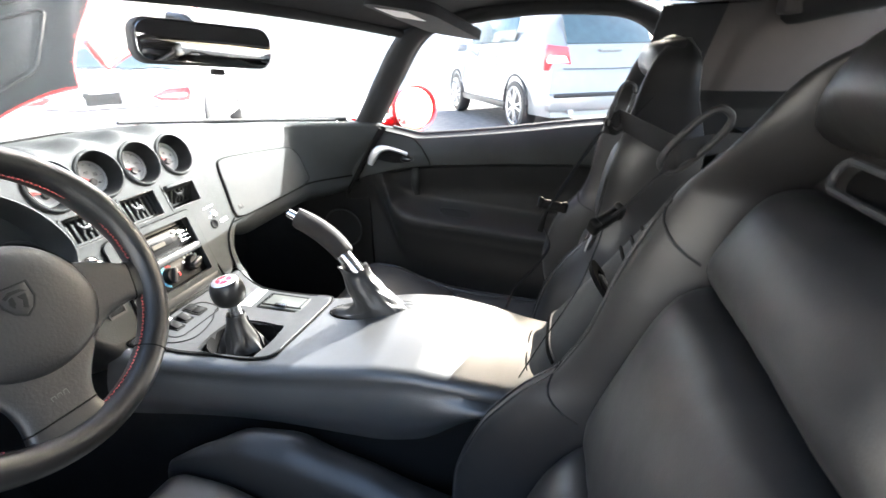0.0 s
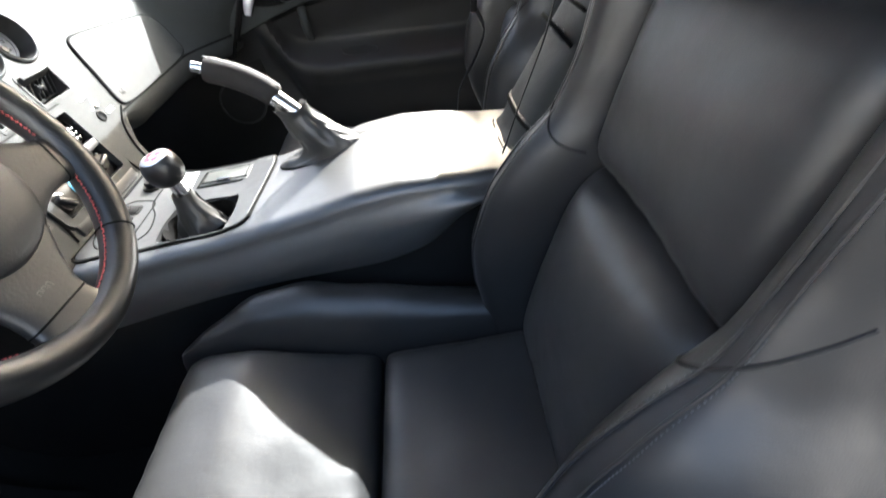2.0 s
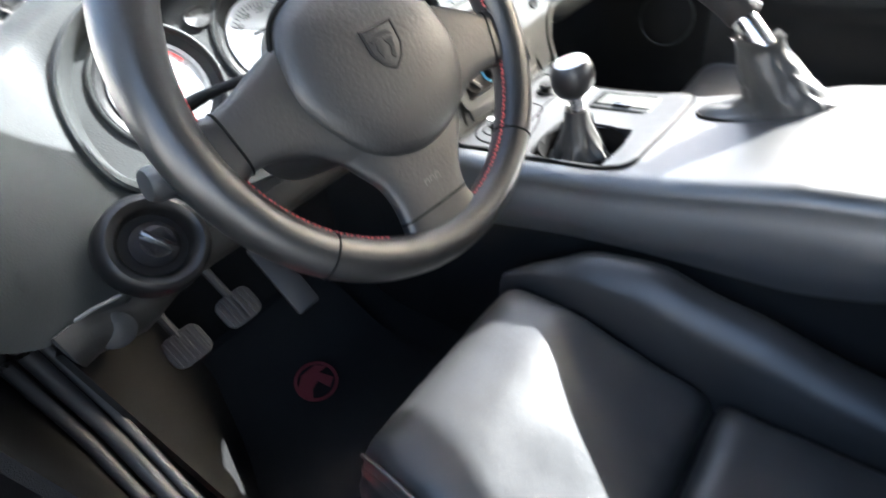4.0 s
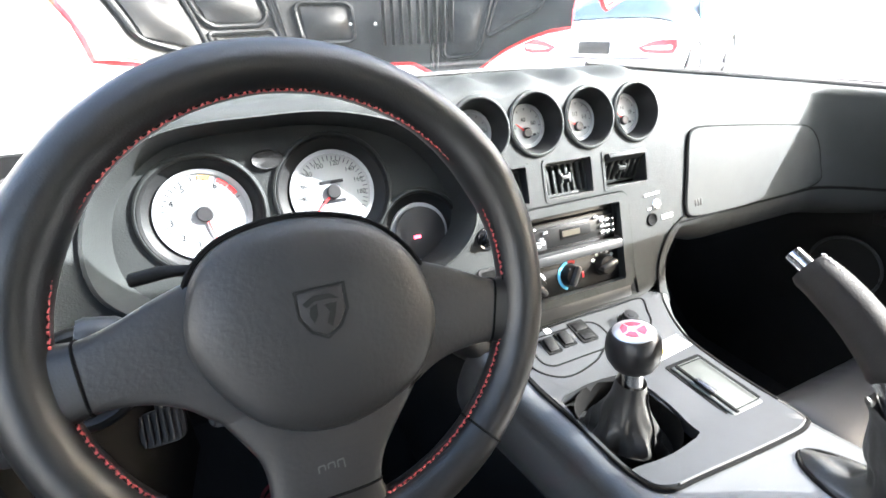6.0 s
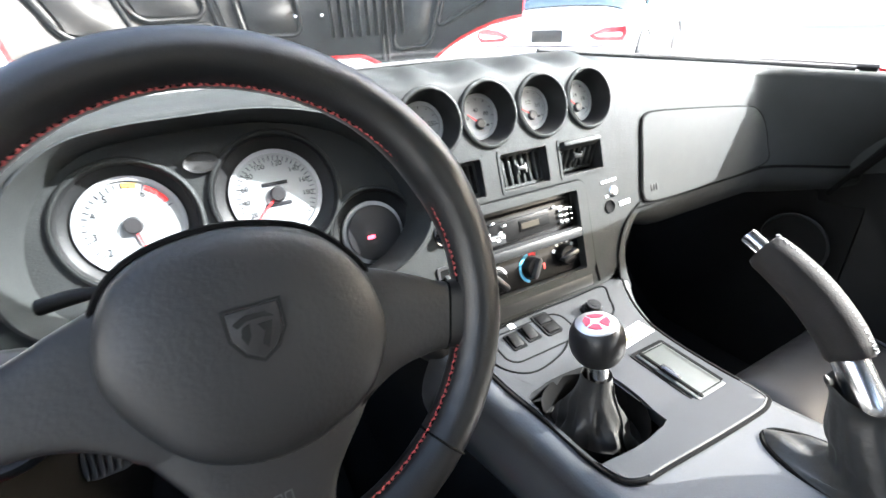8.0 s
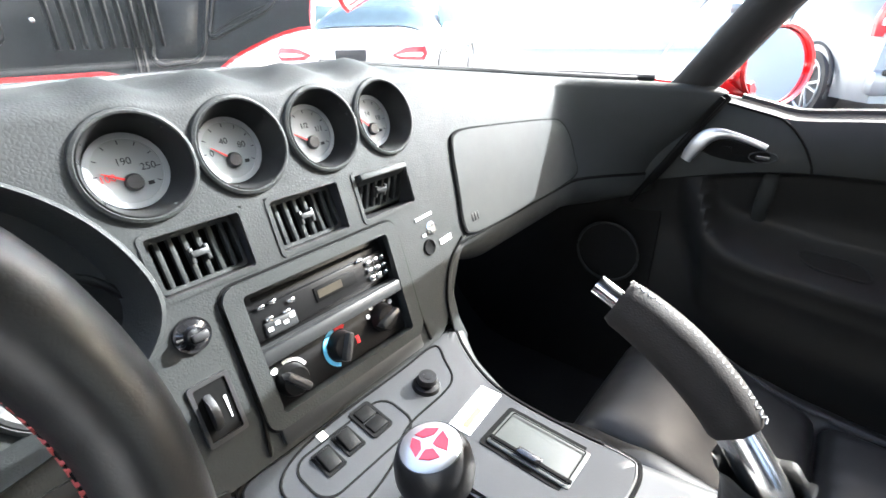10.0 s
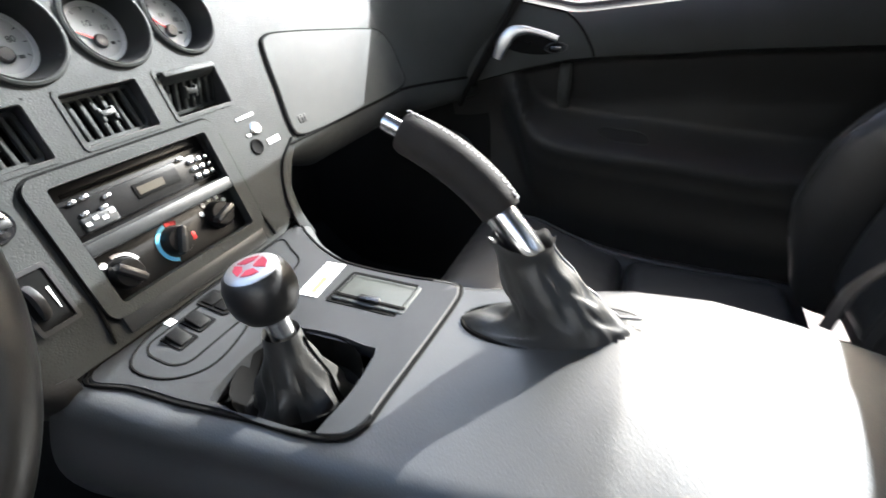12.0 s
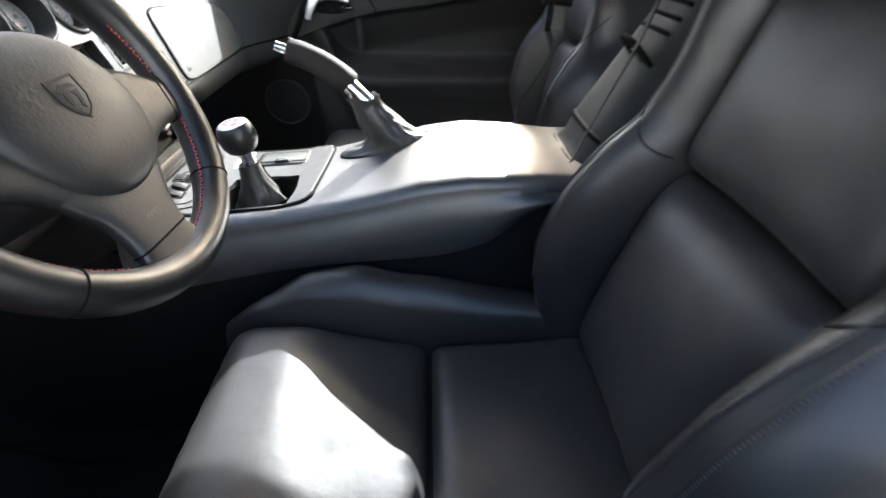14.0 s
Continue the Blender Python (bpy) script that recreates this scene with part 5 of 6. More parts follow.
    wpart("backrest_rear", sheet(lambda u, z: Vector((cx + half(z) * u, yb(z) - deep(z) - 0.02 * (1 - u * u), z)), span(-1, 1, 12), span(0.38, 1.095, 30)), PLASTIC, s)
    wpart("backrest_top", sheet(lambda u, v: Vector((cx + 0.056 * u, yb(1.095) + 0.003 - 0.027 * v, 1.095 + 0.006 * math.sin(math.pi * v) * (1 - u * u))), span(-1, 1, 14), span(0, 1, 7)), LEATHER, s)

    nrm = Vector((0, 1, slope)).normalized()

    def back_surface(x, z):
        return Vector((cx + x, yb(z) + 0.010 * min(1.0, (x / 0.134) ** 2), z)), nrm
    pillow(-0.140, 0.140, 0.43, 0.693, 0.036, "lumbar_pad", back_surface, LEATHER_PAD, 0.036, 8.0)
    pillow(-0.138, 0.138, 0.695, 0.8925, 0.026, "middle_pad", back_surface, LEATHER_PAD, 0.036, 9.0)
    pillow(-0.138, 0.138, 0.894, 0.990, 0.024, "shoulder_pad", back_surface, LEATHER_PAD, 0.036, 5.0, taper=0.16)
    pillow(-0.130, 0.130, 1.020, 1.096, 0.036, "headrest", back_surface, LEATHER, 0.024, 4.0, taper=0.22)
    # harness slot with a moulded rim
    sm = Matrix.Translation((cx, yb(1.004) + 0.000, 1.004)) @ Matrix(((1, 0, 0, 0), (0, -nrm.z, nrm.y, 0), (0, nrm.y, nrm.z, 0), (0, 0, 0, 1)))
    o = rrect(0.096, 0.019, 0.009, 8)
    wpart("belt_slot", slab([(x * 0.99, y * 0.9) for x, y in o], 0.004, sm @ Matrix.Translation((0, 0, -0.006)), 0.0), VOID, s)
    wpart("slot_rim", tube([sm @ Vector((x, y, 0.003)) for x, y in o], 0.0026, 8, closed=True), RUBBER, s, "satin black slot rim")
    # stitched seams across the side bolsters and along their crests
    for side in (-1, 1):
        for z0, z1 in ((0.785, 0.700), (1.000, 0.899)):
            pts = [back(side * (0.80 - 0.27 * k / 12), z0 + (z1 - z0) * (k / 12) ** 0.9) + Vector((0, 0.0010, 0)) for k in range(13)]
            wpart("seam", tube(pts, 0.0015, 6), EMBOSS, s)
        for du, off in ((0.655, 0.0), (0.690, 0.0)):
            edge = [back(side * du, z) + Vector((0, 0.0006, 0.0004)) for z in span(0.50, 0.95, 70)]
            wpart("piping", tube(edge, 0.0015, 6), LEATHER, s)
        bm = bmesh.new()
        for k in range(90):
            for du in (0.648, 0.698):
                p = back(side * du, 0.50 + 0.27 * k / 90)
                bmesh.ops.create_cube(bm, size=1, matrix=Matrix.Translation(p + Vector((0, 0.0004, 0))) @ Matrix.Diagonal((0.0009, 0.0009, 0.0018, 1)))
        tagged(wpart("stitching", bm, DARK_STITCH, s, "fine dark grey stitching"), kind="stuff")
    return s


seat(-0.422, -1, "black leather bucket seat with sun on its cushion, behind the wheel")
seat(0.356, 1, "black leather bucket seat in shade beside the door", -0.097, 0.20)

# ---- passenger's door ----
door = thing("passenger_door", (0.70, 0.2, 0.3), "black passenger door panel with armrest recess and silver handle", "car door")


def sill_z(y):
    return lerp([(-0.36, 0.908), (-0.09, 0.884), (0.114, 0.861), (0.20, 0.853), (0.30, 0.845), (0.38, 0.840), (0.43, 0.850), (0.49, 0.864), (0.60, 0.880), (0.66, 0.884)], y)


def waist(y):
    return lerp([(-0.36, 0.785), (-0.058, 0.780), (0.108, 0.776), (0.20, 0.771), (0.37, 0.763), (0.46, 0.749), (0.588, 0.718), (0.66, 0.698)], y)


def ledge(y):
    """The lower, front edge of the hollow above the armrest."""
    return lerp([(-0.36, 0.530), (0.05, 0.552), (0.19, 0.568), (0.345, 0.583), (0.425, 0.600), (0.462, 0.630), (0.481, 0.680), (0.50, 0.740), (0.53, 0.80)], y)


def door_point(y, z):
    x = 0.668 - 0.03 * smooth(0.30, 0.62, y)
    w, d = waist(y), ledge(y)
    if z > w:
        k = (z - w) / (sill_z(y) - w)
        return Vector((x - 0.010 + 0.030 * k * k - 0.004 * math.sin(math.pi * k), y, z))
    x -= 0.002
    x += 0.052 * smooth(0.0, 0.070, z - d) * (1 - 0.55 * smooth(w - 0.11, w, z)) * smooth(0.0, 0.02, w - z + 0.004)
    x -= 0.018 * smooth(d - 0.06, d - 0.008, z) * smooth(d + 0.03, d, z) * (1 - smooth(0.40, 0.52, y))
    x += 0.055 * smooth(d - 0.03, d - 0.20, z)
    return Vector((x, y, z))


def door_sheet(u, v):
    y = -0.36 + 1.0 * u
    w = waist(y)
    z = 0.25 + (w - 0.25) * v if v <= 1 else w + (sill_z(y) - w) * (v - 1)
    return door_point(y, z)


wpart("panel", sheet(door_sheet, span(0, 1, 130), span(0, 1, 130)), VINYL_DARK, door)
# The light falling on the top band is put into this lighter colour.
wpart("upper_panel", sheet(lambda u, v: door_sheet(u, 1.0001 + v), span(0, 1, 90), span(0, 0.9999, 24)), AIRBAG_SKIN, door, "grained upper door panel below the window, coloured lighter for its sheen")


def sill_cap(u, v):
    y = -0.36 + 1.0 * u
    p = door_point(y, sill_z(y))
    a = min(v, 1.0) * math.pi / 2
    return Vector((p.x + 0.022 * math.sin(a) + 0.04 * max(0, v - 1), y, p.z + 0.010 * (1 - math.cos(a)) * 0.4 + 0.004 * math.sin(a) - 0.004 * max(0, v - 1)))


# same lighter colour as the band below, for the light on it
wpart("sill", sheet(sill_cap, span(0, 1, 60), span(0, 2, 14)), AIRBAG_SKIN, door, "rounded top of the door panel")
wpart("dash_gap", tube([door_point(joint_y(z), z) + Vector((-0.010, -0.004, 0)) for z in span(0.715, 0.872, 24)], 0.0075, 8), VOID, door, "black gap between dash and door")
wpart("window_seal", tube([door_point(y, sill_z(y)) + Vector((0.034, 0, 0.008)) for y in span(-0.36, 0.47, 40)], 0.0075, 8), RUBBER, door)
wpart("outer_skin", sheet(lambda u, v: Vector((0.79 + 0.03 * math.sin(v * math.pi), -0.40 + 1.05 * u, 0.2 + (sill_z(-0.40 + 1.05 * u) - 0.2) * v)), span(0, 1, 20), span(0, 1, 12)), PAINT_RED, door, "red painted outer skin")
# triangular blade handle over a dark cup
hp = [(0.626, 0.523, 0.768), (0.626, 0.512, 0.792), (0.629, 0.495, 0.812), (0.634, 0.470, 0.817), (0.640, 0.440, 0.810), (0.645, 0.410, 0.799)]
wpart("inner_handle", tube(bez(hp, 30), lambda t: 0.0055 + 0.0075 * math.sin(math.pi * min(1, t * 1.25 + 0.15)) ** 1.2, 14, 0.55, up=(1, 0, 0)), CAP, door, "satin silver inner handle")
wpart("handle_cup", sheet(lambda a, r: door_point(0.458 + 0.058 * r * math.cos(a), 0.789 + 0.017 * r * math.sin(a) + 0.006 * math.cos(a)) + Vector((-0.0015 if r < 0.99 else 0.002, 0, 0)), span(0, 2 * math.pi, 33), [0.02, 0.5, 0.95, 1.0]), VOID, door)
wpart("lock_slider", block(0.008, 0.022, 0.008, 0.002, Matrix.Translation(door_point(0.412, 0.783) + Vector((-0.004, 0, 0)))), GLOSS, door)
wpart("lock_frame", tube([door_point(0.412 + 0.020 * math.cos(q), 0.783 + 0.009 * math.sin(q)) + Vector((-0.001, 0, 0)) for q in span(0, 2 * math.pi, 25)[:-1]], 0.0012, 6, closed=True), PLATE, door)
wpart("waist_seam", tube([door_point(y, waist(y) - 0.0008) + Vector((-0.0015, 0, 0)) for y in span(-0.35, 0.63, 90)], 0.0024, 6), VOID, door)
cover = bez([(0, 0.500, 0.866), (0, 0.450, 0.858), (0, 0.415, 0.848), (0, 0.385, 0.830), (0, 0.362, 0.806), (0, 0.347, 0.780), (0, 0.343, 0.766)], 40)
wpart("corner_cover_edge", tube([door_point(p.y, min(p.z, sill_z(p.y) - 0.001)) + Vector((-0.0012, 0, 0)) for p in cover], 0.0018, 6), VOID, door, "seam of the handle cover")
wpart("pull_strap", tube(bez([(0.684, 0.394, 0.756), (0.672, 0.395, 0.742), (0.668, 0.396, 0.715), (0.674, 0.398, 0.688), (0.690, 0.399, 0.664)], 18), lambda t: 0.0105 + 0.002 * math.sin(t * 3.1), 14, 0.5, up=(1, 0, 0)), VINYL, door, "pull handle bar in the door hollow")
# rounded slot in the armrest
slot_c = [(0.274 + 0.052 * (abs(math.cos(q)) ** 0.6) * (1 if math.cos(q) > 0 else -1), 0.609 + 0.010 * math.sin(q) + 0.15 * (0.052 * math.cos(q))) for q in span(0, 2 * math.pi, 41)[:-1]]
bm = bmesh.new()
bm.faces.new([bm.verts.new(door_point(y, z) + Vector((-0.0022, 0, 0))) for y, z in slot_c])
wpart("arm_slot", bm, EMBOSS, door)
wpart("slot_lip", tube([door_point(y, z) + Vector((-0.0022, 0, 0)) for y, z in slot_c], 0.0020, 6, closed=True), VINYL, door, "moulded lip round the slot")
wpart("speaker_ring", tube([(0.636, 0.640 + 0.064 * math.cos(a), 0.552 + 0.064 * math.sin(a)) for a in span(0, 2 * math.pi, 41)[:-1]], 0.003, 8, closed=True), VINYL, door)
wpart("speaker_cloth", lathe([(0.0, 0.004), (0.05, 0.003), (0.062, 0.0)], 32, Matrix.Translation((0.640, 0.640, 0.552)) @ Matrix.Rotation(radians(-90), 4, "Y")), CARPET, door)

# ---- driver's door, swung open ----
open_door = thing("open_door", (-0.80, 0.66, 0.3), "driver's door swung wide open, black inside and red outside", "car door")
DM = Matrix.Translation((-0.80, 0.68, 0.0)) @ Matrix.Rotation(radians(-34), 4, "Z")


def leaf(side):
    def f(u, v):
        z = 0.24 + 0.62 * v
        bulge = 0.04 * math.sin(math.pi * v)
        return DM @ Vector(((-0.07 - bulge) if side else (0.05 + 0.02 * math.sin(v * 9)), -0.02 - 1.02 * u, z))
    return f


wpart("inner_panel", sheet(leaf(0), span(0, 1, 20), span(0, 1, 24)), VINYL_DARK, open_door)
wpart("outer_skin", sheet(leaf(1), span(0, 1, 20), span(0, 1, 12)), PAINT_RED, open_door)
wpart("edge", sheet(lambda u, v: leaf(0)(1, u) * (1 - v) + leaf(1)(1, u) * v, span(0, 1, 12), span(0, 1, 4)), PAINT_RED, open_door)
wpart("door_top", sheet(lambda u, v: leaf(0)(u, 1) * (1 - v) + leaf(1)(u, 1) * v, span(0, 1, 12), span(0, 1, 4)), RUBBER, open_door)
wpart("hinge", block(0.06, 0.10, 0.05, 0.01, Matrix.Translation((-0.80, 0.70, 0.45))), PLASTIC, open_door)

# ---- windscreen frame, pillars, roof ----
cabin = thing("sports_coupe", (XC, 0.0, 0.1), "red sports coupe body with black lined cabin", "car body")


def mirror_x(p, s):
    return (p[0] if s > 0 else 2 * XC - p[0], p[1], p[2])


for s in (1, -1):
    pil = bez([mirror_x(p, s) for p in ((0.735, 0.625, 0.82), (0.690, 0.550, 0.880), (0.625, 0.452, 1.005), (0.555, 0.355, 1.115), (0.52, 0.25, 1.150), (0.51, 0.05, 1.172), (0.53, -0.14, 1.165), (0.57, -0.235, 1.125), (0.605, -0.275, 1.05), (0.64, -0.29, 0.90))], 40)
    wpart("pillar_trim", tube(pil, lambda t: 0.044 - 0.010 * smooth(0.1, 0.5, t), 16, 0.62), HEADLINER, cabin, "black trimmed roof pillar")
    seal = [Vector(p) + Vector((0.034 * s, -0.026, 0.0)) for p in pil]
    wpart("door_seal", tube(seal, 0.009, 10), RUBBER, cabin)
    out = [Vector(p) + Vector((0.050 * s, 0.0, 0.02)) for p in pil]
    wpart("roof_rail", tube(out, 0.018, 10), PAINT_RED, cabin)


def roof(u, v):
    y = 0.365 - 0.82 * v + 0.095 * (1 - (2 * u - 1) ** 2) * (1 - v)
    w = lerp([(0, 0.545), (0.3, 0.53), (0.7, 0.54), (1, 0.60)], v)
    x = XC + w * (2 * u - 1)
    z = lerp([(0, 1.128), (0.12, 1.155), (0.4, 1.176), (0.7, 1.172), (1, 1.150)], v) + 0.030 * (1 - (2 * u - 1) ** 2)
    return Vector((x, y, z))


wpart("headliner", sheet(roof, span(0, 1, 30), span(0, 1, 20)), HEADLINER, cabin, "black fabric headliner")
wpart("roof_skin", sheet(lambda u, v: roof(u, v) + Vector((0, 0.01, 0.025)), span(0, 1, 24), span(0, 1, 14)), PAINT_RED, cabin)
header = [roof(u, 0.0) + Vector((0, 0.005, -0.004)) for u in span(0, 1, 30)]
wpart("windscreen_header", tube(header, 0.014, 12, 0.8), HEADLINER, cabin)
base_line = [Vector((x, glass_line(x) + 0.012, crest(x) - 0.014 + 0.022 * smooth(0.30, 0.62, x))) for x in span(-0.74, 0.69, 50)]
wpart("windscreen_seal", tube(base_line, 0.010, 10, 0.7), RUBBER, cabin, "black rubber strip along the windscreen's foot")


def screen(u, v):
    a = base_line[round(u * 49)] + Vector((0, 0.012, 0.0))
    b = roof(u, 0.0) + Vector((0, 0.012, 0.012))
    return a + (b - a) * v + Vector((0, 0.02, 0.012)) * math.sin(math.pi * v)


pane = wpart("windscreen", sheet(screen, span(0, 1, 50), span(0, 1, 10), 0.004), glass("windscreen_glass"), cabin, "clear windscreen")
pane.visible_shadow = False


# rear of the cabin
def bulkhead(u, v):
    x = XC + 0.70 * (2 * u - 1)
    return Vector((x, -0.33 - 0.10 * v - 0.05 * (1 - (2 * u - 1) ** 2), 0.2 + 0.70 * v))


wpart("rear_bulkhead", sheet(bulkhead, span(0, 1, 20), span(0, 1, 10)), CARPET, cabin, "black carpeted rear bulkhead")
wpart("rear_shelf", sheet(lambda u, v: Vector((XC + 0.70 * (2 * u - 1), -0.43 - 0.9 * v, 0.90 + 0.02 * v)), span(0, 1, 8), span(0, 1, 6), 0.01), CARPET, cabin)
for s in (1, -1):
    def quarter(u, v, s=s):
        y = -0.15 - 0.42 * u
        x = 0.655 - 0.03 * u - 0.13 * v * v - 0.014 * smooth(0.36, 0.44, u) * smooth(0.70, 0.74, v)
        z = 0.55 + 0.58 * v
        return Vector(mirror_x((x, y - 0.10 * v + 0.02, z), s))
    wpart("quarter_trim", sheet(quarter, span(0.27, 1, 40), span(0.755, 1.06, 24), 0.01), PILLAR_TRIM, cabin, "grey-brown moulded pillar trim")
    wpart("quarter_lower", sheet(quarter, span(0, 1, 40), span(0, 0.755, 30), 0.01), VINYL_DARK, cabin, "dark lower quarter panel")
    wpart("rear_pillar", sheet(lambda u, v, s=s: quarter(u, v, s) + Vector((-0.004 * s, 0, 0)), span(-0.02, 0.27, 12), span(0.55, 1.06, 24), 0.012), HEADLINER, cabin, "black rear pillar cover")
    wpart("trim_ridge", tube([quarter(0.27, v, s) + Vector((-0.004 * s, 0, 0)) for v in span(0.77, 1.05, 14)], 0.007, 10), PILLAR_TRIM, cabin)
    wpart("trim_seam", tube([quarter(u, 0.755, s) + Vector((-0.001 * s, 0, 0)) for u in span(0.20, 0.80, 14)], 0.0024, 6), VOID, cabin)
    wpart("trim_screw", lathe([(0.0, 0.003), (0.007, 0.002), (0.009, 0.0)], 16, Matrix.Translation(quarter(0.42, 0.775, s) + Vector((-0.004 * s, 0, 0))) @ Matrix.Rotation(radians(-90 * s), 4, "Y")), PLASTIC, cabin)
    wpart("coat_hook", block(0.05, 0.16, 0.035, 0.008, Matrix.Translation(mirror_x((0.42, -0.50, 1.150), s))), PILLAR_TRIM, cabin, "pale grey moulded roof clip")
wpart("rear_glass_frame", tube(bez([mirror_x((0.50, -0.47, 1.145), 1), (XC, -0.50, 1.165), mirror_x((0.50, -0.47, 1.145), -1)], 20), 0.03, 10), HEADLINER, cabin)

# floor and footwells
wpart("floor_pan", sheet(lambda u, v: Vector((XC + 0.72 * (2 * u - 1), -0.45 + 1.7 * v, 0.20 + 0.25 * smooth(0.80, 1.0, v))), span(0, 1, 10), span(0, 1, 30), 0.01), CARPET, cabin, "black carpeted floor")
wpart("firewall", sheet(lambda u, v: Vector((XC + 0.75 * (2 * u - 1), 1.10 - 0.1 * v, 0.2 + 0.68 * v)), span(0, 1, 6), span(0, 1, 6), 0.01), CARPET, cabin)
for s in (1, -1):
    wpart("side_lining", sheet(lambda u, v, s=s: Vector(mirror_x((0.68 + 0.02 * v, 0.56 + 0.55 * u, 0.2 + 0.66 * v), s)), span(0, 1, 6), span(0, 1, 6), 0.01), CARPET, cabin)
    wpart("wing", sheet(lambda u, v, s=s: Vector(mirror_x((0.76 + 0.12 * math.sin(v * 1.5), 0.62 + 0.75 * u, 0.84 - 0.5 * v * v), s)), span(0, 1, 8), span(0, 1, 8), 0.01), PAINT_RED, cabin, "red front wing")
wpart("door_sill", sheet(lambda u, v: Vector((-0.71 - 0.10 * math.sin(v * math.pi / 2), -0.45 + 1.1 * u, 0.16 + 0.22 * math.cos(v * math.pi / 2) * 0.9)), span(0, 1, 12), span(0, 1, 8), 0.01), PAINT_RED, cabin, "red door sill")
wpart("sill_carpet", block(0.10, 1.0, 0.20, 0.03, Matrix.Translation((-0.70, 0.05, 0.27))), CARPET, cabin)

# driver's mat and pedals
mat = tagged(finish("floor_mat", sheet(lambda u, v: Vector((-0.69 + 0.39 * u, 0.60 + 0.44 * v, 0.222 + 0.10 * smooth(0.55, 1.0, v))), span(0, 1, 10), span(0, 1, 16), 0.008), CARPET), "black floor mat with a dark red crest", "floor mat")
cm = finish("crest", slab([(x * 2.6, y * 2.6) for x, y in crestpts], 0.002, Matrix.Translation((-0.480, 0.858, 0.2505)) @ Matrix.Rotation(radians(12), 4, "X"), 0), CREST_RED)
cm.parent = mat
ring = finish("crest_ring", ring_slab([(0.040 * x, 0.046 * y) for x, y in disc(1.0, 28)], [(0.034 * x, 0.040 * y) for x, y in disc(1.0, 28)], 0.002, Matrix.Translation((-0.480, 0.858, 0.2505)) @ Matrix.Rotation(radians(12), 4, "X")), CREST_RED)
ring.parent = mat
seal_pts = bez([(-0.722, 0.60, 0.80), (-0.722, 0.665, 0.750), (-0.722, 0.700, 0.710), (-0.722, 0.690, 0.655), (-0.722, 0.675, 0.600), (-0.722, 0.640, 0.555), (-0.722, 0.59, 0.50), (-0.72, 0.52, 0.44), (-0.72, 0.40, 0.39), (-0.72, -0.3, 0.385)], 70)
for dx, r in ((0.0, 0.008), (-0.017, 0.0065), (0.014, 0.005)):
    wpart("weather_strip", tube([p + Vector((dx, 0, 0)) for p in seal_pts], r, 10), RUBBER, cabin, "black rubber weather strip")
wpart("hinge_post", sheet(lambda u, v: Vector((-0.735 - 0.08 * u, 0.80 - 0.06 * u + 0.03 * v, 0.34 + 0.52 * v)), span(0, 1, 6), span(0, 1, 10), 0.008), PLASTIC, cabin, "black door hinge post")
wpart("check_plate", block(0.006, 0.035, 0.085, 0.004, Matrix.Translation((-0.752, 0.752, 0.598)) @ Matrix.Rotation(radians(32), 4, "X")), TRIM, cabin)
wpart("check_hole", lathe([(0.0, 0.001), (0.008, 0.001), (0.009, 0)], 16, Matrix.Translation((-0.7555, 0.738, 0.583)) @ Matrix.Rotation(radians(-90), 4, "Y")), VOID, cabin)
wpart("red_tag", ribbon(bez([(-0.754, 0.727, 0.575), (-0.757, 0.705, 0.560), (-0.760, 0.690, 0.535)], 8), 0.012, 0.002, lambda i: (0, 0.8, 0.6)), RED, cabin, "small red tag")
wpart("kick_panel", sheet(lambda u, v: Vector((-0.705 + 0.10 * u, 0.66 + 0.30 * u + 0.05 * v, 0.70 - 0.52 * v)), span(0, 1, 8), span(0, 1, 10), 0.006), CARPET, cabin, "black carpeted kick panel")
# Pale tube paints the highlight along the joint under the dash.
wpart("joint_highlight", tube([(-0.687, 0.612, 0.742), (-0.66, 0.610, 0.743), (-0.638, 0.612, 0.739)], 0.0016, 6), TRIM, cabin)
for p in ((-0.658, 0.617, 0.712), (-0.690, 0.60, 0.80)):
    wpart("panel_boss", lathe([(0.0, 0.004), (0.012, 0.003), (0.016, 0.0)], 20, Matrix.Translation(p) @ Matrix.Rotation(radians(75), 4, "X")), VINYL_DARK, cabin)

for x, nm in ((-0.610, "clutch_pedal"), (-0.520, "brake_pedal")):
    p = thing(nm, (x, 0.86, 0.60), "black ribbed rubber pedal on its arm", "pedal", "pedals")
    m = Matrix.Translation((x, 0.855, 0.495)) @ Matrix.Rotation(radians(55), 4, "X")
    wpart("pedal_pad", slab(rrect(0.060, 0.052, 0.015), 0.012, m, 0.002), RUBBER, p)
    for k in range(6):
        wpart("rib", block(0.004, 0.044, 0.004, 0.001, m @ Matrix.Translation((-0.023 + 0.0092 * k, 0, 0.007))), RUBBER, p)
    wpart("pedal_arm", tube([(x, 0.868, 0.505), (x, 0.94, 0.58), (x, 0.96, 0.72)], 0.007, 8), RUBBER, p)
p = thing("accelerator_pedal", (-0.43, 0.88, 0.50), "long black accelerator pedal", "pedal", "pedals")
wpart("pedal_pad", block(0.045, 0.14, 0.012, 0.005, Matrix.Translation((-0.43, 0.87, 0.48)) @ Matrix.Rotation(radians(55), 4, "X")), RUBBER, p)

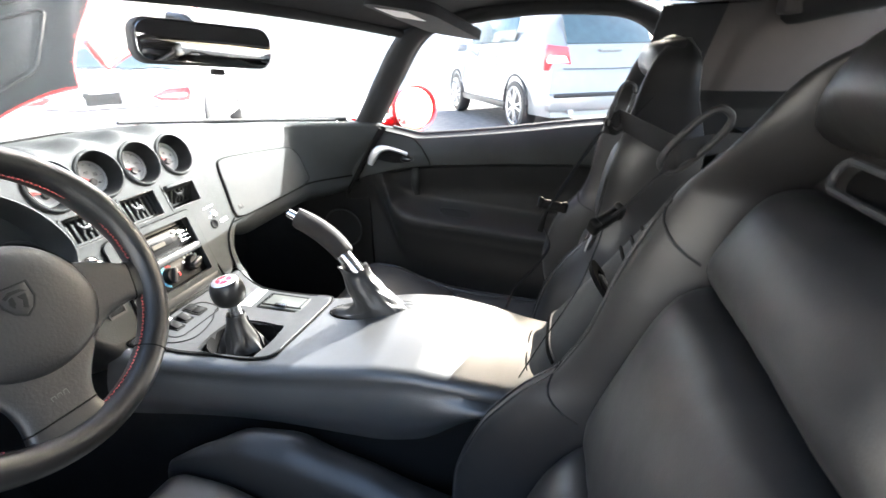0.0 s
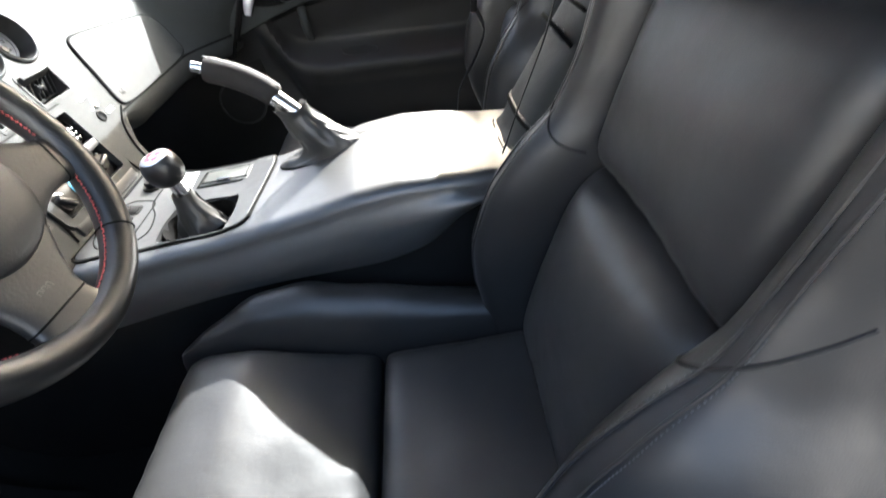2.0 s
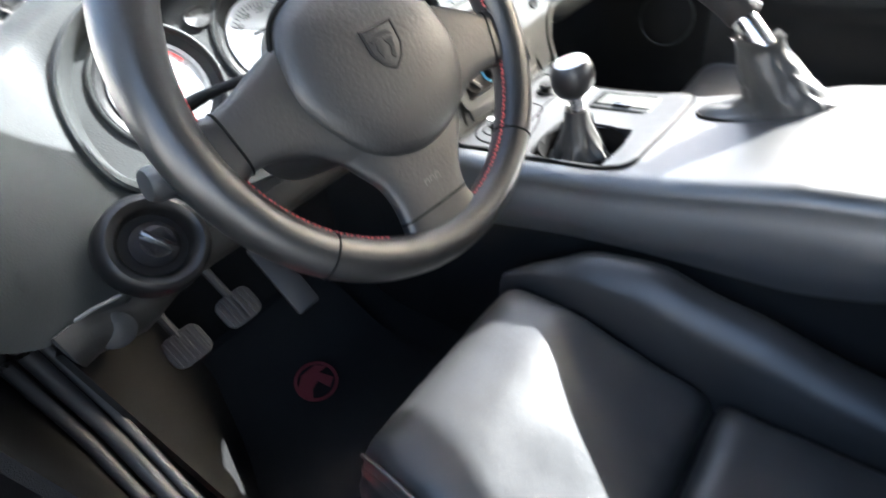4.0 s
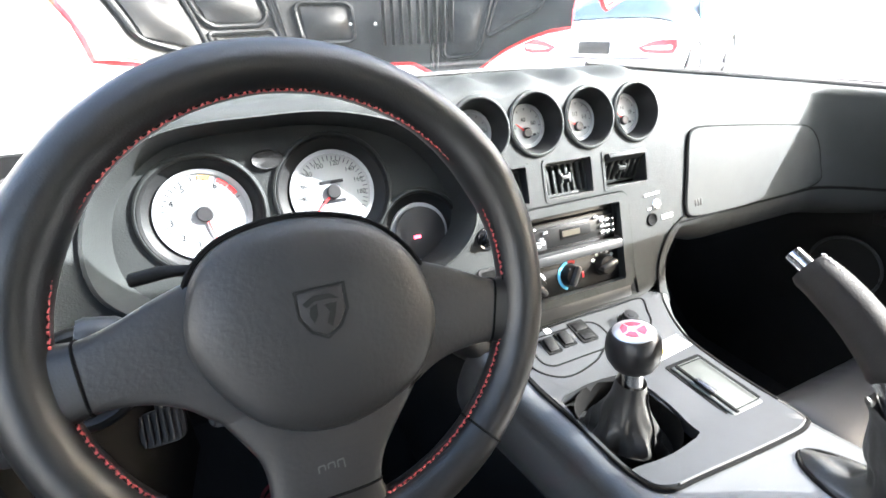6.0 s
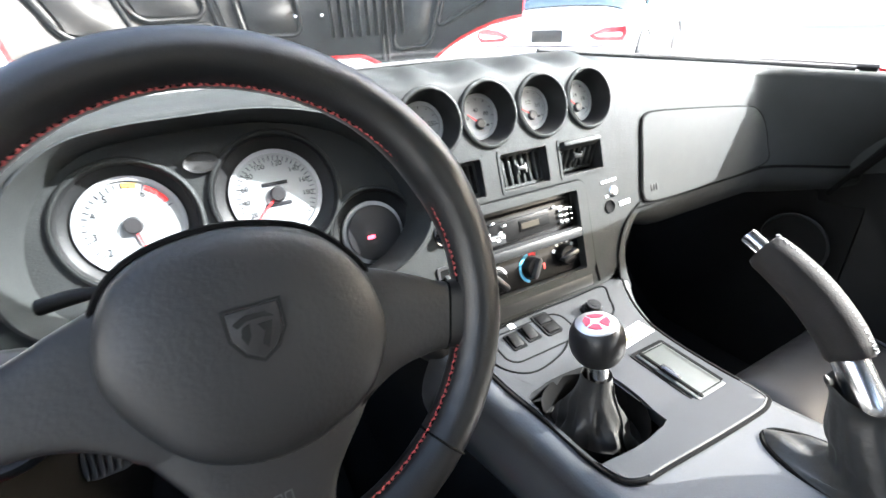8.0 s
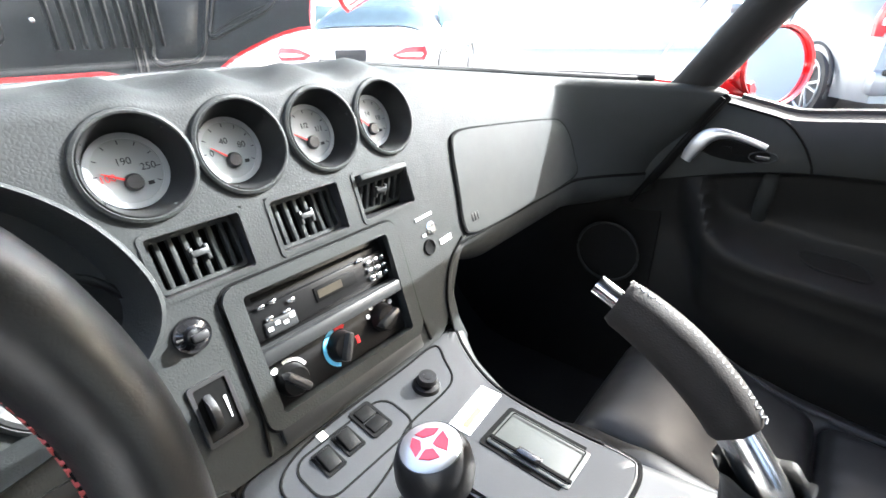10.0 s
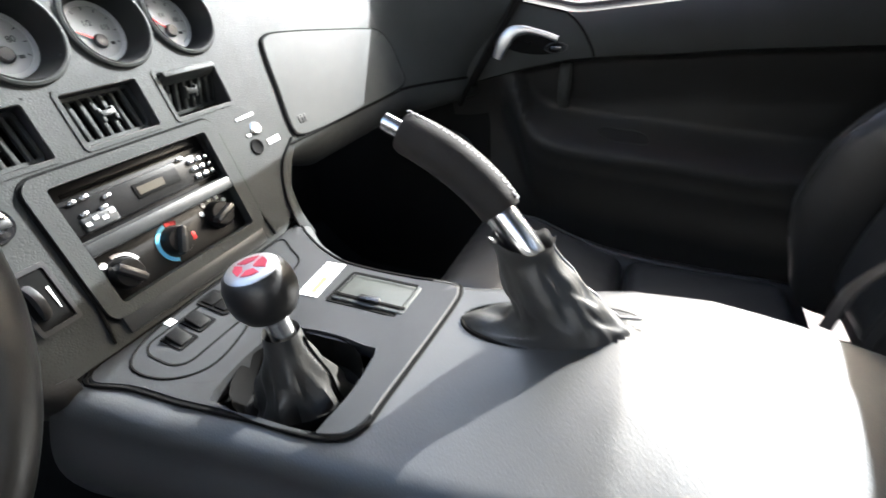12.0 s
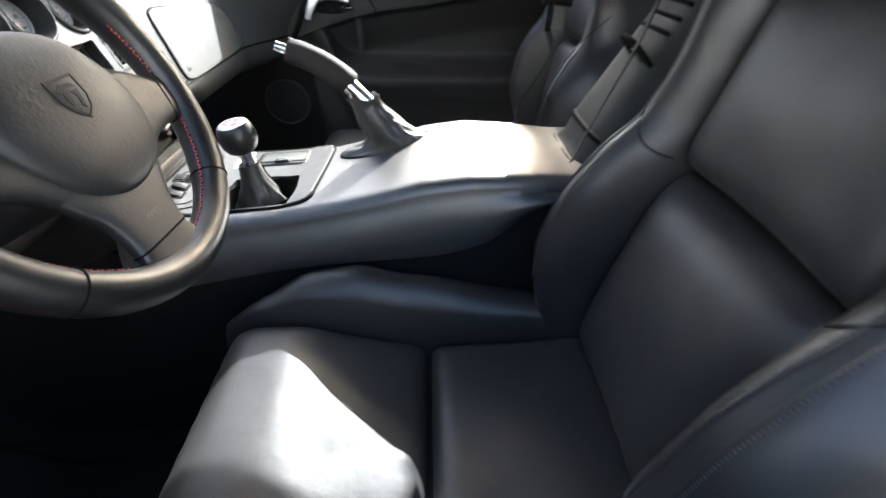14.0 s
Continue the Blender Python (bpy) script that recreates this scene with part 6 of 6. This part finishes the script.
# ---- mirror and visor ----
rvm = thing("rear_view_mirror", (-0.12, 0.42, 1.09), "black framed rear-view mirror under the windscreen header", "mirror")
mm = Matrix.Translation((-0.126, 0.42, 1.0935)) @ Matrix.Rotation(radians(-27), 4, "Z") @ Matrix.Rotation(radians(90), 4, "X") @ Matrix.Rotation(radians(-4.5), 4, "Z")
o = rrect(0.178, 0.053, 0.018, 8)
wpart("housing", slab(o, 0.022, mm @ Matrix.Translation((0, 0, 0.004)), 0.006, 3), RUBBER, rvm)
wpart("mirror_glass", slab([(x * 0.97, y * 0.87) for x, y in o], 0.002, mm @ Matrix.Translation((0, 0, 0.0055)), 0.0005), MIRROR, rvm)
wpart("tab", block(0.018, 0.008, 0.012, 0.003, mm @ Matrix.Translation((0.01, -0.033, -0.004))), PLASTIC, rvm)
wpart("arm", tube([mm @ Vector((0, 0.01, -0.02)), (-0.10, 0.47, 1.125), (-0.09, 0.50, 1.13)], 0.009, 10), PLASTIC, rvm)
visor = thing("sun_visor", (0.30, 0.27, 1.13), "black padded sun visor with a white label, folded up", "sun visor")
vm = Matrix.Translation((0.27, 0.225, 1.138)) @ Matrix.Rotation(radians(10), 4, "X") @ Matrix.Rotation(radians(5), 4, "Y") @ Matrix.Rotation(radians(-6), 4, "Z")
wpart("pad", slab(rrect(0.36, 0.13, 0.045, 8), 0.02, vm @ Matrix.Translation((0, 0, 0.01)), 0.006, 3), HEADLINER, visor)
wpart("label", block(0.085, 0.060, 0.0008, 0, vm @ Matrix.Translation((-0.10, 0.015, -0.0105))), WHITE, visor)


# ---- seat belts ----
def belt(name, run, guide, grip, tip, metal, wide):
    b = thing(name, run[0], "black webbing belt threaded through a shoulder guide", "seat belt", "belts")
    wpart("webbing", ribbon(bez(run, 50), wide, 0.0016, lambda i: (0.86 * smooth(13, 19, i), 0.25 - 0.28 * smooth(13, 19, i), 0.95 - 1.45 * smooth(13, 19, i))), FABRIC, b)
    g0, g1 = Vector(guide[0]), Vector(guide[1])
    ax = (g1 - g0) / 2
    side = ax.cross(Vector((1, 0, 0))).normalized() * 0.0135
    loop = []
    for a in span(0, 2 * math.pi, 37)[:-1]:
        c, q = math.cos(a), math.sin(a)
        loop.append((g0 + g1) / 2 + ax * (abs(q) ** 0.7 * (1 if q > 0 else -1)) + side * (abs(c) ** 0.7 * (1 if c > 0 else -1)))
    wpart("guide", tube(loop, 0.0036, 10, closed=True), RUBBER, b, "black plastic shoulder guide loop")
    p, q, r = Vector(grip[0]), Vector(grip[1]), Vector(tip)
    ex = (q - p).normalized()
    ez = ex.cross(r - (p + q) / 2).normalized()
    ey = ez.cross(ex)
    m = Matrix((ex, ey, ez)).transposed().to_4x4()
    m.translation = (p + q) / 2
    wpart("tongue_grip", block((q - p).length, 0.017, 0.012, 0.005, m, 3), SWITCH, b)
    for k in (-1, 1):
        wpart("grip_end", block(0.010, 0.020, 0.0145, 0.004, m @ Matrix.Translation((k * 0.42 * (q - p).length, -0.001, 0)), 3), SWITCH, b)
    wpart("tongue", block(0.011, (r - (p + q) / 2).length, 0.003, 0.001, m @ Matrix.Translation((-0.010, 0.5 * (r - (p + q) / 2).length, 0))), metal, b, "belt tongue")
    return b


belt("shoulder_belt", [(-0.04, -0.19, 0.955), (0.05, -0.155, 0.965), (0.14, -0.135, 0.968), (0.150, -0.128, 0.965), (0.145, -0.098, 0.942), (0.135, -0.056, 0.873), (0.122, -0.028, 0.823), (0.128, -0.016, 0.785), (0.152, -0.030, 0.735), (0.160, -0.006, 0.685), (0.150, 0.030, 0.640), (0.135, 0.045, 0.600)],
     ((0.150, -0.122, 0.955), (0.150, -0.140, 1.026)), ((0.120, -0.006, 0.828), (0.124, -0.056, 0.818)), (0.112, -0.002, 0.782), SWITCH, 0.036)
belt("shoulder_belt", [(-0.10, -0.30, 0.96), (-0.15, -0.23, 0.985), (-0.19, -0.165, 0.985), (-0.192, -0.148, 0.968), (-0.194, -0.110, 0.922), (-0.186, -0.094, 0.902), (-0.165, -0.088, 0.86), (-0.142, -0.072, 0.79), (-0.130, -0.035, 0.705), (-0.128, -0.004, 0.635)],
     ((-0.176, -0.146, 0.960), (-0.199, -0.190, 1.022)), ((-0.206, -0.078, 0.900), (-0.180, -0.108, 0.914)), (-0.168, -0.080, 0.862), CHROME, 0.020)
buckle = thing("belt_buckle", (-0.64, -0.05, 0.30), "black buckle with a red release button beside the seat", "belt buckle")
wpart("case", block(0.035, 0.06, 0.05, 0.006, Matrix.Translation((-0.628, -0.06, 0.352)) @ Matrix.Rotation(radians(-15), 4, "X")), PLASTIC, buckle)
wpart("release_button", block(0.025, 0.045, 0.012, 0.003, Matrix.Translation((-0.628, -0.06, 0.380)) @ Matrix.Rotation(radians(-15), 4, "X")), RED, buckle)

# ---- outside ----
hood = thing("raised_hood", (XC, 2.0, 0.5), "red clamshell hood tipped open, its black ribbed underside showing", "car hood")


def hood_point(u, v):
    """The inside of the tipped hood; u across, v up from its lower edge."""
    z = 0.90 + 1.15 * v
    w = 0.69 + 0.30 * smooth(0.0, 0.5, v)
    k = 2 * u - 1
    arch = 0.10 * smooth(0.55, 1.0, abs(k)) - 0.055 * smooth(0.25, 0.45, abs(k)) * smooth(0.75, 0.5, abs(k))
    return Vector((0.012 + w * k, 1.86 + 0.16 * v - 0.22 * k * k, z + (arch if k > 0 else 0.6 * arch) * (1 - v)))


wpart("underside", sheet(hood_point, span(0, 1, 60), span(0, 1, 24)), HOODMAT, hood)
wpart("outer_skin", sheet(lambda u, v: hood_point(u, v) + Vector((0, 0.05, 0)), span(0, 1, 30), span(0, 1, 12)), PAINT_RED, hood)
edge = [hood_point(0, v) for v in span(1, 0, 14)] + [hood_point(u, 0) for u in span(0, 1, 50)[1:-1]] + [hood_point(1, v) for v in span(0, 1, 14)]
wpart("edge_flange", tube([p + Vector((0, 0.015, -0.003)) for p in edge], 0.013, 8), PAINT_RED, hood, "red painted edge")


def hood_frame(u0, u1, v0, v1, deep, rad):
    """A pressed panel of the hood's lining: a raised rim round a sunk field."""
    loop = [hood_point((u0 + u1) / 2 + x, (v0 + v1) / 2 + y) + Vector((0, -0.010, 0)) for x, y in rrect(u1 - u0, v1 - v0, min(u1 - u0, v1 - v0) * 0.22, 7)]
    wpart("pressed_rim", tube(loop, rad, 8, closed=True), HOODMAT, hood)
    wpart("pressed_field", sheet(lambda u, v: hood_point(u0 + 0.012 + (u1 - u0 - 0.024) * u, v0 + 0.012 + (v1 - v0 - 0.024) * v) + Vector((0, -0.004 - deep * math.sin(math.pi * u) * math.sin(math.pi * v), 0)), span(0, 1, 14), span(0, 1, 8), 0.004), HOODMAT, hood)


for u0, u1, v0, v1 in ((0.07, 0.19, 0.045, 0.20), (0.20, 0.325, 0.03, 0.115), (0.20, 0.325, 0.13, 0.24), (0.36, 0.66, 0.19, 0.42), (0.38, 0.50, 0.06, 0.16), (0.71, 0.80, 0.05, 0.21), (0.81, 0.93, 0.07, 0.26), (0.71, 0.92, 0.30, 0.55), (0.08, 0.32, 0.28, 0.55)):
    hood_frame(u0, u1, v0, v1, 0.016, 0.007)
for u in (0.342, 0.690):
    for du in (-0.006, 0.006):
        wpart("lining_seam", tube([hood_point(u + du, v) + Vector((0, -0.010, 0)) for v in span(0.01, 0.95, 14)], 0.005, 6), HOODMAT, hood)
wpart("centre_bead", tube([hood_point(0.52 + 0.10 * math.sin(q), 0.30 - 0.11 * math.cos(q)) + Vector((0, -0.022, 0)) for q in span(-1.5, 1.5, 24)], 0.004, 6), TRIM, hood)
for k in range(9):
    wpart("intake_fin", block(0.006, 0.03, 0.15, 0.002, Matrix.Translation((0.10 + 0.03 * k, 1.82, 1.03))), HOODMAT, hood)
for x in (-0.55, -0.02, 0.06, 0.55):
    wpart("clip", lathe([(0.0, 0.006), (0.005, 0.005), (0.007, 0.0)], 16, Matrix.Translation((x, 1.79, 1.02)) @ Matrix.Rotation(radians(90), 4, "X")), CHROME, hood)


def liner(u, v):
    """The wheel-arch side of the hood, a pointed corner hanging outboard of the arch."""
    x = 0.99 + 0.75 * u
    low = 1.055 + (0.85 * (1.06 - x) / 0.07 * 0.12 if x < 1.06 else 0.42 * (x - 1.06))
    return Vector((x, 1.88 + 0.10 * v + 0.05 * u, low + (1.95 - low) * v))


wpart("wing_underside", sheet(liner, span(0, 1, 40), span(0, 1, 16)), TRIM, hood, "grey underside of the hood's wing")
wpart("wing_edge", tube([liner(u, 0) for u in span(0, 1, 40)], 0.012, 8), PAINT_RED, hood)


def car(name, label, length, width, height, paint, profile, at, lights, tailgate):
    """A parked car: a lofted body with wheels, glass, lamps; its tail is at local y = 0 and it points to +y."""
    c = thing(name, (0, 0, 0), label, "car")
    n = 30

    def body(u, k):
        y = length * u
        top = lerp(profile, u)
        ww = width / 2 * (0.90 + 0.10 * math.sin(min(1, max(0, u * 6 if u < 0.5 else (1 - u) * 5)) * math.pi / 2))
        a = k / 24 * math.pi
        px = math.cos(a)
        side = abs(px) ** 0.42 * (1 if px > 0 else -1)
        z = 0.28 + (top - 0.28) * math.sin(a) ** 0.55
        tuck = 1 - 0.20 * smooth(0.98, height, z) - 0.05 * smooth(0.62, 0.30, z) + 0.012 * math.exp(-((z - 0.95) / 0.06) ** 2)
        lean = (0.50 * max(0.0, z - 1.02) + 0.07 * smooth(0.75, 1.0, z)) * (1 - u) ** 6 if tailgate else 0.0
        return Vector((ww * side * tuck, y + lean, z))
    part("body", sheet(body, span(0, 1, 44), list(range(25))), paint, c)
    bm = bmesh.new()
    bm.faces.new([bm.verts.new(body(0, k)) for k in range(25)])
    part("tail_panel", bm, paint, c)
    for sx in (-1, 1):
        lm = Matrix.Translation((sx * (width / 2 - 0.23), -0.03 if not tailgate else 0.05, lights)) @ Matrix.Rotation(radians(90), 4, "X")
        shape = [(-0.20, -0.015), (-0.12, -0.065), (0.16, -0.075), (0.19, 0.0), (0.17, 0.075), (-0.05, 0.055)] if not tailgate else [(-0.20, -0.14), (0.19, -0.14), (0.20, 0.0), (0.15, 0.16), (-0.13, 0.13)]
        part("tail_lamp", slab([(sx * x, y) for x, y in shape][::sx], 0.05, lm, 0.012), LENS_RED, c)
        part("lamp_band", slab([(sx * x * 0.75 + sx * 0.01, y * 0.30 - 0.01) for x, y in shape][::sx], 0.02, lm @ Matrix.Translation((0, 0, 0.018)), 0.002), PAINT_WHITE, c, "clear band in the lamp")
        for wy in (0.18, 0.78):
            w = part("wheel", lathe([(0.0, -0.10), (0.33, -0.10), (0.36, -0.06), (0.36, 0.06), (0.33, 0.10), (0.0, 0.10)], 32, Matrix.Translation((sx * (width / 2 - 0.10), wy * length, 0.36)) @ Matrix.Rotation(radians(90), 4, "Y")), RUBBER, c)
            hub = Matrix.Translation((sx * (width / 2 - 0.10), wy * length, 0.36)) @ Matrix.Rotation(radians(90 * sx), 4, "Y")
            rm = lathe([(0.0, 0.112), (0.05, 0.112), (0.055, 0.095), (0.20, 0.070), (0.235, 0.10), (0.25, 0.112), (0.262, 0.108), (0.262, 0.09)], 32, hub)
            for k in range(10):
                bmesh.ops.create_cube(rm, size=1, matrix=hub @ Matrix.Rotation(math.pi * 2 * k / 10 + (0.11 if k % 2 else -0.11), 4, "Z") @ Matrix.Translation((0.145, 0, 0.10)) @ Matrix.Diagonal((0.20, 0.026, 0.03, 1)))
            arch = [Vector((sx * (width / 2 - 0.015), wy * length + 0.41 * math.cos(q), 0.36 + 0.41 * math.sin(q))) for q in span(-0.25, math.pi + 0.25, 22)]
            part("wheel_arch", tube(arch, 0.020, 8), RUBBER, c, "dark wheel arch")
            part("rim", rm, BEZEL, w)
        part("door_mirror", block(0.20, 0.10, 0.14, 0.04, Matrix.Translation((sx * (width / 2 + 0.06), 0.66 * length, height * 0.68))), paint, c)
    if tailgate:
        part("exhaust_tip", lathe([(0.0, 0.0), (0.035, 0.0), (0.040, 0.004), (0.040, -0.12), (0.0, -0.12)], 20, Matrix.Translation((-width * 0.30, -0.06, 0.36)) @ Matrix.Rotation(radians(90), 4, "X")), BEZEL, c)
        part("bumper_trim", block(width * 0.86, 0.05, 0.05, 0.015, Matrix.Translation((0, -0.075, 0.55))), PLATE, c)
    else:
        part("number_plate", block(0.34, 0.03, 0.12, 0.006, Matrix.Translation((0, -0.02, lights - 0.02))), PLASTIC, c)
        part("plate_bar", block(0.26, 0.005, 0.03, 0, Matrix.Translation((0, -0.037, lights - 0.02))), PLATE, c)
    part("bumper", block(width * 0.92, 0.14, 0.22, 0.05, Matrix.Translation((0, 0.0, 0.46))), paint, c)
    z0, z1 = 1.12, 1.55
    m = Matrix.Translation((0, 0.213, (z0 + z1) / 2)) @ Matrix.Rotation(-math.atan2(0.215, z1 - z0), 4, "X")
    if not tailgate:
        part("rear_window", sheet(lambda u, k: body(u, k) + Vector((0, -0.010, 0.016)), span(0.112, 0.285, 10), span(7.6, 16.4, 13)), CAR_GLASS, c)
    else:
        part("rear_window", block(width * 0.62, 0.02, z1 - z0, 0.008, m), CAR_GLASS, c)
    if tailgate:
        part("roof_spoiler", block(width * 0.70, 0.16, 0.03, 0.012, Matrix.Translation((0, 0.30, 1.60)) @ Matrix.Rotation(radians(8), 4, "X")), paint, c)
        part("brake_lamp", block(0.42, 0.02, 0.022, 0.006, Matrix.Translation((0, 0.222, 1.60))), LENS_RED, c)
    for sx in (-1, 1):
        part("side_window", block(0.02, length * 0.40, 0.32, 0.01, Matrix.Translation((sx * width * 0.445, length * 0.42, height * 0.80)) @ Matrix.Rotation(radians(-12 * sx), 4, "Y")), CAR_GLASS, c)
        part("sill_bar", block(0.05, length * 0.44, 0.09, 0.02, Matrix.Translation((sx * width * 0.485, length * 0.48, 0.34))), PLATE if tailgate else paint, c, "lower sill bar")
        for f in (0.33, 0.52, 0.68):
            part("door_seam", tube([body(f, k) * 1.0 + Vector((sx * 0.002, 0, 0)) for k in (range(1, 9) if sx > 0 else range(23, 15, -1))], 0.006, 6), RUBBER, c)
        for f in (0.36, 0.55):
            part("door_handle", block(0.03, 0.17, 0.03, 0.01, Matrix.Translation((sx * (width / 2 + 0.005), f * length, height * 0.60))), paint, c)
    part("lid_seam", tube([(-width * 0.36, -0.012, lights - 0.12), (0, -0.014, lights - 0.13), (width * 0.36, -0.012, lights - 0.12)], 0.006, 6), RUBBER, c)
    part("lid_handle", block(0.30, 0.03, 0.04, 0.012, Matrix.Translation((0, -0.02 if not tailgate else 0.07, lights + 0.09))), paint, c)
    c.matrix_world = at
    return c


car("white_sedan", "white sedan parked with its tail toward us", 4.5, 1.77, 1.40, PAINT_WHITE, [(0, 0.96), (0.10, 1.00), (0.2, 1.22), (0.33, 1.40), (0.55, 1.38), (0.70, 1.01), (0.93, 0.84), (1, 0.70)], pose(3.41, 4.59, 0, 0, 0, -61), 0.75, False)
car("silver_suv", "silver sport utility vehicle parked beyond the passenger window", 4.75, 1.93, 1.70, PAINT_SILVER, [(0, 1.18), (0.02, 1.52), (0.08, 1.68), (0.35, 1.70), (0.6, 1.6), (0.72, 1.18), (0.95, 1.0), (1, 0.8)], pose(6.06, -0.57, 0, 0, 0, -61), 0.98, True)
tagged(finish("pavement", block(40, 14.5, 0.012, 0.004, Matrix.Translation((16, 9.8, 0.006)))  , CONCRETE), "pale concrete apron of the parking lot", "pavement", kind="structure")
wall = thing("white_building", (12, 16, 0), "pale sunlit commercial building behind the parked cars", "building")
TURN = Matrix.Translation((8, 17, 0)) @ Matrix.Rotation(radians(22), 4, "Z")
wpart("wall", block(60, 0.4, 6.0, 0.02, TURN @ Matrix.Translation((0, 0, 3.0))), STUCCO, wall)
wpart("wall", block(0.4, 60, 6.0, 0.02, Matrix.Translation((22, -10, 3.0))), STUCCO, wall)
# Never in view: a wall added to throw soft light through the open door.
side_wall = thing("unseen_bounce_wall", (-11, 2, 0), "unseen pale wall added to bounce sunlight into the cabin", "building")
wpart("wall", block(0.4, 40, 5.0, 0.02, Matrix.Translation((-11, 0, 2.5))), BOUNCE_PALE, side_wall)
wpart("coping", block(0.6, 40, 0.2, 0.03, Matrix.Translation((-11, 0, 5.1))), STUCCO, side_wall)
wpart("coping", block(60, 0.6, 0.25, 0.03, TURN @ Matrix.Translation((0, 0, 6.1))), STUCCO, wall)

# door mirror of our own car
dm = thing("door_mirror", (0.85, 0.42, 0.85), "red door mirror outside the passenger window", "mirror")
mv = look((0.86, 0.445, 0.908), (0.24, -0.80, 1.06)) @ Matrix.Diagonal((1.25, 0.90, 1, 1))
wpart("shell", lathe([(0.0, 0.075), (0.05, 0.065), (0.078, 0.035), (0.084, 0.0), (0.081, -0.006), (0.076, -0.004), (0.076, 0.002)], 36, mv), PAINT_RED, dm)
wpart("mirror_glass", lathe([(0.0, 0.003), (0.074, 0.003), (0.077, 0.006)], 36, mv), MIRROR, dm)
wpart("foot", block(0.10, 0.07, 0.05, 0.02, Matrix.Translation((0.83, 0.50, 0.865))), PAINT_RED, dm)
